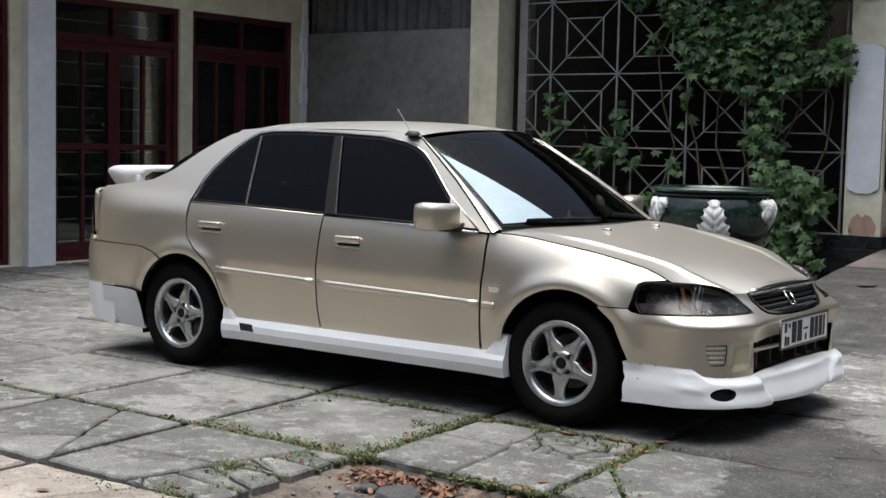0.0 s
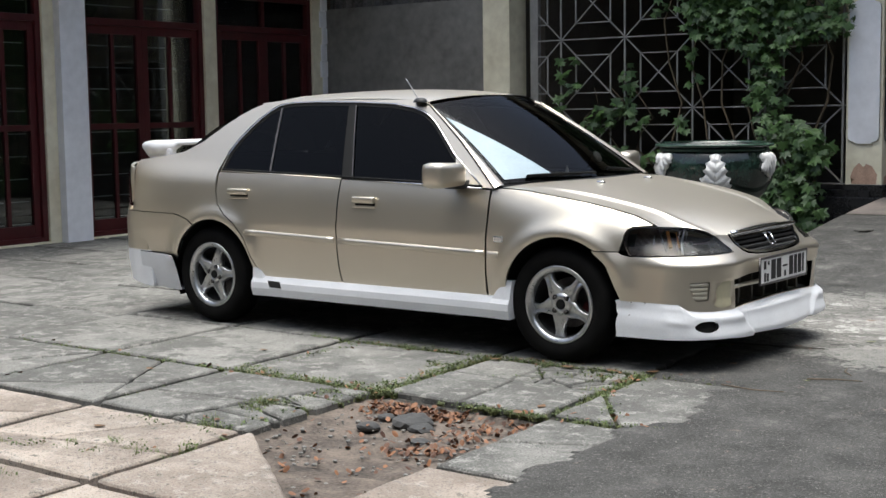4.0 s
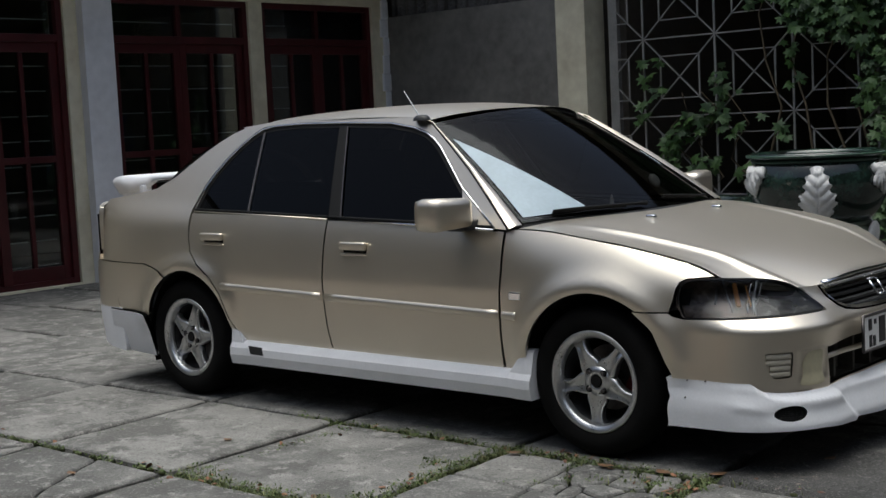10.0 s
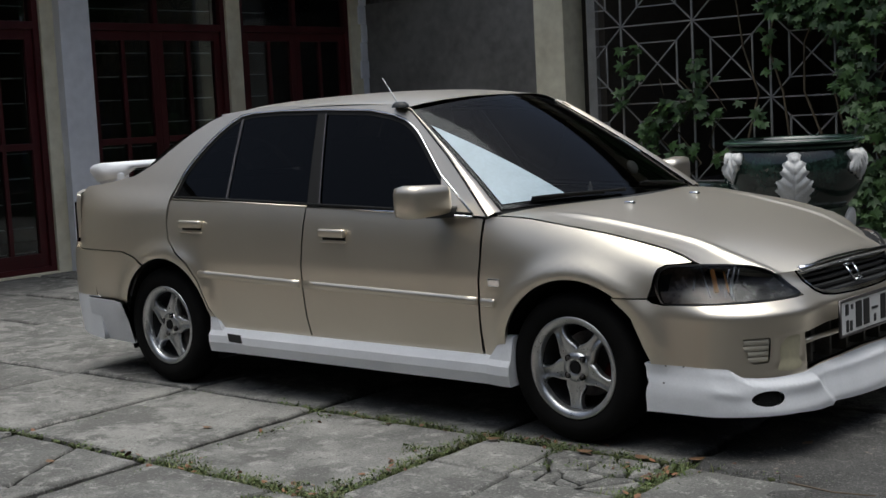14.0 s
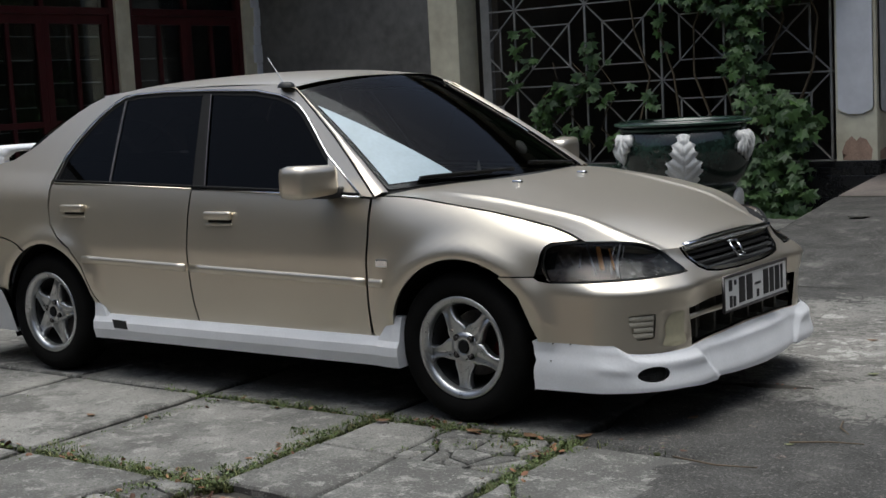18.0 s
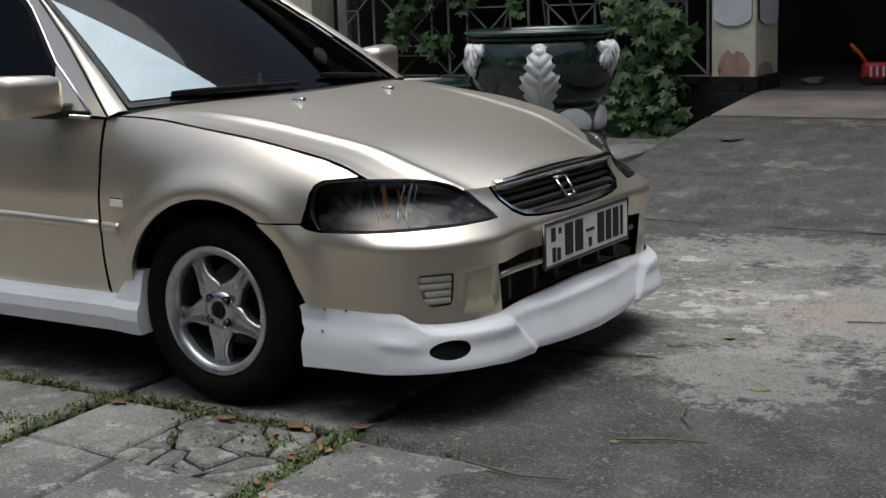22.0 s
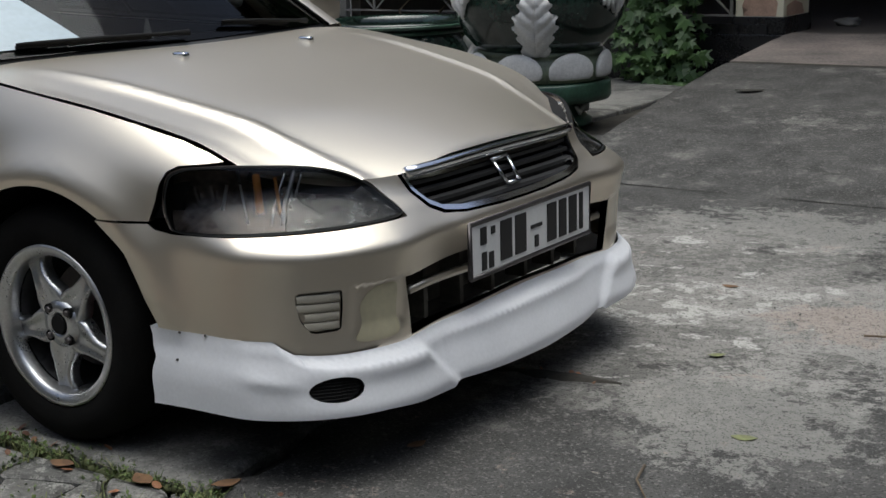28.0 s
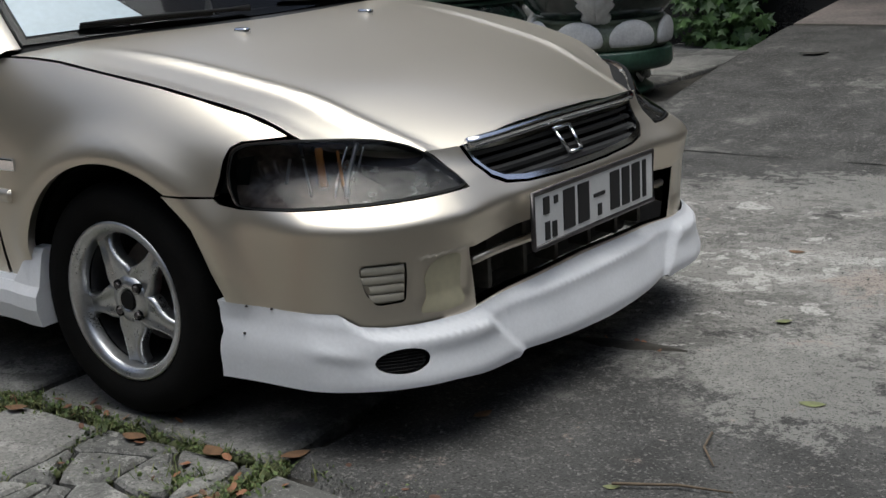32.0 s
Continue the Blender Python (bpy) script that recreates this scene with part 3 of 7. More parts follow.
tagged(part("trellis_post", box, IRON), "grey steel post at the end of the trellis", "post", kind="structure")

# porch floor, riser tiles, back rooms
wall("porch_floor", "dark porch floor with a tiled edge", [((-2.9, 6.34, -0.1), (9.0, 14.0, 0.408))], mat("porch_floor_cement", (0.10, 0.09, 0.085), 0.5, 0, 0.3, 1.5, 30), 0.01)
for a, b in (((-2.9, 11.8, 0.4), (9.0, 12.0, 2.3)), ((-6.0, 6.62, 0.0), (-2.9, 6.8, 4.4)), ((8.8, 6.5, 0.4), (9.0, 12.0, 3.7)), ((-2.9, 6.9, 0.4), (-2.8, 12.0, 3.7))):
    wall("wall_porch", "rear wall of the porch with its dimness in the colour", [(a, b)], DARKROOM)
wall("porch_back_upper", "dim cream upper wall of the porch", [((-2.9, 11.75, 2.3), (9.0, 12.0, 3.7))], CREAM)
wall("ceiling", "porch ceiling with its dimness in the colour", [((-6.0, 6.62, 3.70), (9.0, 12.2, 3.9))], DARKROOM)
wall("room_back", "room behind the glazed doors with its dimness in the colour", [((-8.6, -4.2, -0.1), (-8.4, 6.5, 3.6)), ((-8.6, -4.4, -0.1), (WX, -4.2, 3.6)), ((-8.6, 6.5, -0.1), (WX, 6.6, 3.6)), ((-8.6, -4.4, 3.5), (WX - 0.2, 6.6, 3.6)), ((-8.6, -4.4, -0.2), (WX - 0.2, 6.6, -0.05))], DARKROOM)
riser = wall("porch_riser", "black tiled riser below the trellis", [((-2.9, 6.31, -0.1), (1.26, 6.36, 0.405)), ((1.22, 3.6, -0.1), (1.262, 6.36, 0.06))], TILE)
bm = bmesh.new()
block(bm, (0, 0, 0), (0.196, 0.012, 0.196), 0.003)
me = mesh_of("tile", bm, TILE)
for i in range(20):
    for j in range(2):
        t = new("tile", me)
        t.parent, t.matrix_basis = riser, pose(-2.75 + 0.2 * i, 6.297, 0.005 + 0.2 * j)

# plain walls added behind the camera, unseen, to block low sky and darken reflections
wall("wall_garden", "plain unseen wall added round the yard to block low sky", [((-20, -13.2, -0.1), (20, -13, 9.0)), ((13.0, -13, -0.1), (13.2, 14, 9.0)), ((-20, -13, -0.1), (-19.8, 14, 6.0))], PLAIN)
# unseen wall, added to keep sky out of the windscreen's reflection
wall("wall_upper", "plain unseen upper wall added over the porch to block sky", [((-9.0, 6.34, 3.58), (9.0, 6.66, 4.4))], CREAM)
# invented storey out of view, its height set by the sky it blocks
wall("wall_storey", "plain invented upper storey over the glazed doors, out of view", [((-6.2, -11.0, 3.8), (-5.8, 6.3, 4.3))], PLAIN)
# roof out of view, drawn forward to shade the vine and porch front
wall("house_roof", "dark unseen roof edge added to shade the porch front", [((-6.5, 5.5, 4.4), (9.5, 14, 4.5)), ((-12, -4.4, 3.75), (WX + 1.0, 6.4, 3.95))], DARKROOM)


# ---- glazed doors with white louvre bars ----
def glazed_door(y0, y1, half_open=False):
    w = y1 - y0
    d = thing("glazed_door", "maroon glazed double door" + (" with one leaf folded open" if half_open else "") + " and white bars", "door", "glazed doors", at=pose(WX - 0.14, y0, 0.03))
    H, T = 2.60, 2.20
    for a, b in (((0, 0, 0), (0.11, 0.06, H)), ((0, w - 0.06, 0), (0.11, w, H)), ((0, 0.06, H - 0.06), (0.11, w - 0.06, H)), ((0, 0.06, T - 0.03), (0.11, w - 0.06, T + 0.04)), ((0, 0.06, 0), (0.11, w - 0.06, 0.05))):
        box_part("frame", a, b, MAROON, d, 0.005)
    box_part("transom_mullion", (0.02, w / 2 - 0.025, T + 0.04), (0.09, w / 2 + 0.025, H - 0.06), MAROON, d, 0.004)
    for k in range(2):
        a = 0.06 + k * (w / 2 - 0.03)
        box_part("bar", (0.02, a + 0.06, T + 0.17), (0.03, a + w / 2 - 0.14, T + 0.18), BAR, d, 0.002)
        box_part("pane", (0.05, a, T + 0.04), (0.054, a + w / 2 - 0.06, H - 0.06), PANE, d, 0)
    lw = (w - 0.12) / 2
    for k in range(2):
        a = 0.06 + k * lw
        if half_open and k == 0:
            for i in range(9):
                z = 0.18 + 0.222 * i
                box_part("bar", (0.02, a + 0.02, z), (0.032, a + lw - 0.02, z + 0.012), BAR, d, 0.003)
            continue
        bm = bmesh.new()
        leaf = part("door_leaf", bm, MAROON, d)
        for p, q in (((0.03, a, 0.05), (0.08, a + 0.075, T - 0.03)), ((0.03, a + lw - 0.075, 0.05), (0.08, a + lw, T - 0.03)), ((0.03, a + 0.075, T - 0.12), (0.08, a + lw - 0.075, T - 0.03)), ((0.03, a + 0.075, 0.05), (0.08, a + lw - 0.075, 0.17)), ((0.03, a + 0.075, 1.10), (0.08, a + lw - 0.075, 1.16)), ((0.035, a + lw / 2 - 0.02, 0.17), (0.075, a + lw / 2 + 0.02, T - 0.12))):
            box_part("stile", p, q, MAROON, leaf, 0.004)
        box_part("pane", (0.053, a + 0.075, 0.17), (0.057, a + lw - 0.075, T - 0.12), PANE, leaf, 0)
        for i in range(9):
            z = 0.18 + 0.222 * i
            for y in (a + 0.095, a + lw / 2 + 0.03):
                box_part("bar", (0.015, y, z), (0.026, y + lw / 2 - 0.125, z + 0.011), BAR, leaf, 0.002)
    if half_open:
        box_part("folded_leaf", (0.09, 0.06 + lw, 0.05), (0.13, 0.06 + lw + 0.09, T - 0.03), MAROON, d, 0.004)
        box_part("paper_notice", (0.04, 0.20, T - 0.22), (0.046, 0.50, T - 0.05), mat("yellow_paper", (0.62, 0.55, 0.22), 0.8), d, 0)


for i, (a, b) in enumerate(DOORS):
    glazed_door(a, b, i == 1)

# ---- trellis of iron bars ----
trellis = thing("trellis", "grey iron trellis of squares and crosses", "trellis")
CX, CZ, NX, NZ, X0, Z0, TY = 0.768, 0.745, 4, 4, -2.30, 0.525, 6.43
XA, XB = -2.60, 0.84


def rod(name, p, q, r=0.009):
    bm = bmesh.new()
    d = (Vector(q) - Vector(p))
    block(bm, (-r, -r * 0.7, 0), (r, r * 0.7, d.length), 0, Matrix.Translation(p) @ d.to_track_quat("Z", "Y").to_matrix().to_4x4())
    part(name, bm, IRON, trellis)


for j in range(NZ + 1):
    rod("rail", (XA, TY, Z0 + CZ * j), (XB, TY, Z0 + CZ * j), 0.010)
for i in range(NX + 1):
    rod("upright", (X0 + CX * i, TY, Z0), (X0 + CX * i, TY, Z0 + CZ * NZ), 0.010)
for i in range(-1, NX):
    for j in range(NZ):
        x0, z0 = X0 + CX * i, Z0 + CZ * j
        x1, z1 = x0 + CX, z0 + CZ
        f = 0.23
        g = [(x0 + CX * f, z0 + CZ * f), (x1 - CX * f, z0 + CZ * f), (x1 - CX * f, z1 - CZ * f), (x0 + CX * f, z1 - CZ * f)]
        segs = [((x0, z0), (x1, z1)), ((x0, z1), (x1, z0))] + [(g[k], g[(k + 1) % 4]) for k in range(4)]
        for (ax, az), (bx, bz) in segs:
            if ax > bx:
                ax, az, bx, bz = bx, bz, ax, az
            if bx <= XA + 0.01 and ax <= XA:
                continue
            if ax < XA:
                az, ax = az + (bz - az) * (XA - ax) / max(bx - ax, 1e-6), XA
            rod("bar", (ax, TY + 0.012, az), (bx, TY + 0.012, bz), 0.0085)

# ---- pillar with raised white panels ----
pillar = thing("porch_pillar", "cream square pillar with raised white panels and a black foot", "pillar")
box_part("shaft", (0.83, 6.35, 0.40), (1.17, 6.86, 3.57), CREAM, pillar, 0.012)
box_part("foot", (0.815, 6.335, 0.405), (1.185, 6.875, 0.525), TILE, pillar, 0.006, "black tiled foot")


def notched(w, z0, z1):
    c = 0.055
    left = [(-w, z0 + c)] + [(-w + c * (1 - math.cos(t)) * 0.9, z0 + c * math.cos(t) * 0 + c - c * math.sin(t)) for t in np.linspace(0.3, 1.5, 5)] + [(-w * 0.42, z0 - 0.02)]
    pts = left + [(-x, z) for x, z in reversed(left)]
    top = [(x, z0 + z1 - z) for x, z in reversed(pts)]
    return pts + top


for z0, z1 in ((0.93, 2.22), (2.66, 3.5)):
    for side in (0, 1):
        w = 0.145 if side == 0 else 0.21
        f = (lambda u, v: (1.0 + u, 6.35, v)) if side == 0 else (lambda u, v: (1.17, 6.605 + u, v))
        patch("raised_panel", f, notched(w, z0, z1), LIME, pillar, "white raised panel with notched ends", step=0.2, depth=0.02, lift=0.016, outward=(0, -1, 0) if side == 0 else (1, 0, 0))
patch("bare_plaster", lambda u, v: (1.0 + u, 6.35, v), [(-0.11, 0.53), (0.12, 0.53), (0.13, 0.62), (0.08, 0.70), (0.03, 0.72), (0.0, 0.69), (-0.04, 0.73), (-0.09, 0.68), (-0.12, 0.60)], mat("bare_pink_plaster", (0.50, 0.34, 0.25), 0.9, 0, 0.2, 6, 60, 0.3), pillar, "patch of bare pink plaster", step=0.1, depth=0.0, lift=0.002, outward=(0, -1, 0))
patch("bare_plaster", lambda u, v: (1.17, 6.605 + u, v), [(-0.2, 0.53), (0.15, 0.53), (0.1, 0.60), (-0.05, 0.63), (-0.2, 0.60)], bpy.data.materials["bare_pink_plaster"], pillar, step=0.1, depth=0.0, lift=0.002, outward=(1, 0, 0))


# ---- the house stands a little larger than its drawn plan ----
def to_size(objects, scale, shift):
    done, s = set(), Matrix.Diagonal((*scale, 1))
    for ob in objects:
        lx, ly, lz = ob.matrix_basis.translation
        off = Vector((0, 0, 0)) if ob.parent else Vector(shift)
        if ob.matrix_basis.translation.length > 0:
            ob.matrix_basis = Matrix.Translation(Vector((lx * scale[0], ly * scale[1], lz * scale[2])) + off)
            off = Vector((0, 0, 0))
        if ob.type == "MESH" and ob.data not in done:
            done.add(ob.data)
            ob.data.transform(Matrix.Translation(off) @ s)
        elif ob.type == "EMPTY":
            ob.matrix_basis = Matrix.Translation(ob.matrix_basis.translation + off)


PLAN = (1.088, 1.069, 1.063), (0.195, -0.02, -0.08)
to_size([ob for ob in bpy.data.objects if ob not in built_before], *PLAN)


# ---- glazed pots on turned stands ----
def glazed_pot(at, stand, label):
    pot = thing("garden_pot", label, "pot", "garden pots", at=at)
    b = 0.46 if stand else 0.06
    bm = bmesh.new()
    lathe(bm, [(0.0, b + 0.02), (0.36, b), (0.40, b + 0.03), (0.47, b + 0.11), (0.525, b + 0.22), (0.545, b + 0.32), (0.53, b + 0.41), (0.487, b + 0.475), (0.47, b + 0.50), (0.49, b + 0.512), (0.515, b + 0.525), (0.515, b + 0.55), (0.485, b + 0.562), (0.455, b + 0.55), (0.44, b + 0.50), (0.46, b + 0.30), (0.0, b + 0.28)], 64)
    bowl = part("bowl", bm, GLAZE, pot, "dark green glazed bowl", True)
    bm = bmesh.new()
    for dz, r in ((0.535, 0.524), (0.495, 0.484)):
        ring = [(r * math.cos(t), r * math.sin(t), b + dz) for t in np.linspace(0, 2 * math.pi, 49)]
        tube(bm, ring, 0.012, 6)
    part("rim_bead", bm, GREEN, bowl, "", True)

    def skin(a, z):
        r = curve_at(z, [0.0, 0.03, 0.11, 0.22, 0.32, 0.41, 0.475, 0.5], [0.37, 0.40, 0.47, 0.525, 0.545, 0.53, 0.487, 0.47])
        return (r * math.cos(a), r * math.sin(a), b + z)

    for k in range(6):
        a0 = radians(-63 + 60 * k)
        if k % 2 == 0:
            WZ, WW = [0.0, 0.05, 0.10, 0.17, 0.24, 0.29, 0.34, 0.39, 0.43], [0.20, 0.15, 0.17, 0.235, 0.21, 0.13, 0.15, 0.08, 0.05]
            out = []
            for s in (1, -1):
                side = [(s * (curve_at(0.43 * i / 26, WZ, WW) + 0.05 * ((i // 2) % 2)), 0.43 * i / 26 + 0.010 * ((i // 2) % 2)) for i in range(27)]
                out += side if s == 1 else side[::-1]
            out.insert(27, (0, 0.46))

            def leaf_skin(a, z):
                w = curve_at(z, WZ, WW) + 0.02
                q = skin(a0 + a, z)
                k = 1 + (0.022 * max(0, 1 - (a / w) ** 2) + 0.004 * math.sin(z * 80 - abs(a) * 40) - 0.010 * math.exp(-((a / 0.012) ** 2))) / 0.5
                return (q[0] * k, q[1] * k, q[2])

            leafy = patch("relief_leaf", leaf_skin, out, RELIEF, bowl, "white painted relief leaf", step=0.016, depth=0.02, lift=0.014, outward=(math.cos(a0), math.sin(a0), 0))
            bm = bmesh.new()
            bmesh.ops.create_icosphere(bm, subdivisions=2, radius=0.036, matrix=Matrix.Translation(skin(a0, 0.43)))
            part("relief_boss", bm, RELIEF, bowl, "", True)
        else:
            for i in range(7):
                t = i / 6
                bm = bmesh.new()
                pts = [Vector(skin(a0 - 0.17 + 0.34 * t + 0.05 * math.sin(j + i), 0.45 - 0.20 * (j / 5) * (1.1 - 0.7 * abs(t - 0.5)))) * 1.025 for j in range(6)]
                pts = [Vector((p.x, p.y, p.z / 1.025)) for p in pts]
                tube(bm, pts, [0.030, 0.030, 0.026, 0.022, 0.016, 0.008], 7)
                part("relief_curl", bm, RELIEF, bowl, "white painted relief curl", True)
            for s in (-1, 1):
                bm = bmesh.new()
                bmesh.ops.create_icosphere(bm, subdivisions=2, radius=0.045, matrix=Matrix.Translation(skin(a0 + s * 0.12, 0.42)))
                part("relief_boss", bm, RELIEF, bowl, "", True)
    if stand:
        bm = bmesh.new()
        lathe(bm, [(0.0, 0.0), (0.33, 0.0), (0.335, 0.03), (0.30, 0.05), (0.27, 0.09), (0.28, 0.14), (0.31, 0.155)], 48)
        part("stand_foot", bm, GREEN, pot, "green glazed stand foot", True)
        bm = bmesh.new()
        lathe(bm, [(0.31, 0.155), (0.44, 0.165), (0.455, 0.19), (0.45, 0.27), (0.44, 0.285), (0.40, 0.29)], 48)
        part("stand_ring", bm, GREEN, pot, "", True)
        bm = bmesh.new()
        lathe(bm, [(0.40, 0.285), (0.425, 0.30), (0.43, 0.36), (0.405, 0.42), (0.385, 0.445), (0.40, 0.455), (0.40, 0.475), (0.36, 0.48)], 48)
        part("stand_neck", bm, mat("pale_green_glaze", (0.16, 0.19, 0.13), 0.35, 0, 0.4, 5, 50), pot, "", True)
        bm = bmesh.new()
        bmesh.ops.create_icosphere(bm, subdivisions=3, radius=1.0, matrix=Matrix.Diagonal((0.155, 0.035, 0.115, 1)))
        for v in bm.verts:
            v.co.z = max(v.co.z, -0.045)
        me = mesh_of("petal", bm, RELIEF, True)
        for k in range(8):
            p = new("petal", me)
            a = radians(45 * k + 12)
            p.parent, p.matrix_basis = pot, Matrix.Translation((0.42 * math.cos(a), 0.42 * math.sin(a), 0.362)) @ pose(0, 0, 0, 6, 0, math.degrees(a) + 90)
        bm = bmesh.new()
        for k in range(10):
            a = radians(36 * k)
            tube(bm, [(r * math.cos(a + d), r * math.sin(a + d), z) for r, d, z in ((0.29, -0.16, 0.125), (0.295, -0.05, 0.085), (0.30, 0.06, 0.12), (0.295, 0.16, 0.10))], [0.012, 0.02, 0.018, 0.008], 6)
        tagged(part("foot_scroll", bm, RELIEF, pot, "", True), kind="stuff")
    return pot


glazed_pot(pose(0.86, 4.30, 0.0) @ Matrix.Diagonal((0.95, 0.95, 0.95, 1)), True, "dark green glazed pot with white relief leaves on a stand")
glazed_pot(pose(-0.30, 4.40, -0.02, 0, 0, 20), False, "dark green glazed pot with white reliefs standing on the ground")

# ---- things in the dim porch ----
toy = thing("toy_car", "small red plastic ride-on toy with white stripes", "toy", at=pose(2.20, 7.62, 0.354, 0, 0, 20) @ Matrix.Diagonal((0.62, 0.62, 0.62, 1)))
bm = bmesh.new()
block(bm, (-0.20, -0.14, 0.06), (0.20, 0.14, 0.30), 0.05)
for v in bm.verts:
    v.co.x *= 1 - 0.5 * max(0, v.co.z - 0.1)
part("body", bm, RED, toy, "", True)
bm = bmesh.new()
block(bm, (0.15, -0.10, 0.10), (0.62, 0.10, 0.17), 0.03)
part("tray", bm, RED, toy, "", True)
bm = bmesh.new()
tube(bm, [(-0.12, 0, 0.28), (-0.22, 0, 0.42), (-0.34, 0, 0.55)], 0.025, 8)
part("handle", bm, mat("orange_plastic", (0.65, 0.10, 0.02), 0.4, 0.0, 0.1, 8, 80), toy, "orange handle", True)
for x in (-0.10, -0.02, 0.06, 0.13):
    box_part("stripe", (x, -0.145, 0.12), (x + 0.03, -0.137, 0.26), RELIEF, toy, 0.002)
for x in (-0.14, 0.14, 0.5):
    for y in (-0.13, 0.13):
        bm = bmesh.new()
        lathe(bm, [(0.0, -0.02), (0.06, -0.02), (0.065, 0.0), (0.06, 0.02), (0.0, 0.02)], 16, "y", (x, y, 0.065))
        part("toy_wheel", bm, BLACK, toy)

van = thing("three_wheeler", "blue three-wheeled taxi parked in the dim porch", "vehicle", at=pose(3.0, 8.25, 0.354))
bm = bmesh.new()
block(bm, (0.02, 0.0, 0.27), (1.15, 1.15, 0.80), 0.09)
part("body", bm, BLUE, van, "", True)
bm = bmesh.new()
block(bm, (0.0, -0.012, 0.40), (1.12, 0.01, 0.43), 0.006)
part("side_moulding", bm, BLUE, van, "", True)
bm = bmesh.new()
tube(bm, [(-0.66, 0.5, 1.45), (-0.73, 0.5, 1.0), (-0.71, 0.5, 0.62), (-0.63, 0.5, 0.45)], [0.05, 0.10, 0.11, 0.05], 12)
part("front_cowl", bm, BLUE, van, "", True)
bm = bmesh.new()
block(bm, (-0.66, 0.02, 0.24), (0.05, 1.1, 0.30), 0.01)
part("cabin_floor", bm, BLACK, van)
bm = bmesh.new()
block(bm, (-0.72, 0.0, 1.45), (1.12, 1.15, 1.53), 0.03)
part("canopy", bm, BLACK, van, "black canopy", True)
for x, y in ((-0.55, 0.5), (0.62, 0.12), (0.62, 1.03)):
    bm = bmesh.new()
    lathe(bm, [(0.0, -0.05), (0.12, -0.05), (0.19, -0.055), (0.205, -0.03), (0.205, 0.03), (0.19, 0.055), (0.0, 0.055)], 28, "y", (x, y, 0.205))
    part("tyre", bm, TYRE, van, "", True)
bm = bmesh.new()
bmesh.ops.create_icosphere(bm, subdivisions=3, radius=0.10)
for v in bm.verts:
    v.co *= 1 + 0.6 * noise.noise(v.co * 16)
    v.co.z = max(v.co.z * 0.42, -0.02)
rag = part("rag", bm, GREYWALL, None, "", True)
rag.matrix_basis = pose(1.66, 7.70, 0.374)
tagged(rag, "small crumpled grey rag on the porch floor", "rag")


# ---- the car: rear axle at x = 0, nose towards +x ----
def car_width(x):
    if x > 2.3:
        return 0.845 * max(1 - min((x - 2.3) / 1.02, 1) ** 3, 0.0) ** (1 / 3)
    if x < -0.15:
        return 0.845 * max(1 - min((-0.15 - x) / 0.78, 1) ** 5, 0.0) ** (1 / 5)
    return 0.845


def shoulder(x):
    return soft_at(x, [-0.95, -0.5, -0.1, 0.12, 1.1, 2.05, 2.25, 2.43, 2.62, 2.77, 2.86, 2.92, 2.97, 3.06, 3.25], [0.92, 0.95, 0.94, 0.922, 0.895, 0.868, 0.860, 0.835, 0.807, 0.775, 0.751, 0.727, 0.696, 0.65, 0.58])


def shoulder_in(x):
    return soft_at(x, [-0.9, 0.0, 1.2, 2.05, 2.3, 3.3], [0.93, 0.935, 0.945, 0.94, 0.905, 0.90])


ARCHES = ((0.045, 0.30), (2.522, 0.30))


def flank(x, z):
    """The right side below the windows."""
    w, zt = car_width(x), shoulder(x)
    k = min(max((z - 0.58) / (zt - 0.58), 0), 1.3)
    y = w * (1 - (1 - shoulder_in(x)) * k**2.4)
    if z < 0.57:
        y -= 0.036 * ((0.57 - z) / 0.3) ** 2
    for cx, cz in ARCHES:
        r = math.hypot(x - cx, z - cz)
        if z > 0.3:
            y += 0.024 * math.exp(-(((r - 0.355) / 0.055) ** 2)) * min((z - 0.3) / 0.1, 1)
    # a faint waist crease above the rubbing strip
    y += 0.004 * math.exp(-(((z - 0.62) / 0.05) ** 2)) * (1 if 0.1 < x < 2.1 else 0)
    return (x, -y, z)


def upper_flank(x, z):
    """The leaning plane of the side windows."""
    return (x, -(0.80 - (z - 0.88) * 0.577 + 0.03 * max(0, (z - 0.9)) * max(0, 1.34 - z) * 2), z)


def nose_out(z):
    return soft_at(z, [0.15, 0.26, 0.34, 0.42, 0.47, 0.495, 0.51, 0.525, 0.545, 0.56, 0.575, 0.60, 0.66, 0.70, 0.74], [0.0, -0.002, 0.001, 0.008, 0.016, 0.023, 0.026, 0.022, 0.004, -0.010, -0.022, -0.045, -0.075, -0.11, -0.2])


def flat_front(y):
    """The middle of the nose is flatter than its corners."""
    return 0.018 * max(0, 1 - (y / 0.46) ** 2) ** 1.5


def step_in(v, a, b):
    t = min(max((v - a) / (b - a), 0), 1)
    return t * t * (3 - 2 * t)


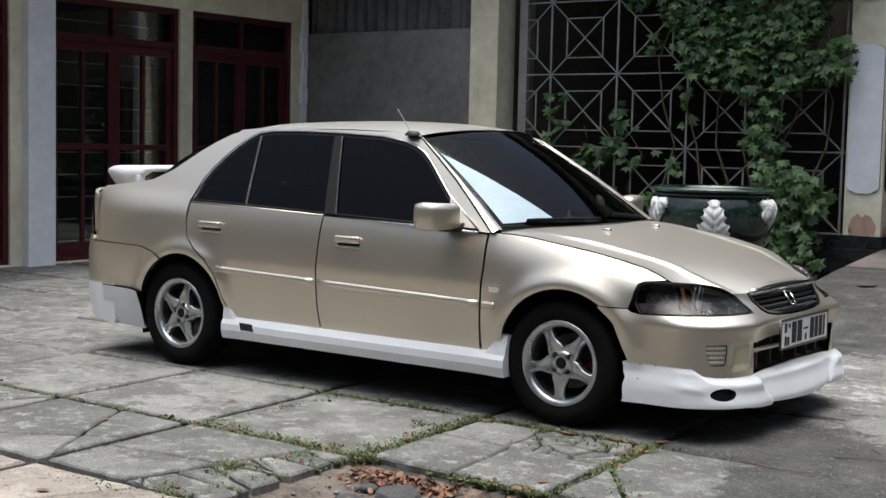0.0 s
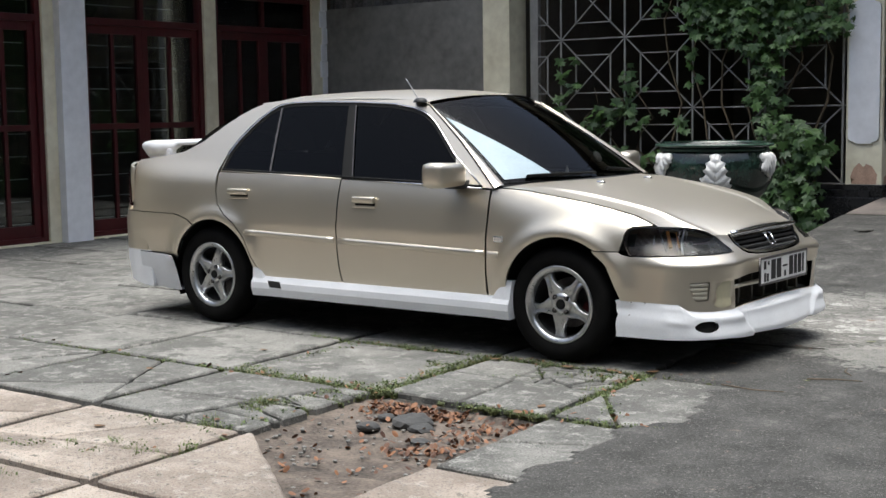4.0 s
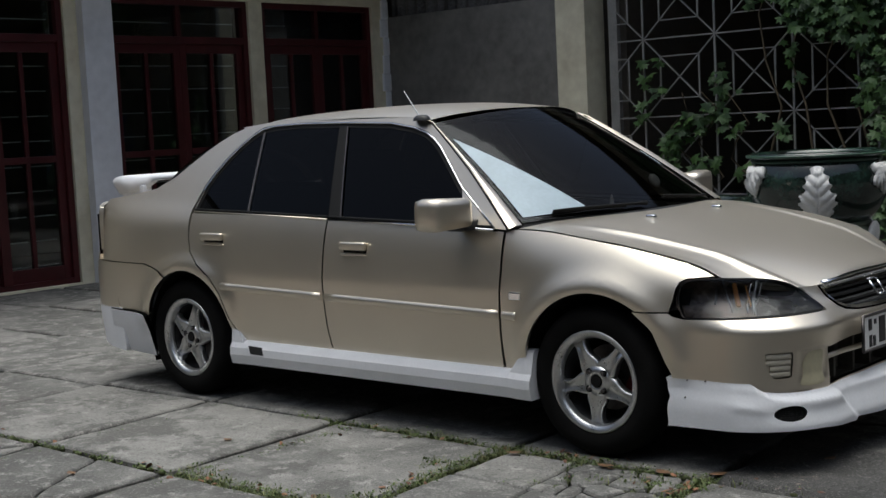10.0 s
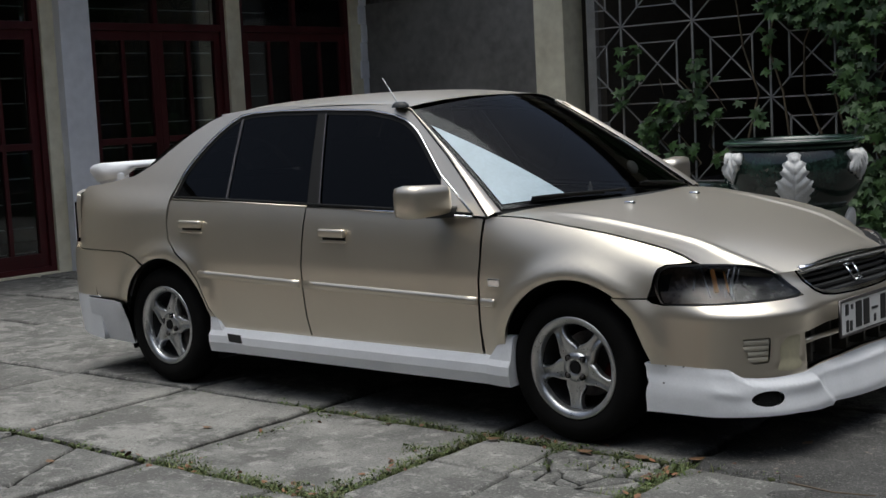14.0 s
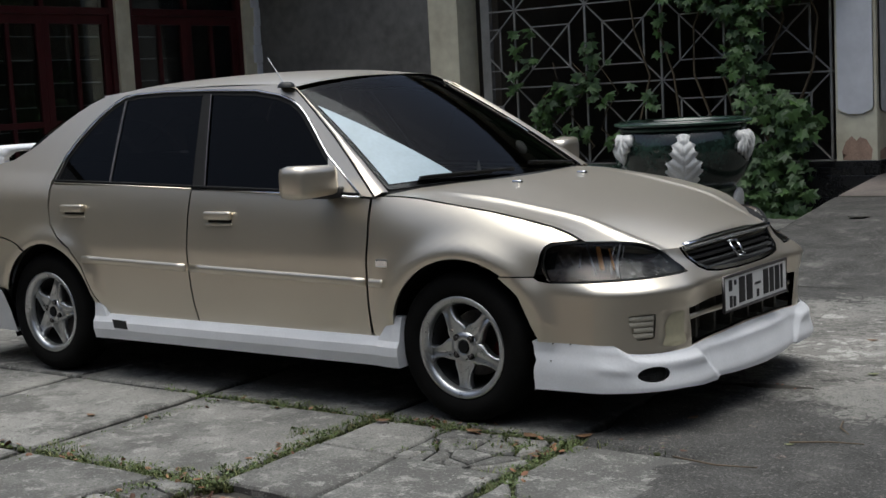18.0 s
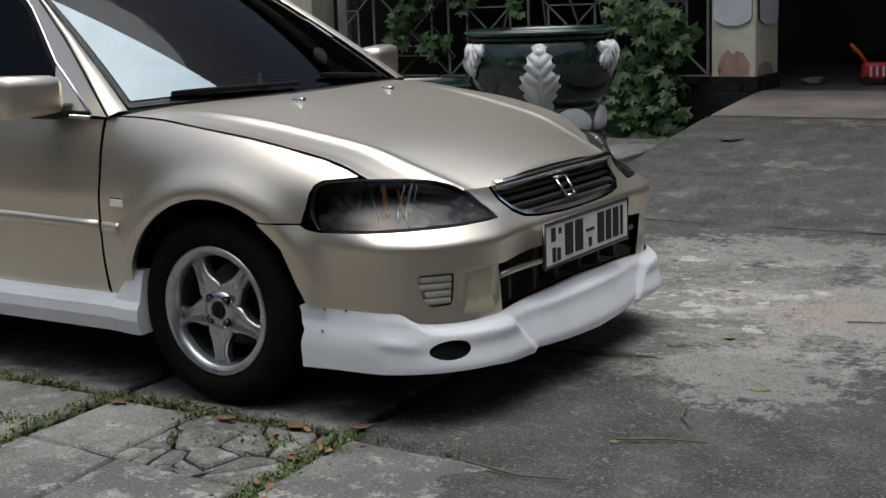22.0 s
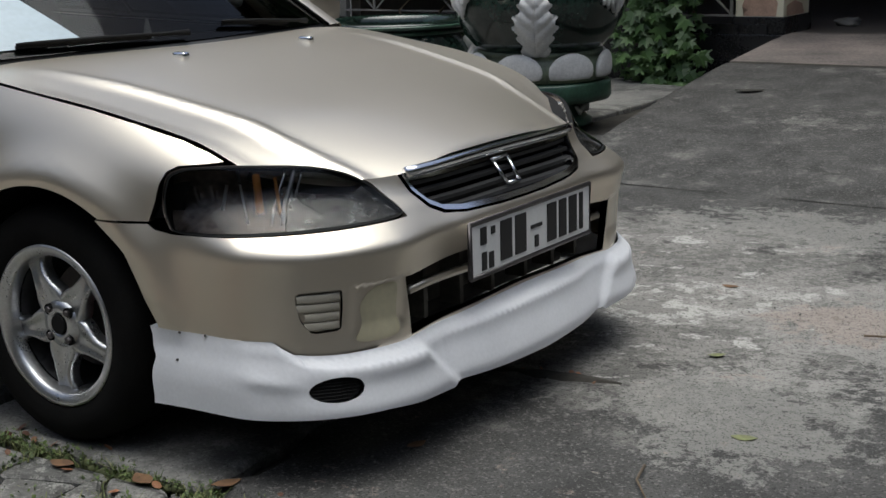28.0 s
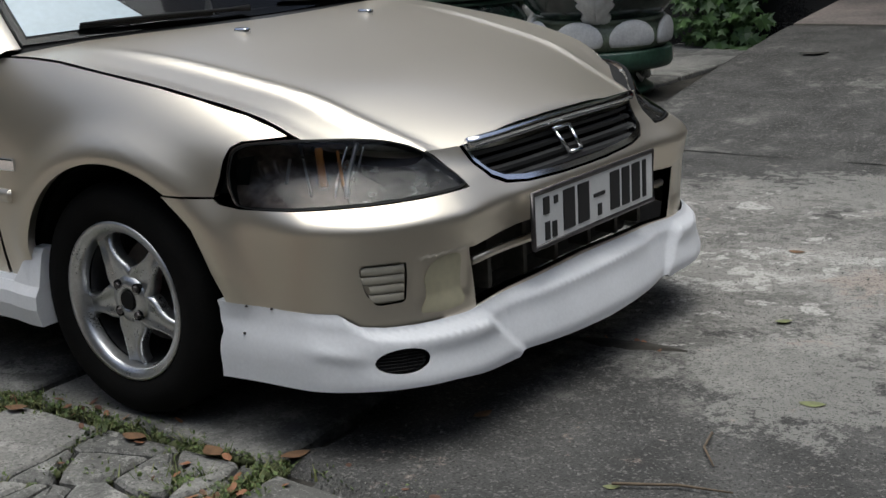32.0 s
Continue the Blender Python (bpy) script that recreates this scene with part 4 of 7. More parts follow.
def nose(a, z, out=0.0):
    """The front, by the angle round it and the height."""
    y = 0.83 * math.sin(a)
    w = 1.01 + (out if out else nose_out(z))
    if not out:
        # shallow pocket beside the fog louvres
        w -= 0.008 * step_in(abs(y), 0.455, 0.475) * step_in(-abs(y), -0.60, -0.57) * step_in(z, 0.312, 0.352) * step_in(-z, -0.445, -0.43)
    x = 2.3 + w * max(1 - (abs(y) / 0.845) ** 3, 0) ** (1 / 3) - flat_front(y)
    # fuller corners low down
    k = ((x - 2.3) / w) ** 4.6 + (abs(y) / 0.845) ** 4.6 if x > 2.3 else 1
    k = 1 + (k ** (-1 / 4.6) - 1) * (1 - step_in(z, 0.50, 0.64)) * step_in(0.83 - abs(y), 0.0, 0.10)
    if abs(y) > 0.3:
        k = 1 + (k - 1) * step_in(abs(y), 0.3, 0.5)
        x, y = 2.3 + (x - 2.3) * k, y * k
    # the wheel arch's flare runs on into the bumper
    r = math.hypot(x - 2.522, z - 0.30)
    if z > 0.3 and abs(y) > 0.5 and z < 0.6:
        y += math.copysign(0.024 * math.exp(-(((r - 0.355) / 0.055) ** 2)) * min((z - 0.3) / 0.1, 1), y)
    return (x, y, z)


def ny(pts):
    """Outline points given by y and z, as angle and height."""
    return [(math.asin(max(-1, min(1, y / 0.83))), z) for y, z in pts]


def both(pts):
    """Closes an outline that runs from the right flank to the middle by its mirror image."""
    return pts + [(-y, z) for y, z in reversed(pts) if abs(y) > 1e-6]


def lip_surface(a, z):
    y = 0.83 * math.sin(a)
    out = soft_at(z, [0.15, 0.175, 0.205, 0.25, 0.30, 0.345], [0.045, 0.048, 0.040, 0.026, 0.022, 0.014])
    s = step_in(abs(y) - (0.35 + (z - 0.175) * 0.9), -0.01, 0.03)
    out += 0.013 * s + 0.012 * math.exp(-(((z - 0.255) / 0.025) ** 2)) * s
    # a swept crease rising to the wheel arch
    out += (0.014 * math.exp(-(((z - 0.215 - 0.30 * max(0, abs(y) - 0.62)) / 0.015) ** 2)) - 0.008 * math.exp(-(((z - 0.30) / 0.02) ** 2))) * step_in(abs(y), 0.65, 0.74)
    out += 0.034 * max(0, 1 - (y / 0.37) ** 2)
    top = curve_at(abs(y), [0, 0.14, 0.46, 0.59, 0.64, 0.672, 0.683, 0.695, 0.76, 0.8], [0.304, 0.302, 0.290, 0.290, 0.293, 0.300, 0.314, 0.329, 0.334, 0.336])
    out = 0.004 + (out - 0.004) * step_in(top - z, -0.004, 0.03)
    q = nose(a, z, out)
    return (q[0], q[1] * (1 + 0.022 * step_in(top - z, 0.0, 0.12)), q[2])


def tail(a, z, out=0.0):
    y = 0.8445 * math.sin(a)
    o = out or curve_at(z, [0.4, 0.5, 0.62, 0.66, 0.68, 0.9, 0.97, 1.0], [0.045, 0.05, 0.05, 0.035, 0.003, 0.0, -0.03, -0.06])
    return (-0.15 - (0.782 + o) * max(1 - (abs(y) / 0.847) ** 5, 0) ** (1 / 5), y, z)


def bonnet(x, y):
    zc = soft_at(x, [2.1, 2.4, 2.7, 2.95, 3.1, 3.25], [0.898, 0.872, 0.810, 0.757, 0.712, 0.660])
    ys = car_width(x) * shoulder_in(x)
    z = zc - (zc - shoulder(x)) * (abs(y) / ys) ** 2.4
    yr = soft_at(x, [2.2, 2.75, 3.0, 3.27], [0.625, 0.550, 0.507, 0.446])
    k = step_in(x, 2.22, 2.55)
    z += k * (0.0085 * math.exp(-(((abs(y) - yr) / 0.022) ** 2)) - 0.005 * step_in(abs(y), yr, yr + 0.05) * step_in(ys - abs(y), 0.0, 0.06))
    # the front edge turns down to the lamps and the grille
    need = (x + flat_front(y) - 2.3) / max(1 - (abs(y) / 0.845) ** 3, 0.02) ** (1 / 3) - 1.01
    zn = soft_at(need, [-0.40, -0.2, -0.14, -0.11, -0.085, -0.06, -0.045], [1.05, 0.84, 0.762, 0.713, 0.680, 0.640, 0.604])
    h = min(max(0.5 + 0.5 * (zn - z) / 0.03, 0), 1)
    return (x, y, z * h + zn * (1 - h) - 0.03 * h * (1 - h) * 0.5)


def screen(u, v):
    a, b = Vector((2.27 - 0.16 * u * u, 0.745 * u, 0.893 - 0.02 * u * u)), Vector((1.60 - 0.13 * u * u, 0.557 * u, 1.352 - 0.05 * u * u))
    p = a.lerp(b, v)
    p += Vector((0.5, 0, 0.85)) * 0.03 * 4 * v * (1 - v) * (1 - 0.6 * u * u)
    return tuple(p)


def back_screen(u, v):
    a, b = Vector((-0.50 + 0.10 * u * u, 0.66 * u, 1.0)), Vector((0.03 + 0.02 * u * u, 0.57 * u, 1.312 - 0.05 * u * u))
    p = a.lerp(b, v)
    return tuple(p + Vector((-0.5, 0, 0.6)) * 0.045 * 4 * v * (1 - v))


def roof_top(x, y):
    zr = soft_at(x, [-0.2, 0.05, 0.18, 0.31, 0.9, 1.3, 1.62], [1.20, 1.318, 1.358, 1.379, 1.396, 1.387, 1.352])
    return (x, y, zr - 0.056 * (abs(y) / 0.55) ** 2.6)


def boot_top(x, y):
    return (x, y, curve_at(x, [-0.93, -0.87, -0.5], [0.955, 0.98, 1.01]) - 0.035 * (abs(y) / 0.65) ** 3)


def rear_skin(x, z):
    """Quarter panel and rear pillar in one soft sheet."""
    a, b = abs(flank(x, min(z, shoulder(x) + 0.04))[1]), abs(upper_flank(x, max(z, 0.80))[1])
    if z > shoulder(x) + 0.05:
        return (x, -b, z)
    if z < 0.80:
        return (x, -a, z)
    h = min(max((z - 0.80) / (shoulder(x) + 0.05 - 0.80), 0), 1)
    h = h * h * (3 - 2 * h)
    return (x, -(a * (1 - h) + b * h), z)


car = thing("car", "champagne gold four-door saloon with a white unpainted body kit", "car")
FR_ARCH = arc(2.522, 0.30, 0.332, 176, 55, 26)
RR_ARCH = arc(0.045, 0.30, 0.332, 172, 20, 30)
FENDER = [(2.068, 0.29), (2.19, 0.29)] + FR_ARCH + [(2.79, 0.572), (2.838, 0.571), (2.843, 0.585), (2.853, 0.62), (2.857, 0.655), (2.866, 0.679), (2.885, 0.690), (2.955, 0.694)]
FENDER += [(x, shoulder(x)) for x in (2.966, 2.93, 2.87, 2.75, 2.63, 2.5, 2.4, 2.3, 2.2, 2.12)] + [(2.082, 0.86), (2.083, 0.70), (2.076, 0.59), (2.068, 0.45)]
A_CUT = [(2.062, 0.302), (2.066, 0.45), (2.074, 0.59), (2.081, 0.70), (2.078, 0.858)]
B_CUT = [(1.060, 0.302), (1.048, 0.40), (1.044, 0.52), (1.044, 0.64), (1.047, 0.77), (1.050, 0.893)]
C_CUT = [(0.058, 0.920), (0.060, 0.80), (0.085, 0.725), (0.155, 0.668), (0.25, 0.612), (0.325, 0.53), (0.375, 0.42), (0.44, 0.302)]
F_DOOR = A_CUT + [(1.6, 0.878)] + B_CUT[::-1]
R_DOOR = B_CUT + [(0.6, 0.910)] + C_CUT
# the side glass as one opening, from its rear point along the belt and back over the top
SIDE_OPENING = [(0.076, 0.931), (0.5, 0.920), (1.1, 0.901), (2.01, 0.872), (1.784, 1.014), (1.64, 1.139), (1.585, 1.185), (1.534, 1.219), (1.48, 1.245), (1.40, 1.268), (1.245, 1.293), (0.961, 1.306), (0.646, 1.313), (0.45, 1.309), (0.37, 1.297), (0.308, 1.266), (0.248, 1.220), (0.190, 1.162), (0.138, 1.097), (0.100, 1.033)]
OVER_WINDOWS = [(0.038, 0.930), (0.068, 1.045), (0.108, 1.112), (0.165, 1.182), (0.228, 1.242), (0.293, 1.287), (0.36, 1.318)]
QUARTER = [(0.44, 0.302), (0.372, 0.302)] + arc(0.045, 0.30, 0.332, 0, 118, 24) + [(-0.15, 0.62), (-0.3, 0.655), (-0.76, 0.66), (-0.775, 0.70), (-0.77, 0.80), (-0.75, 0.93), (-0.71, 0.985), (-0.50, 1.008), (-0.33, 1.036), (-0.20, 1.095), (-0.12, 1.152), (-0.039, 1.207), (0.04, 1.254), (0.128, 1.297), (0.23, 1.330), (0.42, 1.345)]
QUARTER += OVER_WINDOWS[::-1] + [(x - 0.002, z) for x, z in C_CUT[1:-1]]
REAR_SIDE = [(-0.74, 0.40), (-0.28, 0.40)] + arc(0.045, 0.30, 0.332, 163, 118, 8) + [(-0.15, 0.62), (-0.3, 0.653), (-0.70, 0.657)]
GLASS_Q = [(0.076, 0.931), (0.462, 0.921), (0.364, 1.294), (0.308, 1.266), (0.248, 1.220), (0.190, 1.162), (0.138, 1.097), (0.100, 1.033)]
GLASS_R = [(0.480, 0.920), (1.040, 0.903), (0.905, 1.308), (0.646, 1.313), (0.45, 1.309), (0.386, 1.300)]
GLASS_F = [(1.125, 0.900)] + SIDE_OPENING[3:11] + [(0.962, 1.306)]
ROOF_RAIL = [(0.30, 1.292), (0.36, 1.320), (0.45, 1.329), (0.646, 1.333), (0.961, 1.326), (1.245, 1.313), (1.41, 1.287), (1.50, 1.260), (1.60, 1.200), (1.66, 1.150), (1.80, 1.027), (2.035, 0.866), (2.10, 0.862), (1.80, 1.098), (1.50, 1.296), (1.36, 1.332), (0.95, 1.348), (0.5, 1.350), (0.2, 1.325)]

for left in (False, True):
    kw = dict(mirror=left)
    fd = patch("front_door", flank, F_DOOR, GOLD, car, gap=0.0042, depth=0.02, **kw)
    rd = patch("rear_door", flank, R_DOOR, GOLD, car, gap=0.0042, depth=0.02, **kw)
    ff = patch("front_fender", flank, FENDER, GOLD, car, gap=0.004, depth=0.03, step=0.03, **kw)
    rq = patch("rear_quarter_panel", rear_skin, QUARTER, GOLD, car, gap=0.002, depth=0.025, **kw)
    patch("roof_rail", upper_flank, ROOF_RAIL, GOLD, car, depth=0.03, lift=0.004, **kw)
    patch("inner_body_side", flank, [(-0.6, 0.66), (-0.3, 0.655)] + arc(0.04, 0.30, 0.36, 118, 0, 16) + [(0.42, 0.25), (2.16, 0.25)] + arc(2.515, 0.30, 0.36, 180, 60, 16) + [(2.83, 0.66), (2.83, 0.735), (2.63, 0.785), (2.3, 0.83), (2.1, 0.85), (1.1, 0.885), (0.1, 0.91), (-0.6, 0.93)], SEAL, car, lift=-0.022, depth=0, **kw)
    patch("lamp_backing", flank, [(2.80, 0.58), (2.90, 0.58), (2.91, 0.68), (2.80, 0.70)], SEAL, ff, lift=-0.035, depth=0, **kw)
    patch("window_surround", upper_flank, inset(SIDE_OPENING, -0.014), SEAL, car, lift=-0.002, depth=0.02, step=0.05, holes=(inset(SIDE_OPENING, 0.004),), **kw)
    patch("door_pillar", upper_flank, [(1.043, 0.905), (1.126, 0.902), (0.964, 1.306), (0.906, 1.308)], SEAL, car, "black pillar between the side windows", lift=0.001, depth=0.02, **kw)
    patch("window_divider", upper_flank, [(0.464, 0.922), (0.479, 0.922), (0.384, 1.300), (0.369, 1.296)], STEEL, rd, lift=0.0, depth=0.02, **kw)
    patch("pillar_bead", upper_flank, [(1.118, 0.905), (1.127, 0.905), (0.968, 1.304), (0.961, 1.304)], STEEL, fd, lift=0.003, depth=0.01, **kw)
    patch("window_glass", upper_flank, GLASS_F, TINT, fd, "dark tinted glass", lift=-0.004, depth=0.003, **kw)
    patch("window_glass", upper_flank, GLASS_R, TINT, rd, "dark tinted glass", lift=-0.004, depth=0.003, **kw)
    patch("quarter_glass", upper_flank, GLASS_Q, TINT, rd, "dark tinted glass", lift=-0.004, depth=0.003, **kw)
    # bright strip along the window foot and round the window tops
    sy = 1 if left else -1
    for owner, line in ((rd, [(0.065, 0.921), (0.5, 0.910), (1.045, 0.893)]), (fd, [(1.055, 0.893), (1.6, 0.877), (2.03, 0.862)])):
        bm = bmesh.new()
        pts = dense(line + line[::-1][1:-1], 0.08)
        up = [upper_flank(x, z) for x, z in [line[0]] + line[1:]]
        for dz, rr in ((0.0, 0.0055),):
            tube(bm, [(p[0], -sy * (p[1]) * -1 if False else sy * abs(p[1]) + sy * 0.004, p[2] + dz) for p in up], rr, 6)
        part("belt_strip", bm, CHROME if owner is fd else GOLD, owner, "", True)
        bm = bmesh.new()
        tube(bm, [(p[0], sy * abs(p[1]), p[2] + 0.012) for p in up], 0.006, 6)
        part("window_seal", bm, SEAL, owner, "", True)
    edge = [upper_flank(x, z) for x, z in [(0.062, 0.927)] + inset(SIDE_OPENING, -0.016)[4:][::-1] + [(2.035, 0.868)]]
    bm = bmesh.new()
    tube(bm, [(p[0], sy * (abs(p[1]) + 0.003), p[2]) for p in edge], 0.005, 6)
    part("window_trim", bm, CHROME, car, "bright window edge trim", True)
    outer = [(2.105, 0.862), (1.95, 0.985), (1.80, 1.098), (1.65, 1.20), (1.50, 1.298), (1.42, 1.32)]
    bm = bmesh.new()
    rows = []
    for k, (x, z) in enumerate(outer):
        o = Vector(upper_flank(x, z)) + Vector((0, -0.003, 0.002))
        v = (0.0, 0.25, 0.5, 0.74, 0.97, 1.0)[k]
        i = Vector(screen(-0.985, v)) + Vector((0.004, 0, 0.004))
        m = o.lerp(i, 0.5) + Vector((0.012, -0.012, 0.008))
        rows.append([bm.verts.new((p.x, -sy * p.y, p.z)) for p in (o, o.lerp(m, 0.6) + Vector((0.004, -0.004, 0)), m, i)])
    for a, b in zip(rows, rows[1:]):
        for k in range(3):
            bm.faces.new((a[k], a[k + 1], b[k + 1], b[k]))
    bmesh.ops.recalc_face_normals(bm, faces=bm.faces)
    ap = part("a_pillar", bm, GOLD, car, "", True)
    for line in ([Vector(upper_flank(x, z)) + Vector((0.002, -0.004, 0.003)) for x, z in outer], [Vector(screen(-0.985, k / 9)) + Vector((0.003, -0.001, 0.004)) for k in range(10)]):
        bm = bmesh.new()
        tube(bm, [(p.x, -sy * p.y, p.z) for p in line], 0.0045, 6)
        part("pillar_seal", bm, SEAL, ap, "", True)
    # rubbing strips, handles, badge
    for owner, x0, x1, z0, z1 in ((rd, 0.335, 1.022, 0.566, 0.549), (fd, 1.056, 2.060, 0.549, 0.527), (ff, 2.084, 2.152, 0.526, 0.524)):
        bm = bmesh.new()
        n = 14
        rows = []
        for k in range(n + 1):
            x = x0 + (x1 - x0) * k / n
            zc = z0 + (z1 - z0) * k / n
            y = abs(flank(x, zc)[1])
            rows.append([bm.verts.new((x, sy * (y + o), zc + h)) for o, h in ((-0.004, 0.019), (0.010, 0.014), (0.013, 0.0), (0.010, -0.014), (-0.004, -0.019))])
        for a, b in zip(rows, rows[1:]):
            for k in range(4):
                bm.faces.new((a[k], a[k + 1], b[k + 1], b[k]))
        bm.faces.new(rows[0])
        bm.faces.new(rows[-1])
        bmesh.ops.recalc_face_normals(bm, faces=bm.faces)
        part("rubbing_strip", bm, GOLD, owner, "", True)
    for owner, x0, x1, zc in ((rd, 0.178, 0.335, 0.795), (fd, 1.168, 1.322, 0.772)):
        y = abs(flank((x0 + x1) / 2, zc)[1])
        bm = bmesh.new()
        block(bm, (x0 + 0.01, sy * (y + 0.0015) - 0.002, zc - 0.026), (x1, sy * (y + 0.0015) + 0.002, zc + 0.012), 0.0015)
        part("handle_recess", bm, SEAL, owner)
        bm = bmesh.new()
        block(bm, (x0, sy * (y + 0.012) - 0.014, zc - 0.008), (x1 + 0.003, sy * (y + 0.012) + 0.014, zc + 0.028), 0.009)
        part("door_handle", bm, GOLD, owner, "", True)
        bm = bmesh.new()
        block(bm, (x0 - 0.002, sy * (y + 0.004) - 0.005, zc - 0.034), (x1 + 0.004, sy * (y + 0.004) + 0.005, zc - 0.024), 0.003)
        part("handle_cup", bm, GOLD, owner, "", True)
    y = abs(flank(2.155, 0.607)[1])
    box_part("badge", (2.125, sy * (y + 0.003) - 0.006, 0.59), (2.185, sy * (y + 0.003) + 0.006, 0.622), CHROME, ff, 0.005, "small bright side badge")
    # white kit along the sill
    bm = bmesh.new()
    rows = []
    for k in range(47):
        x = 0.375 + (2.225 - 0.375) * k / 46
        up = 0.10 * max(0, 1 - (x - 0.375) / 0.07) + 0.095 * max(0, 1 - (2.225 - x) / 0.075)
        top, low = 0.308 + (0.095 if x < 0.425 else (0.10 - (x - 0.425) * 1.6 if x < 0.475 else 0.0)) , 0.195
        top = 0.308 + max(0, 0.095 - max(0, x - 0.40) * 2.0) + max(0, 0.085 - max(0, 2.165 - x) * 1.6)
        y = abs(flank(x, 0.33)[1])
        o = 0.018 + 0.012 * max(0, 1 - (2.225 - x) / 0.12)
        rows.append([bm.verts.new((x, sy * (y + a), z)) for a, z in ((-0.03, top + 0.002), (0.002, top), (0.010, top - 0.012), (o, 0.298), (o + 0.014, 0.275), (o + 0.016, 0.24), (o + 0.004, low), (-0.10, low + 0.004))])
    for a, b in zip(rows, rows[1:]):
        for k in range(7):
            bm.faces.new((a[k], a[k + 1], b[k + 1], b[k]))
    bm.faces.new(rows[0])
    bm.faces.new(rows[-1])
    bmesh.ops.recalc_face_normals(bm, faces=bm.faces)
    skirt = part("side_skirt", bm, WHITE, car, "white primed side skirt", True)
    skirt.data.polygons.foreach_set("use_smooth", [False] * len(skirt.data.polygons))
    y = abs(flank(0.55, 0.33)[1])
    bm = bmesh.new()
    q = [(0.505, 0.288), (0.60, 0.285), (0.615, 0.248), (0.52, 0.25)]
    vs = [bm.verts.new((x, sy * (y + 0.0355 - (z - 0.25) * 0.1), z)) for x, z in q] + [bm.verts.new((x, sy * (y + 0.028), z)) for x, z in q]
    bm.faces.new(vs[:4])
    for k in range(4):
        bm.faces.new((vs[k], vs[(k + 1) % 4], vs[4 + (k + 1) % 4], vs[4 + k]))
    part("skirt_vent", bm, BLACK, skirt)
    # rear bumper flank
    patch("rear_bumper_side", flank, REAR_SIDE, GOLD, car, lift=0.008, depth=0.03, **kw)
    # headlight
    HEAD = ny([(-0.773, 0.676), (-0.782, 0.633), (-0.785, 0.581), (-0.784, 0.552), (-0.74, 0.554), (-0.665, 0.557), (-0.57, 0.559), (-0.434, 0.562), (-0.440, 0.588), (-0.470, 0.630), (-0.512, 0.661), (-0.56, 0.679), (-0.62, 0.688), (-0.70, 0.693), (-0.755, 0.690)])
    HEAD = rounded(HEAD, 2, 0.18)
    front = dict(outward=(1, -0.6, 0))
    def bowl(a, z):
        """The lamp's inside: ribbed outer chamber, slanting web, round reflector."""
        y, d = 0.83 * math.sin(a), 9.0
        for i in range(len(HEAD)):
            p, q = Vector(HEAD[i - 1]), Vector(HEAD[i])
            t = min(max((Vector((a, z)) - p).dot(q - p) / max((q - p).length_squared, 1e-9), 0), 1)
            d = min(d, (Vector((a, z)) - p - (q - p) * t).length)
        web = abs(y) - 0.622 + (z - 0.63) * 0.55
        if web > 0:
            deep = 0.042 + 0.010 * math.sin(abs(y) * 330) + 0.03 * step_in(web, 0.0, 0.03)
        else:
            r2 = ((abs(y) - 0.535) / 0.075) ** 2 + ((z - 0.632) / 0.062) ** 2
            deep = 0.085 - 0.05 * min(r2, 1.2) + 0.0008 * math.sin(z * 190)
        q = nose(a, z)
        deep = min(deep, 0.010 + d * 1.1)
        return (q[0] - deep, q[1] + 0.3 * deep * (1 if y < 0 else -1), q[2])

    def web_side(outer):
        line = [(math.asin(-(0.622 - (z - 0.63) * 0.55) / 0.83), z) for z in (0.52, 0.73)]
        (ax, az), (bx, bz) = line
        side = [((p[0] - ax) * (bz - az) - (p[1] - az) * (bx - ax)) * (-1 if outer else 1) for p in HEAD]
        out = []
        for i in range(len(HEAD)):
            p, q, u, v = HEAD[i - 1], HEAD[i], side[i - 1], side[i]
            if (u > 0) != (v > 0):
                out.append((p[0] + (q[0] - p[0]) * u / (u - v), p[1] + (q[1] - p[1]) * u / (u - v)))
            if v > 0:
                out.append(q)
        return out

    hl = patch("headlight", nose, HEAD, HOUSING, car, "smoked headlight with dark surround", lift=-0.11, depth=0.0, step=0.03, mirror=left, **front)
    patch("lens", nose, HEAD, LENS, hl, lift=0.002, depth=0.03, gap=0.004, step=0.02, mirror=left, **front)
    patch("bezel", nose, HEAD, SEAL, hl, lift=0.001, depth=0.05, gap=0.0, step=0.02, mirror=left, holes=(inset(HEAD, 0.0045),), **front)
    patch("reflector", bowl, web_side(False), REFLECTOR, hl, depth=0, step=0.011, mirror=left, **front)
    patch("indicator_chamber", bowl, web_side(True), HOUSING, hl, "dark ribbed indicator chamber", depth=0, step=0.009, mirror=left, **front)
    for yy, z0, z1, material, r in ((-0.672, 0.592, 0.668, AMBER, 0.009), (-0.716, 0.60, 0.65, ALLOY, 0.004), (-0.695, 0.575, 0.68, ALLOY, 0.003), (-0.645, 0.59, 0.66, AMBER, 0.004)):
        bm = bmesh.new()
        p0, p1 = nose(math.asin((yy - 0.008) / 0.83), z0), nose(math.asin((yy + 0.006) / 0.83), z1)
        tube(bm, [(p[0] - 0.022, sy * (abs(p[1]) - 0.008), p[2]) for p in (p0, p1)], r, 8)
        part("bulb", bm, material, hl, "", True)
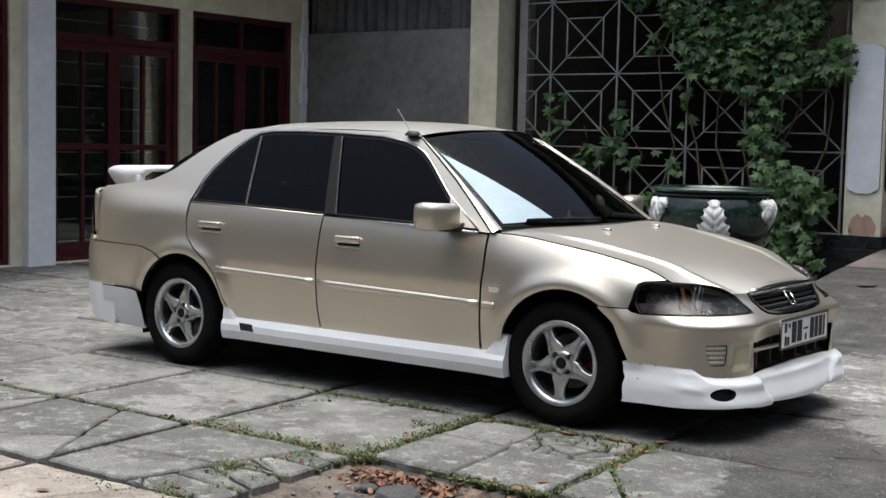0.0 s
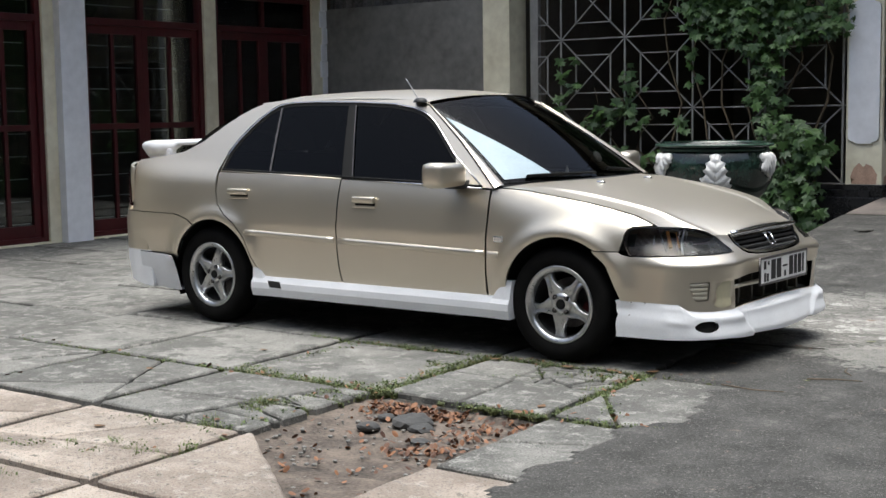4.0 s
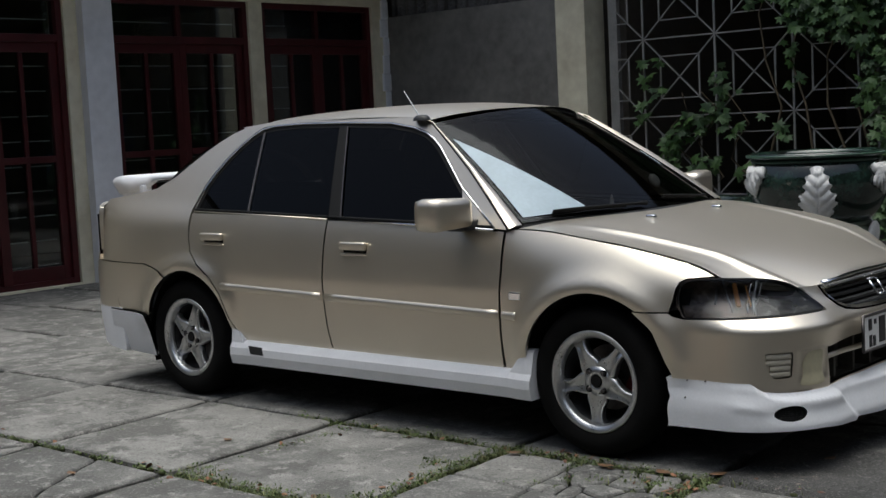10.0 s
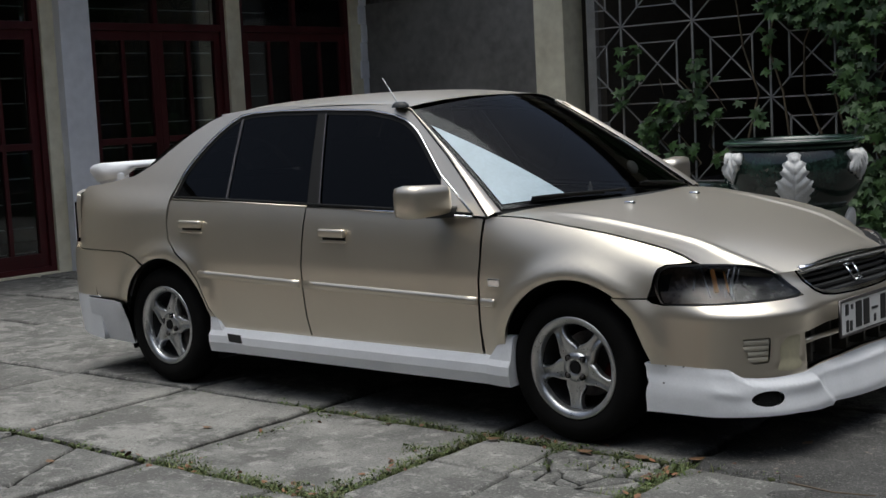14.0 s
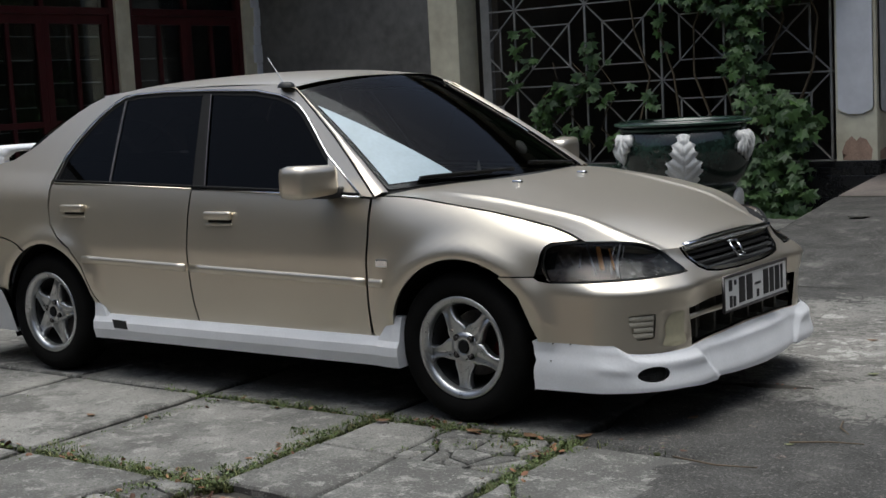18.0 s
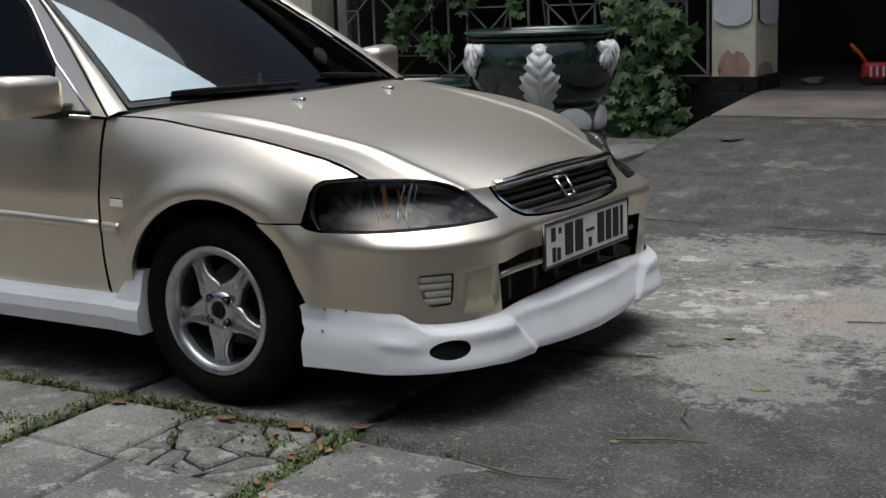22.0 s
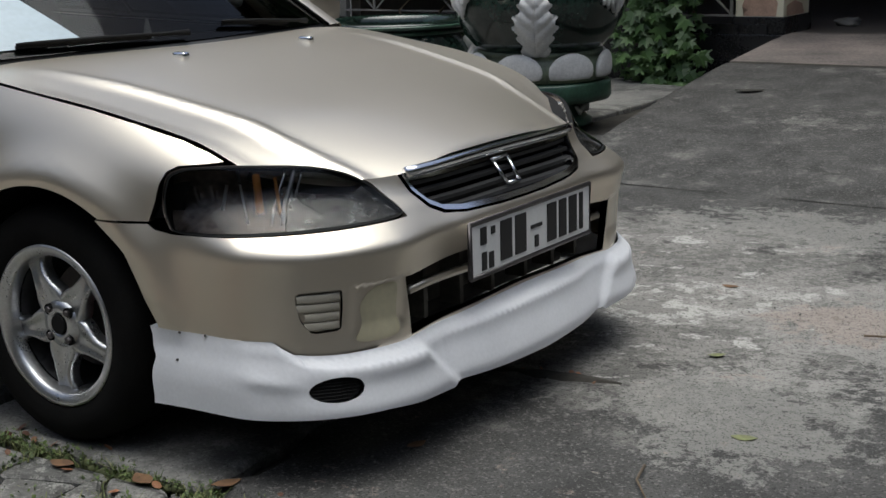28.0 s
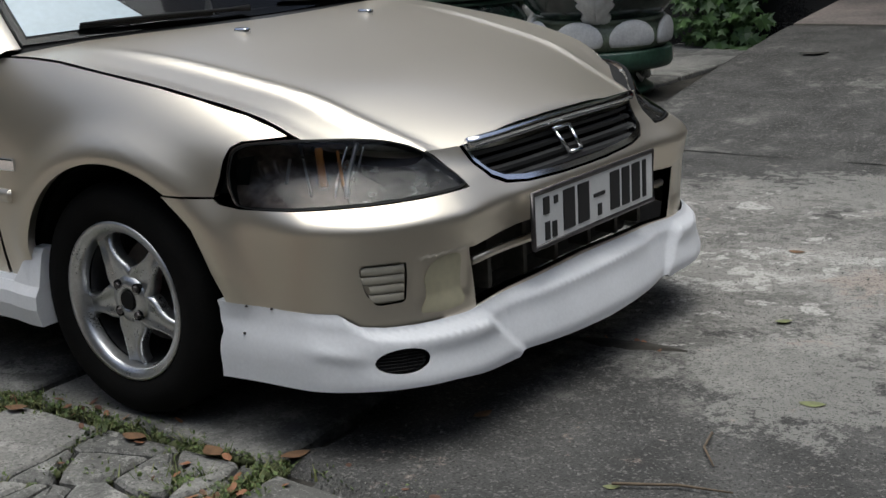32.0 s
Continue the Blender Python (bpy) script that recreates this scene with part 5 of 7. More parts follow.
    for shift, r, material in ((0.006, 0.006, ALLOY), (0.022, 0.0035, CHROME), (-0.008, 0.003, REFLECTOR)):
        bm = bmesh.new()
        rim = [nose(math.asin(-(0.622 + shift - (z - 0.63) * 0.55) / 0.83), z) for z in (0.570, 0.60, 0.63, 0.66, 0.680)]
        tube(bm, [(q[0] - 0.016, sy * (abs(q[1]) - 0.006), q[2]) for q in rim], r, 6)
        part("web_rim", bm, material, hl, "", True)
    bm = bmesh.new()
    q = nose(math.asin(-0.535 / 0.83), 0.632)
    lathe(bm, [(0.0, 0.02), (0.012, 0.016), (0.014, 0.0), (0.011, -0.03)], 14, "z")
    bmesh.ops.transform(bm, matrix=pose(q[0] - 0.06, sy * (abs(q[1]) - 0.02), q[2], 0, 78, 0), verts=bm.verts)
    part("main_bulb", bm, CHROME, hl, "", True)
    # taillight
    TL = [(math.asin(yy / 0.8445), z) for yy, z in ((-0.60, 0.69), (-0.80, 0.69), (-0.798, 0.80), (-0.78, 0.90), (-0.60, 0.90))]
    patch("taillight", tail, TL, TAIL, car, "dark red tail lamp", lift=0.006, depth=0.03, mirror=left, outward=(-1, -0.6, 0))
    # mirror
    bm = bmesh.new()
    block(bm, (1.825, -0.115, -0.068), (1.945, 0.115, 0.068), 0.035, None)
    for v in bm.verts:
        k = (v.co.y + 0.115) / 0.23
        v.co.x += 0.03 * (k - 0.5) + (0.025 if v.co.x > 1.885 else 0.0) * (1 - abs(2 * k - 1))
        v.co.z *= 0.86 + 0.14 * (1 - k)
    for v in bm.verts:
        v.co.y = sy * (0.945 - 0.92 * v.co.y)
        v.co.z += 0.935
    bmesh.ops.recalc_face_normals(bm, faces=bm.faces)
    mr = part("door_mirror", bm, GOLD, car, "champagne door mirror housing", True)
    bm = bmesh.new()
    block(bm, (1.84, -0.055, -0.022), (1.94, 0.055, 0.022), 0.008)
    for v in bm.verts:
        v.co.y = sy * (0.835 + v.co.y)
        v.co.z += 0.882
    part("mirror_arm", bm, BLACK, mr, "", True)
    patch("mirror_sail", upper_flank, [(1.86, 0.882), (2.01, 0.876), (1.80, 1.02)], GOLD, mr, lift=0.006, depth=0.01, mirror=left)
    # wheel housing
    for cx in (0.02, 2.515):
        bm = bmesh.new()
        rings = []
        for yy in (0.36, 0.80):
            rings.append([bm.verts.new((cx + 0.36 * math.cos(radians(a)), sy * yy, 0.27 + 0.37 * math.sin(radians(a)))) for a in range(-20, 201, 10)])
        for k in range(len(rings[0]) - 1):
            bm.faces.new((rings[0][k], rings[0][k + 1], rings[1][k + 1], rings[1][k]))
        bm.faces.new(rings[0])
        part("wheel_housing", bm, SEAL, car)

# bonnet, roof, boot
edge = [(x, -car_width(x) * shoulder_in(x)) for x in (2.13, 2.2, 2.3, 2.4, 2.5, 2.63, 2.75, 2.87, 2.93, 2.965)]
BONNET = edge + [nose(math.asin(y / 0.83), z + 0.003)[:2] for y, z in ((-0.66, 0.695), (-0.62, 0.691), (-0.565, 0.683), (-0.53, 0.672), (-0.50, 0.656), (-0.485, 0.648), (-0.44, 0.645), (-0.388, 0.645), (-0.31, 0.647), (-0.25, 0.648), (-0.12, 0.648), (0, 0.648))]
BONNET = BONNET + [(x, -y) for x, y in reversed(BONNET[:-1])]
BONNET += [(2.16, 0.6), (2.20, 0.3), (2.215, 0), (2.20, -0.3), (2.16, -0.6)]
hood = patch("bonnet", bonnet, BONNET, GOLD, car, gap=0.004, depth=0.025, step=0.021, outward=(0, 0, 1))
patch("roof", roof_top, [(1.60 - 0.13 * u * u, 0.55 * u) for u in (-1, -0.6, -0.3, 0, 0.3, 0.6, 1)] + [(1.3, 0.545), (0.42, 0.538), (0.23, 0.548), (0.128, 0.562), (0.045, 0.580), (0.025, 0.3), (0.01, 0), (0.025, -0.3), (0.045, -0.580), (0.128, -0.562), (0.23, -0.548), (0.42, -0.538), (1.3, -0.545)], GOLD, car, depth=0.03, step=0.06, outward=(0, 0, 1))
patch("boot_lid", boot_top, [(-0.46, -0.66), (-0.52, 0), (-0.46, 0.66), (-0.66, 0.69), (-0.83, 0.62), (-0.90, 0.3), (-0.91, 0), (-0.90, -0.3), (-0.83, -0.62), (-0.66, -0.69)], GOLD, car, depth=0.03, step=0.06, outward=(0, 0, 1))
FULL = [(math.asin(y / 0.8445), z) for y, z in ((-0.80, 0.66), (0.80, 0.66), (0.80, 0.94), (0.68, 0.965), (0, 0.965), (-0.68, 0.965), (-0.80, 0.94))]
patch("tail_panel", tail, FULL, GOLD, car, depth=0.02, step=0.08, outward=(-1, 0, 0))
RB = [(math.asin(y / 0.8445), z) for y, z in ((-0.842, 0.41), (0.842, 0.41), (0.842, 0.655), (-0.842, 0.655))]
patch("rear_bumper", tail, RB, GOLD, car, depth=0.02, step=0.08, outward=(-1, 0, 0))
KIT = [(math.asin(y / 0.8445), z) for y, z in ((-0.8435, 0.185), (-0.78, 0.215), (0, 0.22), (0.78, 0.215), (0.8435, 0.185), (0.8435, 0.415), (0, 0.42), (-0.8435, 0.415))]
patch("rear_skirt", lambda a, z: tail(a, z, 0.045 - 0.25 * max(0, 0.36 - z)), KIT, WHITE, car, "white primed rear skirt", depth=0.03, step=0.05, outward=(-1, 0, 0))

# windscreen with the sky's reflection painted in one corner, cowl, wipers
ws = patch("windscreen", screen, [(-0.985, 0.02), (0, 0.0), (0.985, 0.02), (0.985, 0.985), (0, 0.99), (-0.985, 0.985)], SCREEN, car, "curved tinted windscreen", depth=0.004, step=0.09, outward=(1, 0, 1))
patch("screen_border", screen, [(-0.99, 0.0), (0.99, 0.0), (0.99, 0.995), (-0.99, 0.995)], SEAL, ws, lift=-0.006, depth=0, step=0.06, outward=(1, 0, 1), holes=([(-0.955, 0.05), (0, 0.035), (0.955, 0.05), (0.96, 0.955), (0, 0.96), (-0.96, 0.955)],))
# pale patch laid on the glass in place of reflected sky
patch("sun_film", screen, [(-0.95, 0.055), (-0.52, 0.045), (-0.95, 0.80)], PALEBLUE, ws, "pale blue patch painted as the sky's reflection in the glass corner", lift=0.003, depth=0, step=0.06, outward=(1, 0, 1))
patch("permit_sticker", screen, [(0.80, 0.36), (0.90, 0.36), (0.90, 0.52), (0.80, 0.52)], PALEBLUE, ws, "pale paper sticker", lift=0.003, depth=0, step=0.06, outward=(1, 0, 1))
patch("rear_screen", back_screen, [(-0.98, 0.02), (0.98, 0.02), (0.98, 0.98), (-0.98, 0.98)], TINT, car, depth=0.004, step=0.12, outward=(-1, 0, 1))
bm = bmesh.new()
rows = []
for k in range(13):
    u = -1 + k / 6
    a = Vector(screen(u, 0.03))
    rows.append([bm.verts.new(a + Vector(d)) for d in ((-0.02, 0, -0.012), (0.02, 0, -0.02), (0.07, 0, -0.035), (0.10, 0, -0.06))])
for a, b in zip(rows, rows[1:]):
    for k in range(3):
        bm.faces.new((a[k], a[k + 1], b[k + 1], b[k]))
bmesh.ops.recalc_face_normals(bm, faces=bm.faces)
part("cowl", bm, BLACK, car, "", True)
for u0, u1 in ((-0.10, -0.78), (0.72, 0.12)):
    bm = bmesh.new()
    pts = [Vector(screen(u0 + (u1 - u0) * k / 8, 0.022 + 0.036 * k / 8)) + Vector((0.014, 0, 0.012)) for k in range(9)]
    tube(bm, pts, [0.010] + [0.006] * 7 + [0.004], 6)
    w = part("wiper", bm, SEAL, car, "black wiper arm and blade", True)
    bm = bmesh.new()
    tube(bm, [p + Vector((-0.004, 0, -0.008)) for p in pts[2:]], 0.005, 5)
    part("blade", bm, SEAL, w)
for yy in (-0.25, 0.265):
    bm = bmesh.new()
    q = Vector(bonnet(2.41, yy))
    block(bm, q + Vector((-0.022, -0.012, -0.004)), q + Vector((0.022, 0.012, 0.014)), 0.006)
    part("washer_nozzle", bm, CHROME, car, "", True)
# aerial
bm = bmesh.new()
q = Vector((1.44, -0.565, 1.318))
lathe(bm, [(0.0, 0.022), (0.02, 0.02), (0.032, 0.008), (0.034, -0.004)], 16, "z", q)
for v in bm.verts:
    v.co.x = q.x + (v.co.x - q.x) * 1.3
base = part("aerial", bm, BLACK, car, "short roof aerial on a black foot", True)
bm = bmesh.new()
tube(bm, [q + Vector((-0.01, 0, 0.01)), q + Vector((-0.10, 0.0, 0.13))], 0.0025, 5)
part("mast", bm, ALLOY, base)

# front bumper with its openings
OPEN = ny([(-0.468, 0.434), (-0.3, 0.446), (0, 0.449), (0.3, 0.446), (0.468, 0.434), (0.448, 0.292), (0.25, 0.302), (0, 0.308), (-0.25, 0.302), (-0.448, 0.292)])
FOGS = [rounded(ny([(s * 0.674, 0.436), (s * 0.605, 0.438), (s * 0.602, 0.40), (s * 0.604, 0.344), (s * 0.648, 0.342), (s * 0.664, 0.372)]), 2, 0.12) for s in (-1, 1)]
half = [(-0.800, 0.35), (-0.807, 0.41), (-0.816, 0.50), (-0.826, 0.571), (-0.799, 0.570), (-0.796, 0.558), (-0.786, 0.5495), (-0.74, 0.5515), (-0.665, 0.5545), (-0.57, 0.5565), (-0.431, 0.5595), (-0.437, 0.589), (-0.467, 0.632), (-0.482, 0.643), (-0.44, 0.641), (-0.394, 0.641), (-0.378, 0.60), (-0.355, 0.564), (-0.32, 0.546), (-0.25, 0.537), (-0.1, 0.531), (0, 0.530)]
BUMPER = ny([(-0.795, 0.265)] + both(half)[0:] + [(0.795, 0.265)])
bumper = patch("front_bumper", nose, BUMPER, GOLD, car, "champagne front bumper with a bare filler patch", depth=0.02, step=0.013, outward=(1, 0, 0), holes=(OPEN, FOGS[0], FOGS[1]))
for s, hole in zip((-1, 1), FOGS):
    patch("fog_recess", nose, hole, GOLD, bumper, lift=-0.011, depth=0, step=0.03, outward=(1, 0, 0))
    for k in range(4):
        bm = bmesh.new()
        z, rows = 0.357 + 0.021 * k, []
        for yy in np.linspace(0.606, 0.668 if k > 1 else 0.657, 6):
            q = Vector(nose(math.asin(s * yy / 0.83), z))
            rows.append([bm.verts.new(q + Vector(d)) for d in ((-0.008, 0, 0.0105), (-0.003, 0, 0.0092), (-0.0015, 0, -0.006), (-0.003, 0, -0.0085), (-0.010, 0, -0.0092))])
        for a, b in zip(rows, rows[1:]):
            for j in range(4):
                bm.faces.new((a[j], a[j + 1], b[j + 1], b[j]))
        bmesh.ops.recalc_face_normals(bm, faces=bm.faces)
        part("slat", bm, DULL, bumper, "", True)
patch("filler_patch", nose, rounded(ny([(-0.548, 0.428), (-0.505, 0.433), (-0.486, 0.425), (-0.49, 0.36), (-0.478, 0.31), (-0.53, 0.304), (-0.585, 0.312), (-0.56, 0.345), (-0.57, 0.39)])), PUTTY, bumper, "patch of bare yellow filler", lift=0.0012, depth=0, step=0.012, outward=(1, 0, 0))
patch("intake_back", nose, OPEN, DUSTYBLACK, bumper, lift=-0.10, depth=0, step=0.08, outward=(1, 0, 0))
bm = bmesh.new()
for z, r in ((0.392, 0.011),):
    tube(bm, [Vector(nose(math.asin(y / 0.83), z)) - Vector((0.02, 0, 0)) for y in np.linspace(-0.44, 0.44, 15)], r, 8)
part("intake_bar", bm, GOLD, bumper, "", True)
for y in (-0.36, -0.22, -0.08, 0.08, 0.22, 0.36):
    q = nose(math.asin(y / 0.83), 0.36)
    box_part("intake_fin", (q[0] - 0.09, y - 0.008, 0.30), (q[0] - 0.03, y + 0.008, 0.45), DUSTYBLACK, bumper, 0.002)

# white lip under the bumper
half = [(-0.809, 0.162), (-0.808, 0.25), (-0.806, 0.336), (-0.76, 0.334), (-0.700, 0.329), (-0.690, 0.314), (-0.676, 0.300), (-0.64, 0.293), (-0.59, 0.290), (-0.46, 0.290), (-0.14, 0.302), (0, 0.304)]
low = [(0.809, 0.162), (0.68, 0.164), (0.55, 0.164), (0.365, 0.148), (0.350, 0.158), (0.0, 0.148), (-0.350, 0.158), (-0.365, 0.148), (-0.55, 0.164), (-0.68, 0.164)]
OVALS = []
for s in (-1, 1):
    OVALS.append(ny([(s * (0.632 + 0.040 * math.cos(t)), 0.224 + 0.027 * math.sin(t)) for t in np.linspace(0, 2 * math.pi, 20, endpoint=False)]))
lip = patch("front_lip", lip_surface, ny(both(half) + low[1:]), WHITE, car, "white primed lip spoiler with oval mesh vents", depth=0.03, step=0.013, outward=(1, 0, 0), holes=OVALS)
for s, hole in zip((-1, 1), OVALS):
    patch("vent_back", lip_surface, hole, SEAL, lip, lift=-0.022, depth=0, step=0.03, outward=(1, 0, 0))
    bm = bmesh.new()
    for k in range(7):
        z = 0.203 + 0.007 * k
        w = 0.038 * math.sqrt(max(0, 1 - ((z - 0.224) / 0.027) ** 2))
        tube(bm, [Vector(lip_surface(math.asin(s * yy / 0.83), z)) - Vector((0.008, 0, 0)) for yy in (0.632 - w, 0.632, 0.632 + w)], 0.0014, 4)
    for k in range(9):
        yy = 0.60 + 0.008 * k
        h = 0.025 * math.sqrt(max(0, 1 - ((yy - 0.632) / 0.04) ** 2))
        tube(bm, [Vector(lip_surface(math.asin(s * yy / 0.83), z)) - Vector((0.008, 0, 0)) for z in (0.224 - h, 0.224, 0.224 + h)], 0.0014, 4)
    part("vent_mesh", bm, SEAL, lip)
for s in (-1, 1):
    for yy, z in ((0.785, 0.332), (0.765, 0.333), (0.794, 0.27)):
        bm = bmesh.new()
        lathe(bm, [(0.0, 0.003), (0.003, 0.002), (0.004, -0.002)], 8, "z", lip_surface(math.asin(s * yy / 0.83), z))
        part("screw", bm, STEEL, lip)

# grille: bright surround, dark slats, badge
G = ny(both([(-0.386, 0.641), (-0.372, 0.602), (-0.350, 0.569), (-0.315, 0.551), (-0.25, 0.541), (-0.1, 0.535), (0, 0.534)])[0:] + [(0.25, 0.645), (0, 0.646), (-0.25, 0.645)])
grille = patch("grille", nose, G, SEAL, car, "dark slatted grille in a bright surround", lift=-0.035, depth=0, step=0.05, outward=(1, 0, 0))
patch("grille_surround", nose, G, CHROME, grille, lift=0.004, depth=0.03, step=0.03, outward=(1, 0, 0), holes=(inset(ny(both([(-0.386, 0.634), (-0.372, 0.602), (-0.350, 0.569), (-0.315, 0.551), (-0.25, 0.541), (-0.1, 0.535), (0, 0.534)]) + [(0.25, 0.632), (0, 0.633), (-0.25, 0.632)]), 0.011),))
bm = bmesh.new()
tube(bm, [Vector(nose(math.asin(y / 0.83), 0.640 + 0.005 * math.cos(y * 4))) + Vector((0.011, 0, 0.004)) for y in np.linspace(-0.378, 0.378, 21)], 0.0135, 8)
part("grille_top_bar", bm, CHROME, grille, "bright chrome bar along the grille top", True)
for k, z in enumerate((0.552, 0.573, 0.594, 0.615)):
    w = (0.30, 0.335, 0.35, 0.36)[k]
    bm = bmesh.new()
    rows = []
    for y in np.linspace(-w, w, 13):
        q = Vector(nose(math.asin(y / 0.83), z))
        rows.append([bm.verts.new(q + Vector(d)) for d in ((-0.022, 0, 0.006), (-0.004, 0, 0.004), (-0.004, 0, -0.005), (-0.022, 0, -0.008))])
    for a, b in zip(rows, rows[1:]):
        for j in range(3):
            bm.faces.new((a[j], a[j + 1], b[j + 1], b[j]))
    bmesh.ops.recalc_face_normals(bm, faces=bm.faces)
    part("slat", bm, BLACK, grille)
bm = bmesh.new()
for (y0, z0), (y1, z1) in (((-0.036, 0.622), (-0.027, 0.565)), ((0.036, 0.622), (0.027, 0.565)), ((-0.036, 0.622), (0.036, 0.622)), ((-0.027, 0.565), (0.027, 0.565))):
    tube(bm, [Vector(nose(0, z)) * 1 + Vector((0.003, y, 0)) for y, z in ((y0, z0), (y1, z1))], 0.0055, 6)
part("front_badge", bm, CHROME, grille, "plain bright badge shape", True)

# number plate with plain bars for its characters
bm = bmesh.new()
block(bm, (3.331, -0.288, 0.388), (3.339, 0.288, 0.512), 0.003)
plate = part("number_plate", bm, PLATE, car, "white number plate in a dark bead frame")
bm = bmesh.new()
tube(bm, [(3.337, y, z) for y, z in ((-0.291, 0.385), (0.291, 0.385), (0.291, 0.515), (-0.291, 0.515), (-0.291, 0.385))], 0.0065, 6)
part("plate_frame", bm, STEEL, plate, "", True)
for y0, y1, z0, z1 in ((-0.235, -0.215, 0.408, 0.455), (-0.205, -0.185, 0.408, 0.45), (-0.24, -0.215, 0.475, 0.52), (-0.195, -0.178, 0.495, 0.515), (-0.155, -0.105, 0.415, 0.520), (-0.09, -0.04, 0.415, 0.520), (-0.018, 0.035, 0.468, 0.478), (0.0, 0.018, 0.415, 0.447), (0.06, 0.105, 0.415, 0.520), (0.118, 0.155, 0.415, 0.520), (0.168, 0.208, 0.415, 0.520), (0.222, 0.24, 0.415, 0.520)):
    box_part("dark_bar", (3.338, y0 * 1.04, z0 * 0.93 + 0.017), (3.3415, y1 * 1.04, z1 * 0.93 + 0.017), INK, plate, 0.001)

# rear wing
bm = bmesh.new()
rows = []
for k in range(25):
    y = -0.68 + 1.36 * k / 24
    e = min(max((abs(y) - 0.60) / 0.08, 0), 1)
    low = 0.035 + 0.055 * (1 if abs(y) > 0.61 else 0)
    x0, x1 = -0.79 + 0.02 * e, -0.50 - 0.10 * e
    zt = 1.098 - 0.008 * e * e
    rows.append([bm.verts.new((x, y, z)) for x, z in ((x0, zt - 0.012), (x0 + 0.03, zt + 0.004), ((x0 + x1) / 2, zt + 0.006), (x1, zt - 0.008), (x1 - 0.01, zt - low * 0.8), (x0 + 0.06, zt - low), (x0, zt - 0.032))])
for a, b in zip(rows, rows[1:]):
    for j in range(7):
        bm.faces.new((a[j], a[(j + 1) % 7], b[(j + 1) % 7], b[j]))
bm.faces.new(rows[0])
bm.faces.new(rows[-1])
bmesh.ops.recalc_face_normals(bm, faces=bm.faces)
wing = part("rear_wing", bm, WHITE, car, "white primed rear wing on the boot lid", True)
for s in (-1, 1):
    box_part("wing_leg", (-0.74, s * 0.62 - 0.03, 0.95), (-0.54, s * 0.62 + 0.03, 1.05), WHITE, wing, 0.012)

for left in (False, True):
    patch("rear_skirt_side", flank, [(-0.62, 0.200), (-0.285, 0.182), (-0.290, 0.402), (-0.62, 0.412)], WHITE, car, "white primed rear skirt side", lift=0.030, depth=0.03, step=0.05, mirror=left)

# underside, cabin
box_part("underbody", (-0.72, -0.66, 0.19), (3.05, 0.66, 0.36), SEAL, car, 0.02)
box_part("cabin_floor", (-0.4, -0.70, 0.36), (2.2, 0.70, 0.50), CABIN, car, 0.02)
bm = bmesh.new()
block(bm, (1.80, -0.68, 0.70), (2.20, 0.68, 0.87), 0.04)
part("dashboard", bm, CABIN, car, "", True)
for y in (-0.36, 0.36):
    bm = bmesh.new()
    block(bm, (0.95, y - 0.24, 0.5), (1.45, y + 0.24, 0.66), 0.05)
    seat = part("seat", bm, CABIN, car, "", True)
    bm = bmesh.new()
    block(bm, (-0.07, -0.23, 0.0), (0.07, 0.23, 0.58), 0.05, pose(0.98, y, 0.62, 0, -14, 0))
    part("seat_back", bm, CABIN, seat, "", True)
    bm = bmesh.new()
    block(bm, (-0.05, -0.12, 0.0), (0.05, 0.12, 0.17), 0.04, pose(0.83, y, 1.18, 0, -14, 0))
    part("head_rest", bm, CABIN, seat, "", True)
bm = bmesh.new()
block(bm, (-0.1, -0.62, 0.5), (0.25, 0.62, 1.0), 0.06)
part("rear_bench", bm, CABIN, car, "", True)
bm = bmesh.new()
ring = [Vector((0, 0.18 * math.cos(t), 0.18 * math.sin(t))) for t in np.linspace(0, 2 * math.pi, 25)]
tube(bm, [pose(1.72, -0.36, 0.86, 0, -22, 0) @ p for p in ring], 0.013, 6)
part("steering_wheel", bm, SEAL, car, "", True)
# small ornaments on the dashboard
bm = bmesh.new()
lathe(bm, [(0.0, 0.0), (0.022, 0.0), (0.024, 0.012), (0.012, 0.03), (0.010, 0.05), (0.004, 0.075), (0.0, 0.08)], 14, "z", (2.06, -0.03, 0.872))
part("dash_ornament", bm, RELIEF, car, "small white ornament on the dashboard", True)
bm = bmesh.new()
lathe(bm, [(0.0, 0.012), (0.016, 0.012), (0.030, 0.008), (0.036, 0.0), (0.030, -0.008), (0.0, -0.01)], 20, "z", (0, 0, 0))
bmesh.ops.transform(bm, matrix=pose(1.99, 0.42, 0.985, 0, 62, 0), verts=bm.verts)
part("suction_cup", bm, RELIEF, car, "", True)


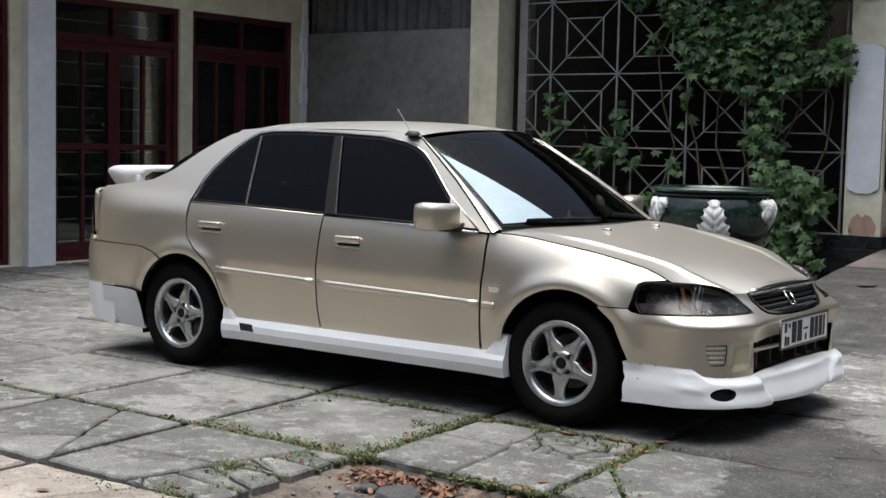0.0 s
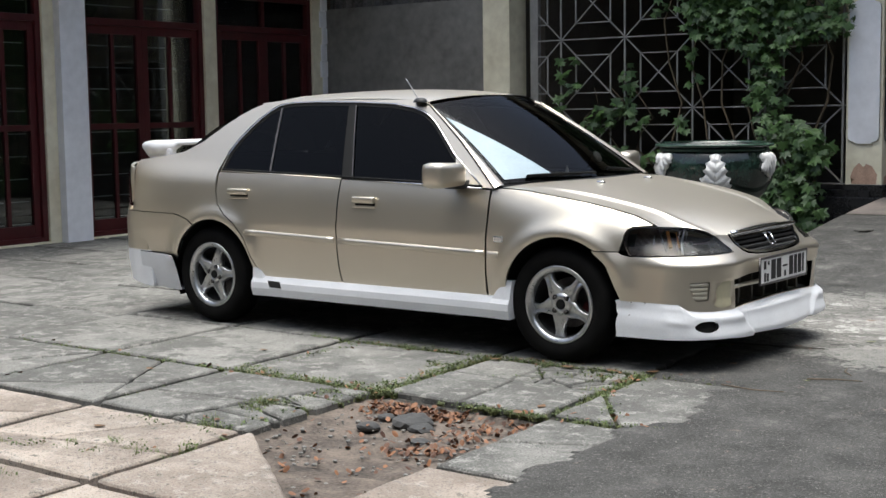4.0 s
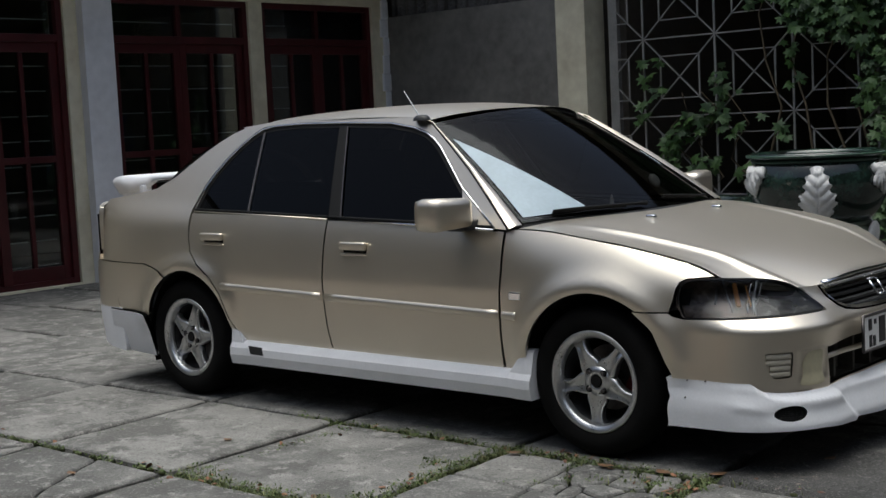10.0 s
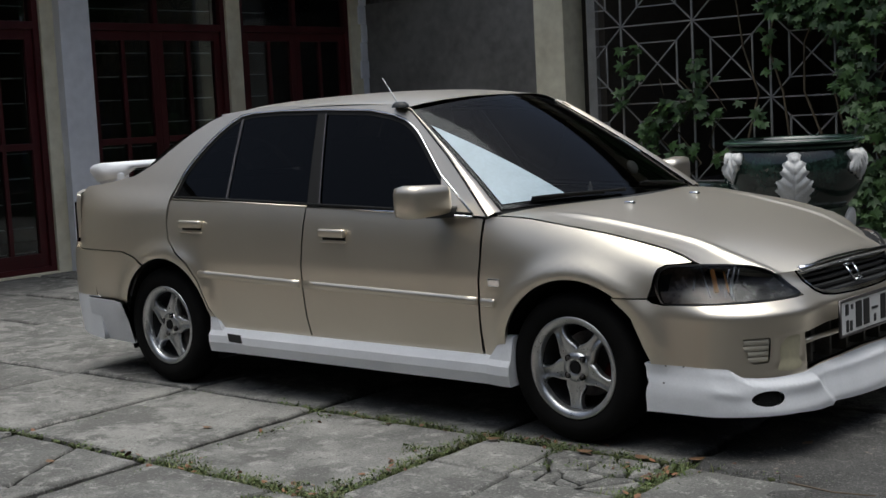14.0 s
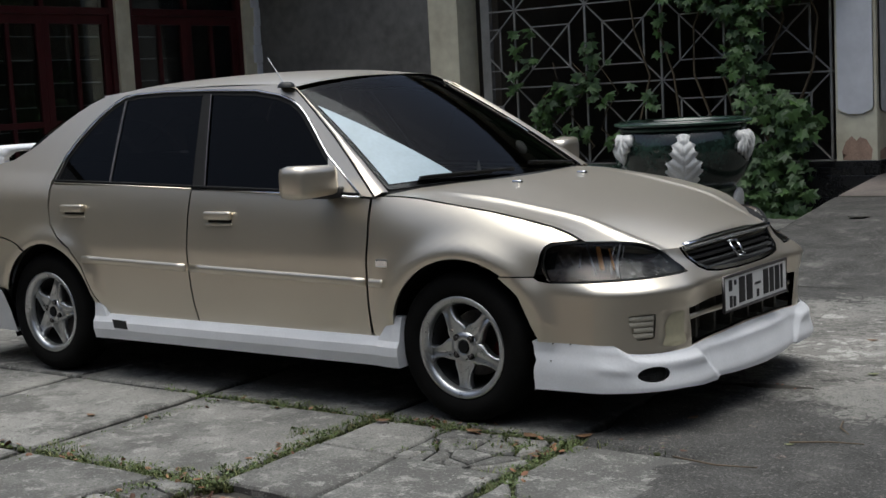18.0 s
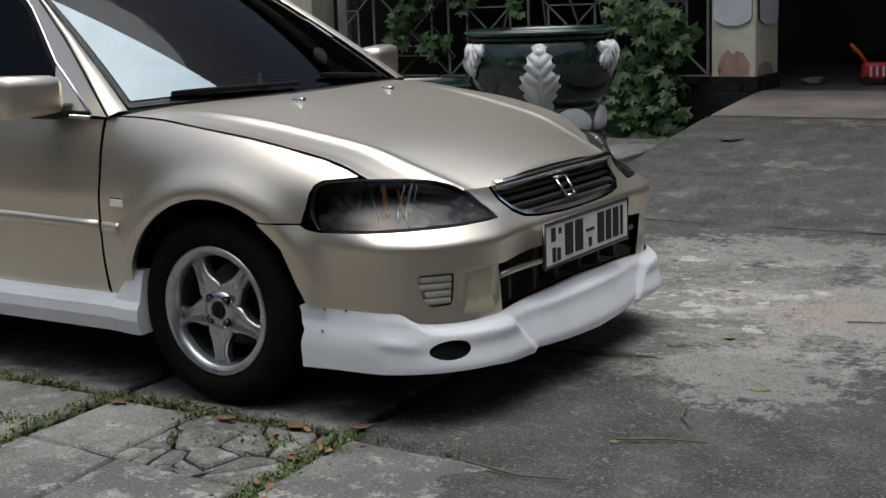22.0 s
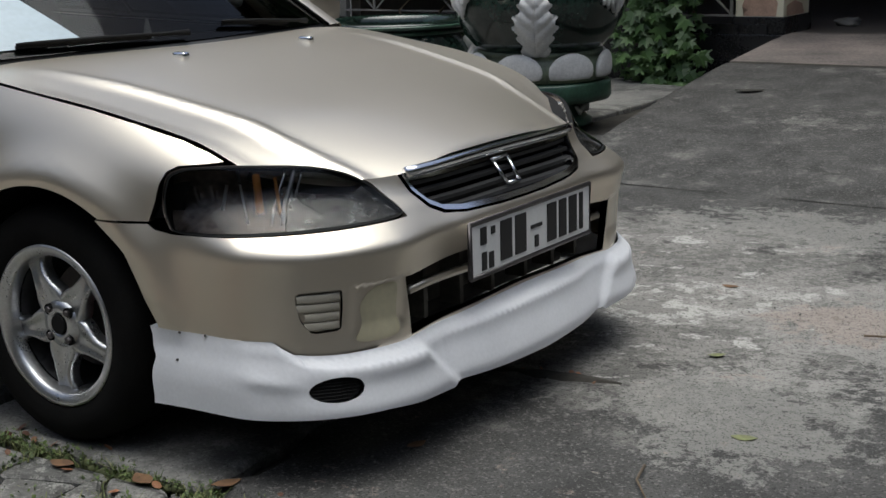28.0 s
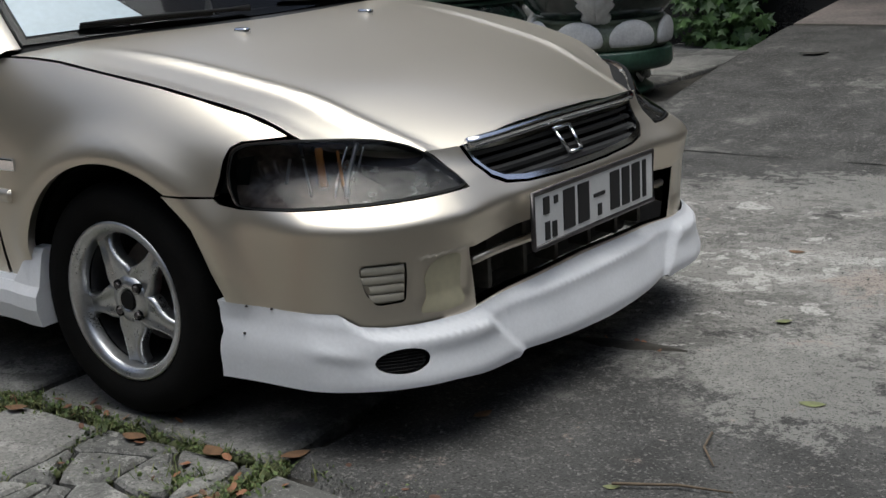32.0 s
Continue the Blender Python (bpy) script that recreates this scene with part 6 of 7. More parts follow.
def build_wheel():
    w = new("wheel")
    bm = bmesh.new()
    lathe(bm, [(0.195, 0.10), (0.205, 0.085), (0.235, 0.088), (0.268, 0.086), (0.283, 0.075), (0.291, 0.055), (0.293, 0.02), (0.293, -0.02), (0.291, -0.055), (0.283, -0.078), (0.268, -0.092), (0.235, -0.096), (0.207, -0.090), (0.192, -0.080)], 56, "y")
    part("tyre", bm, TYRE, w, "black tyre with a worn tread", True)
    bm = bmesh.new()
    lathe(bm, [(0.165, 0.09), (0.160, -0.02), (0.166, -0.045)], 56, "y")
    part("barrel", bm, BARREL, w, "", True)
    bm = bmesh.new()
    lathe(bm, [(0.1655, -0.050), (0.169, -0.072), (0.174, -0.081), (0.190, -0.088), (0.1975, -0.089), (0.1985, -0.080)], 56, "y")
    part("rim", bm, ALLOY, w, "silver alloy rim", True)
    bm = bmesh.new()
    lathe(bm, [(0.0, -0.048), (0.018, -0.048), (0.0185, -0.056), (0.028, -0.070), (0.034, -0.072), (0.058, -0.064), (0.066, -0.03)], 32, "y")
    part("hub", bm, ALLOY, w, "", True)
    bm = bmesh.new()
    lathe(bm, [(0.0, -0.0735), (0.023, -0.0735), (0.026, -0.06)], 20, "y")
    part("hub_bore", bm, SEAL, w)
    bm = bmesh.new()
    lathe(bm, [(0.0, 0.03), (0.128, 0.03), (0.130, 0.045), (0.0, 0.046)], 32, "y")
    part("brake_disc", bm, STEEL, w)
    bm = bmesh.new()
    block(bm, (0.075, 0.015, -0.045), (0.145, 0.06, 0.055), 0.01)
    part("brake_caliper", bm, mat("caliper_red", (0.16, 0.02, 0.02), 0.6) if "caliper_red" not in bpy.data.materials else bpy.data.materials["caliper_red"], w)
    bm = bmesh.new()
    rows = []
    for i in range(11):
        r = 0.048 + (0.172 - 0.048) * i / 10
        hw = soft_at(r, [0.048, 0.075, 0.10, 0.13, 0.155, 0.172], [0.046, 0.043, 0.030, 0.023, 0.025, 0.038])
        out = soft_at(r, [0.048, 0.09, 0.13, 0.172], [-0.064, -0.066, -0.064, -0.052])
        rows.append([bm.verts.new((t * hw, out + o, r)) for t, o in ((-0.95, 0.034), (-1.0, 0.014), (-0.88, -0.001), (-0.66, -0.001), (-0.42, 0.004), (0, 0.0055), (0.42, 0.004), (0.66, -0.001), (0.88, -0.001), (1.0, 0.014), (0.95, 0.034))])
    for a, b in zip(rows, rows[1:]):
        for k in range(10):
            bm.faces.new((a[k], a[k + 1], b[k + 1], b[k]))
    bmesh.ops.recalc_face_normals(bm, faces=bm.faces)
    me = mesh_of("spoke", bm, ALLOY, True)
    for k in range(5):
        s = new("spoke", me)
        s.parent, s.matrix_basis = w, pose(0, 0, 0, 0, 72 * k + 14, 0)
    bm = bmesh.new()
    lathe(bm, [(0.0, -0.077), (0.007, -0.077), (0.0095, -0.073), (0.0095, -0.055)], 6, "y")
    me = mesh_of("wheel_nut", bm, STEEL)
    bm = bmesh.new()
    lathe(bm, [(0.0, -0.0685), (0.0125, -0.0685), (0.0135, -0.0722), (0.014, -0.06)], 14, "y")
    pocket = mesh_of("nut_pocket", bm, SEAL)
    for k in range(4):
        s = new("nut_pocket", pocket)
        s.parent, s.matrix_basis = w, pose(0, 0, 0, 0, 90 * k + 20, 0) @ pose(0.046, 0, 0)
        s = new("wheel_nut", me)
        s.parent, s.matrix_basis = w, pose(0, 0, 0, 0, 90 * k + 20, 0) @ pose(0.046, 0, 0)
    return w


wheel = build_wheel()
wheel.parent = car
wheel.matrix_basis = pose(0.0, -0.735, 0.290)
tagged(wheel, "five-spoke silver alloy wheel with a black tyre")
for x, y, rz, ry in ((2.5, -0.735, 0, 27), (0.0, 0.735, 180, 30), (2.5, 0.735, 180, 50)):
    c = copy_thing(wheel, pose(x, y, 0.290, 0, 0, rz) @ pose(0, 0, 0, 0, ry, 0))
    c.parent = car


# ---- climbing vine and weeds ----
def leaf_field(name, places, material, size, seed, droop=0.5, lobes=True, parent=None, label=""):
    """Many lobed leaves as one mesh; places are points with the way that each leaf faces."""
    rng = np.random.default_rng(seed)
    if lobes:
        ang = np.radians([-90, -50, -35, -8, 18, 48, 68, 90, 112, 132, 162, 188, 215, 230])
        rad = np.array([0.10, 0.42, 0.30, 0.85, 0.45, 0.95, 0.55, 1.05, 0.55, 0.95, 0.45, 0.85, 0.30, 0.42])
    else:
        ang = np.radians([-90, -30, 20, 60, 90, 120, 160, 210])
        rad = np.array([0.25, 0.28, 0.42, 0.75, 1.0, 0.75, 0.42, 0.28])
    shape = np.stack([rad * np.cos(ang), rad * np.sin(ang), -0.18 * rad**2 * np.abs(np.cos(ang))], 1)
    n = len(shape)
    verts, faces = [], []
    for p, face in places:
        f = Vector(face) + Vector(rng.normal(0, droop, 3))
        f.normalize()
        s = size * rng.uniform(0.6, 1.25)
        q = f.to_track_quat("Z", "Y").to_matrix()
        turn = Matrix.Rotation(rng.uniform(-0.9, 0.9) + math.pi, 3, "Z")
        m = np.array(q @ turn)
        v = shape @ m.T * s + np.array(p)
        base = len(verts)
        verts += [tuple(np.array(p) + np.array(f) * s * 0.05)] + [tuple(x) for x in v]
        faces += [(base, base + 1 + k, base + 1 + (k + 1) % n) for k in range(n)]
    me = bpy.data.meshes.new(name)
    me.from_pydata(verts, [], faces)
    me.materials.append(material)
    ob = new(name, me)
    ob.parent = parent
    return tagged(ob, label)


def vary_islands(m, dark, light):
    """Leaf by leaf difference in colour."""
    nd, ln = m.node_tree.nodes, m.node_tree.links
    g, r = nd.new("ShaderNodeNewGeometry"), nd.new("ShaderNodeValToRGB")
    r.color_ramp.elements[0].color, r.color_ramp.elements[1].color = (*dark, 1), (*light, 1)
    ln.new(g.outputs["Random Per Island"], r.inputs[0])
    ln.new(r.outputs[0], nd["Principled BSDF"].inputs["Base Color"])


vary_islands(LEAF, (0.02, 0.05, 0.011), (0.08, 0.155, 0.038))
vary_islands(GRASS, (0.05, 0.075, 0.02), (0.19, 0.20, 0.075))
vary_islands(DRY, (0.06, 0.025, 0.014), (0.27, 0.125, 0.06))

rng = random.Random(5)
places, spots = [], []


def clump(cx, cz, rx, rz, n, y0=-0.16, depth=0.13):
    for _ in range(n):
        a, r = rng.uniform(0, 2 * math.pi), math.sqrt(rng.random())
        x, z = cx + rx * r * math.cos(a), cz + rz * r * math.sin(a)
        y = TY + y0 + rng.uniform(-depth, depth)
        places.append(((x, y, z), (0.15, -0.85, 0.55)))


for _ in range(84):
    x = rng.uniform(-0.95, 0.80)
    z = rng.uniform(2.05 + 0.5 * max(0, -0.3 - x), 3.7)
    clump(x, z, 0.20, 0.20, 46)
for x, z in ((-0.1, 1.95), (0.05, 1.75), (0.10, 1.55), (0.02, 1.40), (0.15, 1.25), (0.3, 1.9), (0.55, 2.0), (0.62, 2.1), (-0.35, 2.0), (-0.6, 2.1)):
    clump(x, z, 0.16, 0.14, 26)
for x, z in ((0.45, 0.95), (0.55, 0.75), (0.40, 0.62), (0.50, 0.45), (0.35, 0.35), (0.55, 0.25), (0.38, 0.15), (0.25, 0.5), (0.62, 0.9), (0.2, 0.25), (0.5, 0.1), (0.3, 1.05)):
    clump(x, z, 0.20, 0.15, 40, -0.34, 0.14)
for x, z, n in ((-1.75, 1.18, 26), (-1.5, 1.28, 20), (-1.95, 1.05, 22), (-1.35, 1.15, 10), (-2.2, 1.75, 7), (-2.16, 1.5, 7), (-2.22, 1.3, 7), (-1.42, 1.62, 8), (-1.32, 1.45, 6), (-0.75, 1.85, 5), (-0.72, 1.6, 4), (-0.9, 1.2, 5), (-0.8, 0.95, 5), (-1.1, 2.3, 8), (-1.25, 2.75, 8), (-1.05, 3.1, 14), (-2.0, 0.85, 16), (-1.6, 0.8, 14), (-1.15, 0.75, 12)):
    clump(x, z, 0.14, 0.12, n, -0.08, 0.06)
built_before = set(bpy.data.objects)
vine = thing("climbing_vine", "dense green climbing vine with lobed leaves on the trellis", "vine")
tagged(leaf_field("leaves", places, LEAF, 0.080, 3, 0.36, parent=vine), kind="stuff")
for k in range(9):
    x = -1.9 + 0.31 * k
    pts = [(x + 0.12 * math.sin(1.7 * j + k), TY - 0.05 - 0.04 * math.sin(j), 0.05 + j * (0.42 if k > 2 else 0.16)) for j in range(10)]
    bm = bmesh.new()
    tube(bm, pts, [0.014 - 0.0011 * j for j in range(10)], 6)
    part("stem", bm, STEM, vine, "", True)

to_size([ob for ob in bpy.data.objects if ob not in built_before], *PLAN)

# ---- paving slabs, cracked in places ----
pavement = tagged(new("pavement"), "weathered grey cement slabs with grassy joints", "pavement", kind="structure")
KX = [-5.75, -4.37, -3.43, -2.52, -1.58, -0.66, 0.30, 1.21, 2.19, 3.09, 4.05, 5.0]
JY = [-5.6, -4.55, -3.60, -2.76, -1.86, -0.88, 0.15, 1.12, 2.08, 3.05, 4.02, 5.0, 6.7]


def joint_x(k, y):
    return KX[k] - 0.075 * (min(y, 0.2) + 1.85)


def cut(poly, p, d):
    """Parts a polygon along the line through p with direction d."""
    n = (-d[1], d[0])
    side = [(q[0] - p[0]) * n[0] + (q[1] - p[1]) * n[1] for q in poly]
    a, b = [], []
    for i in range(len(poly)):
        q, r, s, t = poly[i], poly[(i + 1) % len(poly)], side[i], side[(i + 1) % len(poly)]
        (a if s >= 0 else b).append(q)
        if (s >= 0) != (t >= 0):
            m = (q[0] + (r[0] - q[0]) * s / (s - t), q[1] + (r[1] - q[1]) * s / (s - t))
            a.append(m)
            b.append(m)
    return [x for x in (a, b) if len(x) > 2]


def slab_piece(poly, top, gap, tilt, thick=0.05, material=SLAB):
    pts = inset(poly, gap)
    pts = dense(pts, 0.07)
    pts = [(x + 0.012 * noise.noise(Vector((x * 9, y * 9, 0.3))), y + 0.012 * noise.noise(Vector((x * 9, y * 9, 5.3)))) for x, y in pts]
    c = (sum(p[0] for p in pts) / len(pts), sum(p[1] for p in pts) / len(pts))
    bm = bmesh.new()
    rings = []
    for d, z in ((0.0, -thick), (0.0, -0.010), (0.006, -0.002), (0.014, 0.0)):
        ring = inset(pts, d + 0.002 * (z > -0.02) * rng.random()) if d else pts
        rings.append([bm.verts.new((x - c[0], y - c[1], z + tilt[0] * (x - c[0]) + tilt[1] * (y - c[1]))) for x, y in ring])
    for a, b in zip(rings, rings[1:]):
        for k in range(len(a)):
            bm.faces.new((a[k], a[(k + 1) % len(a)], b[(k + 1) % len(a)], b[k]))
    bm.faces.new(rings[-1])
    bmesh.ops.recalc_face_normals(bm, faces=bm.faces)
    ob = part("slab", bm, material, pavement)
    ob.matrix_basis = pose(c[0], c[1], top)
    return ob


def shatter(poly, n, seed):
    """Breaks a piece into about n uneven fragments."""
    r = random.Random(seed)
    xs, ys = [p[0] for p in poly], [p[1] for p in poly]
    seeds = [(r.uniform(min(xs), max(xs)), r.uniform(min(ys), max(ys))) for _ in range(n)]
    out = []
    for s in seeds:
        q = poly
        for t in seeds:
            if t is s or len(q) < 3:
                continue
            m, d = ((s[0] + t[0]) / 2, (s[1] + t[1]) / 2), (t[0] - s[0], t[1] - s[1])
            halves = cut(q, m, (-d[1], d[0]))
            q = min(halves, key=lambda h: sum((v[0] - m[0]) * d[0] + (v[1] - m[1]) * d[1] for v in h) / len(h)) if halves else q
            if sum((v[0] - m[0]) * d[0] + (v[1] - m[1]) * d[1] for v in q) / len(q) > 0:
                q = []
        if len(q) > 2:
            out.append(q)
    return out


# cells with named cracks: lines as a point and a direction inside the cell
CRACKS = {
    (6, 3): [((0.85, -2.5), (0.9, 0.55)), ((0.95, -2.2), (0.5, -0.8))],
    (7, 3): [((1.75, -2.35), (1, 0.12)), ((1.85, -2.4), (0.25, 1.0)), ((2.05, -2.25), (0.8, -0.5)), ((1.6, -2.6), (1, -0.35))],
    (7, 2): [((1.75, -3.1), (0.5, 0.9)), ((1.6, -3.3), (1, 0.2))],
    (9, 2): [((9, 9), (1, 0))],
    (8, 4): [((9, 9), (1, 0))],
    (9, 4): [((3.19, -1.52), (0.29, -0.40))],
    (9, 3): [((3.45, -2.2), (0.9, 0.4))],
    (6, 2): [((0.9, -3.2), (0.8, 0.5))],
    (5, 3): [((0.0, -2.4), (0.5, 0.9))],
    (8, 2): [((9, 9), (1, 0))],
}
for k in range(len(KX) - 1):
    for j in range(len(JY) - 1):
        if (k, j) == (8, 3) or (k >= 9 and j >= 5) or (k >= 10 and j >= 3) or (k >= 7 and j >= 6):
            continue
        y0, y1 = JY[j], JY[j + 1]
        poly = [(joint_x(k, y0), y0), (joint_x(k + 1, y0), y0), (joint_x(k + 1, y1), y1), (joint_x(k, y1), y1)]
        near = KX[k] > -1 and j < 6
        polys = [inset(poly, 0.021)]
        lines = CRACKS.get((k, j), [])
        if not lines and rng.random() < 0.22:
            lines = [((KX[k] + 0.45, (y0 + y1) / 2 + rng.uniform(-0.2, 0.2)), (math.cos(t := rng.uniform(0, 3.1)), math.sin(t)))]
        for i, (p, d) in enumerate(lines):
            nxt = []
            for q in polys:
                nxt += cut(q, p, d) if i < 2 or rng.random() < 0.75 else [q]
            polys = nxt
        if (k, j) == (8, 4):
            low, high = sorted(cut(polys[0], (2.4, -1.30), (1, -0.06)), key=lambda q: sum(v[1] for v in q) / len(q))
            left_part, cobbles = sorted(cut(high, (2.50, -1.0), (0.13, -1)), key=lambda q: sum(v[0] for v in q) / len(q))
            polys = cut(low, (2.59, -1.5), (0.14, -1)) + [left_part] + shatter(cobbles, 17, 4)
        if (k, j) == (7, 3):
            polys = [q for p in polys for q in (shatter(p, 3, 8) if sum(v[0] for v in p) / len(p) > 1.75 else [p])]
        if (k, j) == (8, 2):
            polys = [min(cut(polys[0], (2.46, -2.9), (0.44, -0.34)), key=lambda q: sum(v[0] + v[1] for v in q) / len(q))]
        for q in polys:
            area = abs(sum(q[i - 1][0] * q[i][1] - q[i][0] * q[i - 1][1] for i in range(len(q)))) / 2
            if area < 0.0012:
                continue
            top = rng.uniform(-0.004, 0.003) - 0.014 * max(0, -0.5 - (KX[k] + 0.47)) + (0.0 if k < 10 else -0.003)
            # rows nearest the camera get the dusty tone with brighter light painted in
            slab_piece(q, top, (0.009 if area > 0.02 else 0.0055) if len(polys) > 1 else 0.0, (rng.uniform(-0.004, 0.004), rng.uniform(-0.004, 0.004)), 0.05, LIT_DUSTY if j <= 2 else SLAB)

# ---- grass and moss in the joints ----
tufts = []


def along(p, q, n, spread, tall, blades):
    for _ in range(n):
        t = rng.random()
        tufts.append((p[0] + (q[0] - p[0]) * t + rng.gauss(0, spread), p[1] + (q[1] - p[1]) * t + rng.gauss(0, spread), tall * rng.uniform(0.5, 1.3), blades))


along((0.9, -0.90), (3.05, -0.86), 130, 0.022, 0.03, 16)
along((1.35, -1.84), (2.25, -1.86), 95, 0.026, 0.045, 18)
along((2.18, -1.84), (2.10, -0.90), 60, 0.022, 0.04, 16)
along((1.32, -2.6), (1.27, -0.95), 64, 0.016, 0.025, 12)
along((1.42, -2.86), (2.25, -2.86), 28, 0.02, 0.03, 12)
along((1.95, -2.5), (2.02, -1.95), 28, 0.025, 0.04, 16)
along((3.10, -1.75), (3.02, -0.9), 66, 0.03, 0.035, 14)
along((3.05, -0.85), (3.55, -0.80), 30, 0.015, 0.02, 8)
along((2.9, 0.10), (3.38, 0.18), 40, 0.012, 0.012, 6)
along((2.3, -1.30), (3.0, -0.98), 16, 0.04, 0.03, 12)
along((2.95, 0.13), (3.45, 0.20), 46, 0.010, 0.006, 3)
along((0.4, -2.8), (0.38, -0.9), 44, 0.012, 0.02, 8)
along((-0.5, -1.84), (1.3, -1.84), 44, 0.012, 0.02, 8)
along((1.6, -3.4), (2.3, -3.1), 26, 0.05, 0.05, 16)
along((1.0, -3.72), (2.2, -3.72), 24, 0.04, 0.05, 16)
along((3.2, -1.86), (3.6, -1.80), 22, 0.015, 0.025, 10)
along((3.06, -1.34), (3.34, -1.74), 34, 0.014, 0.028, 12)
along((2.55, -1.86), (3.1, -1.86), 22, 0.014, 0.025, 10)
along((2.14, -2.85), (2.16, -1.9), 30, 0.02, 0.03, 12)
for cx, cy, n, t in ((2.13, -1.72, 16, 0.05), (2.06, -1.2, 12, 0.05), (1.30, -1.80, 9, 0.05), (1.95, -2.35, 12, 0.06), (2.0, -2.75, 8, 0.05), (2.88, -1.06, 10, 0.05), (2.5, -0.92, 9, 0.04), (1.65, -0.92, 8, 0.045), (1.35, -3.55, 10, 0.07)):
    for _ in range(n):
        tufts.append((cx + rng.gauss(0, 0.045), cy + rng.gauss(0, 0.035), t * rng.uniform(0.5, 1.2), 14))
verts, faces = [], []
for x, y, h, blades in tufts:
    for _ in range(blades):
        a, lean, w = rng.uniform(0, 6.28), rng.uniform(0.2, 1.1), rng.uniform(0.0018, 0.004)
        bx, by, z = x + rng.gauss(0, 0.012), y + rng.gauss(0, 0.012), -0.03
        hh = (h * 0.75 + 0.016) * rng.uniform(0.5, 1.2)
        dx, dy = math.cos(a), math.sin(a)
        b = len(verts)
        for t in (0, 0.5, 1.0):
            ww = w * (1 - 0.85 * t)
            px, py, pz = bx + dx * lean * hh * t * t, by + dy * lean * hh * t * t, z + hh * (t - 0.25 * lean * t * t)
            verts += [(px - dy * ww, py + dx * ww, pz), (px + dy * ww, py - dx * ww, pz)]
        faces += [(b, b + 1, b + 3, b + 2), (b + 2, b + 3, b + 5, b + 4)]
me = bpy.data.meshes.new("joint_grass")
me.from_pydata(verts, [], faces)
me.materials.append(GRASS)
tagged(new("joint_grass", me), "short grass and weeds growing in the slab joints", "grass", kind="stuff")
weeds = []
for x, y, h, blades in tufts:
    for _ in range(9):
        weeds.append(((x + rng.gauss(0, 0.018), y + rng.gauss(0, 0.014), -0.012 + h * rng.uniform(0.1, 0.7)), (rng.gauss(0, 0.5), rng.gauss(0, 0.5), 1)))
WEED = mat("creeping_weed", (0.07, 0.12, 0.03), 0.6, 0.0, 0.4, 5.0, 40)
vary_islands(WEED, (0.03, 0.05, 0.012), (0.12, 0.17, 0.045))
tagged(leaf_field("joint_weeds", weeds, WEED, 0.009, 21, 0.5, False), "small green creeping weeds in the slab joints", "weeds", kind="stuff")
bm = bmesh.new()
for x, y, h, blades in tufts:
    r = rng.uniform(0.007, 0.018)
    bmesh.ops.create_icosphere(bm, subdivisions=1, radius=r, matrix=Matrix.Translation((x, y, -0.016)) @ Matrix.Diagonal((1.5, 1.3, 0.75, 1)))
tagged(part("joint_moss", bm, MOSS, None, "", True), "dark moss cushions in the slab joints", "moss", kind="stuff")

bm = bmesh.new()
rows = []
for k in range(22):
    t = k / 21
    x, y = 2.70 + 0.78 * t, 0.10 + 0.105 * t
    w = (0.017 + 0.022 * noise.noise(Vector((x * 14, 2.2, 0)))) * min(1, 6 * (1 - t) + 0.15)
    c = y + 0.014 * noise.noise(Vector((x * 6, 0.4, 0)))
    rows.append([bm.verts.new((x, c + d * w, h)) for d, h in ((-1.5, 0.003), (-1, 0.0095), (0, 0.009), (1, 0.0095), (1.5, 0.003))])
for a, b in zip(rows, rows[1:]):
    for k in range(4):
        bm.faces.new((a[k], a[k + 1], b[k + 1], b[k]))
tagged(part("joint_soil", bm, DARKSOIL, None, "", True), "dark damp soil filling an open ground joint", "soil", kind="stuff")

# ---- dry leaves, twigs and rubble ----
litter = []
for _ in range(640):
    t = rng.random()
    if t < 0.45:
        x, y = rng.uniform(2.22, 2.75), rng.gauss(-1.98, 0.06)
    elif t < 0.75:
        x, y = rng.gauss(2.95, 0.10), rng.uniform(-2.6, -1.92)
    else:
        x, y = rng.uniform(2.25, 3.3), rng.uniform(-3.6, -1.95)
    litter.append(((x, min(y, -1.90), -0.045 + rng.uniform(0, 0.03)), (rng.gauss(0, 0.5), rng.gauss(0, 0.5), 1)))
for _ in range(150):
    x, y, *_r = rng.choice(tufts)
    litter.append(((x + rng.gauss(0, 0.04), y + rng.gauss(0, 0.03), 0.006), (rng.gauss(0, 0.3), rng.gauss(0, 0.3), 1)))
tagged(leaf_field("leaf_litter", litter, DRY, 0.024, 9, 0.3, False), "dry brown fallen leaves in the missing slab's hollow", "leaf litter", kind="stuff")
bm = bmesh.new()
for _ in range(900):
    x, y = rng.uniform(2.8, 6.0), rng.uniform(-4.4, 3.0)
    if x < asphalt_edge(y):
        continue
    r = rng.uniform(0.0015, 0.004)
    bmesh.ops.create_icosphere(bm, subdivisions=1, radius=r, matrix=Matrix.Translation((x, y, 0.006)))
for _ in range(420):
    x, y = rng.uniform(2.25, 3.4), rng.uniform(-3.9, -1.95)
    bmesh.ops.create_icosphere(bm, subdivisions=1, radius=rng.uniform(0.003, 0.014), matrix=Matrix.Translation((x, y, -0.045)) @ Matrix.Diagonal((1, rng.uniform(0.6, 1), 0.6, 1)))
tagged(part("grit", bm, GREYWALL), "scattered grit on the asphalt", "grit", kind="stuff")


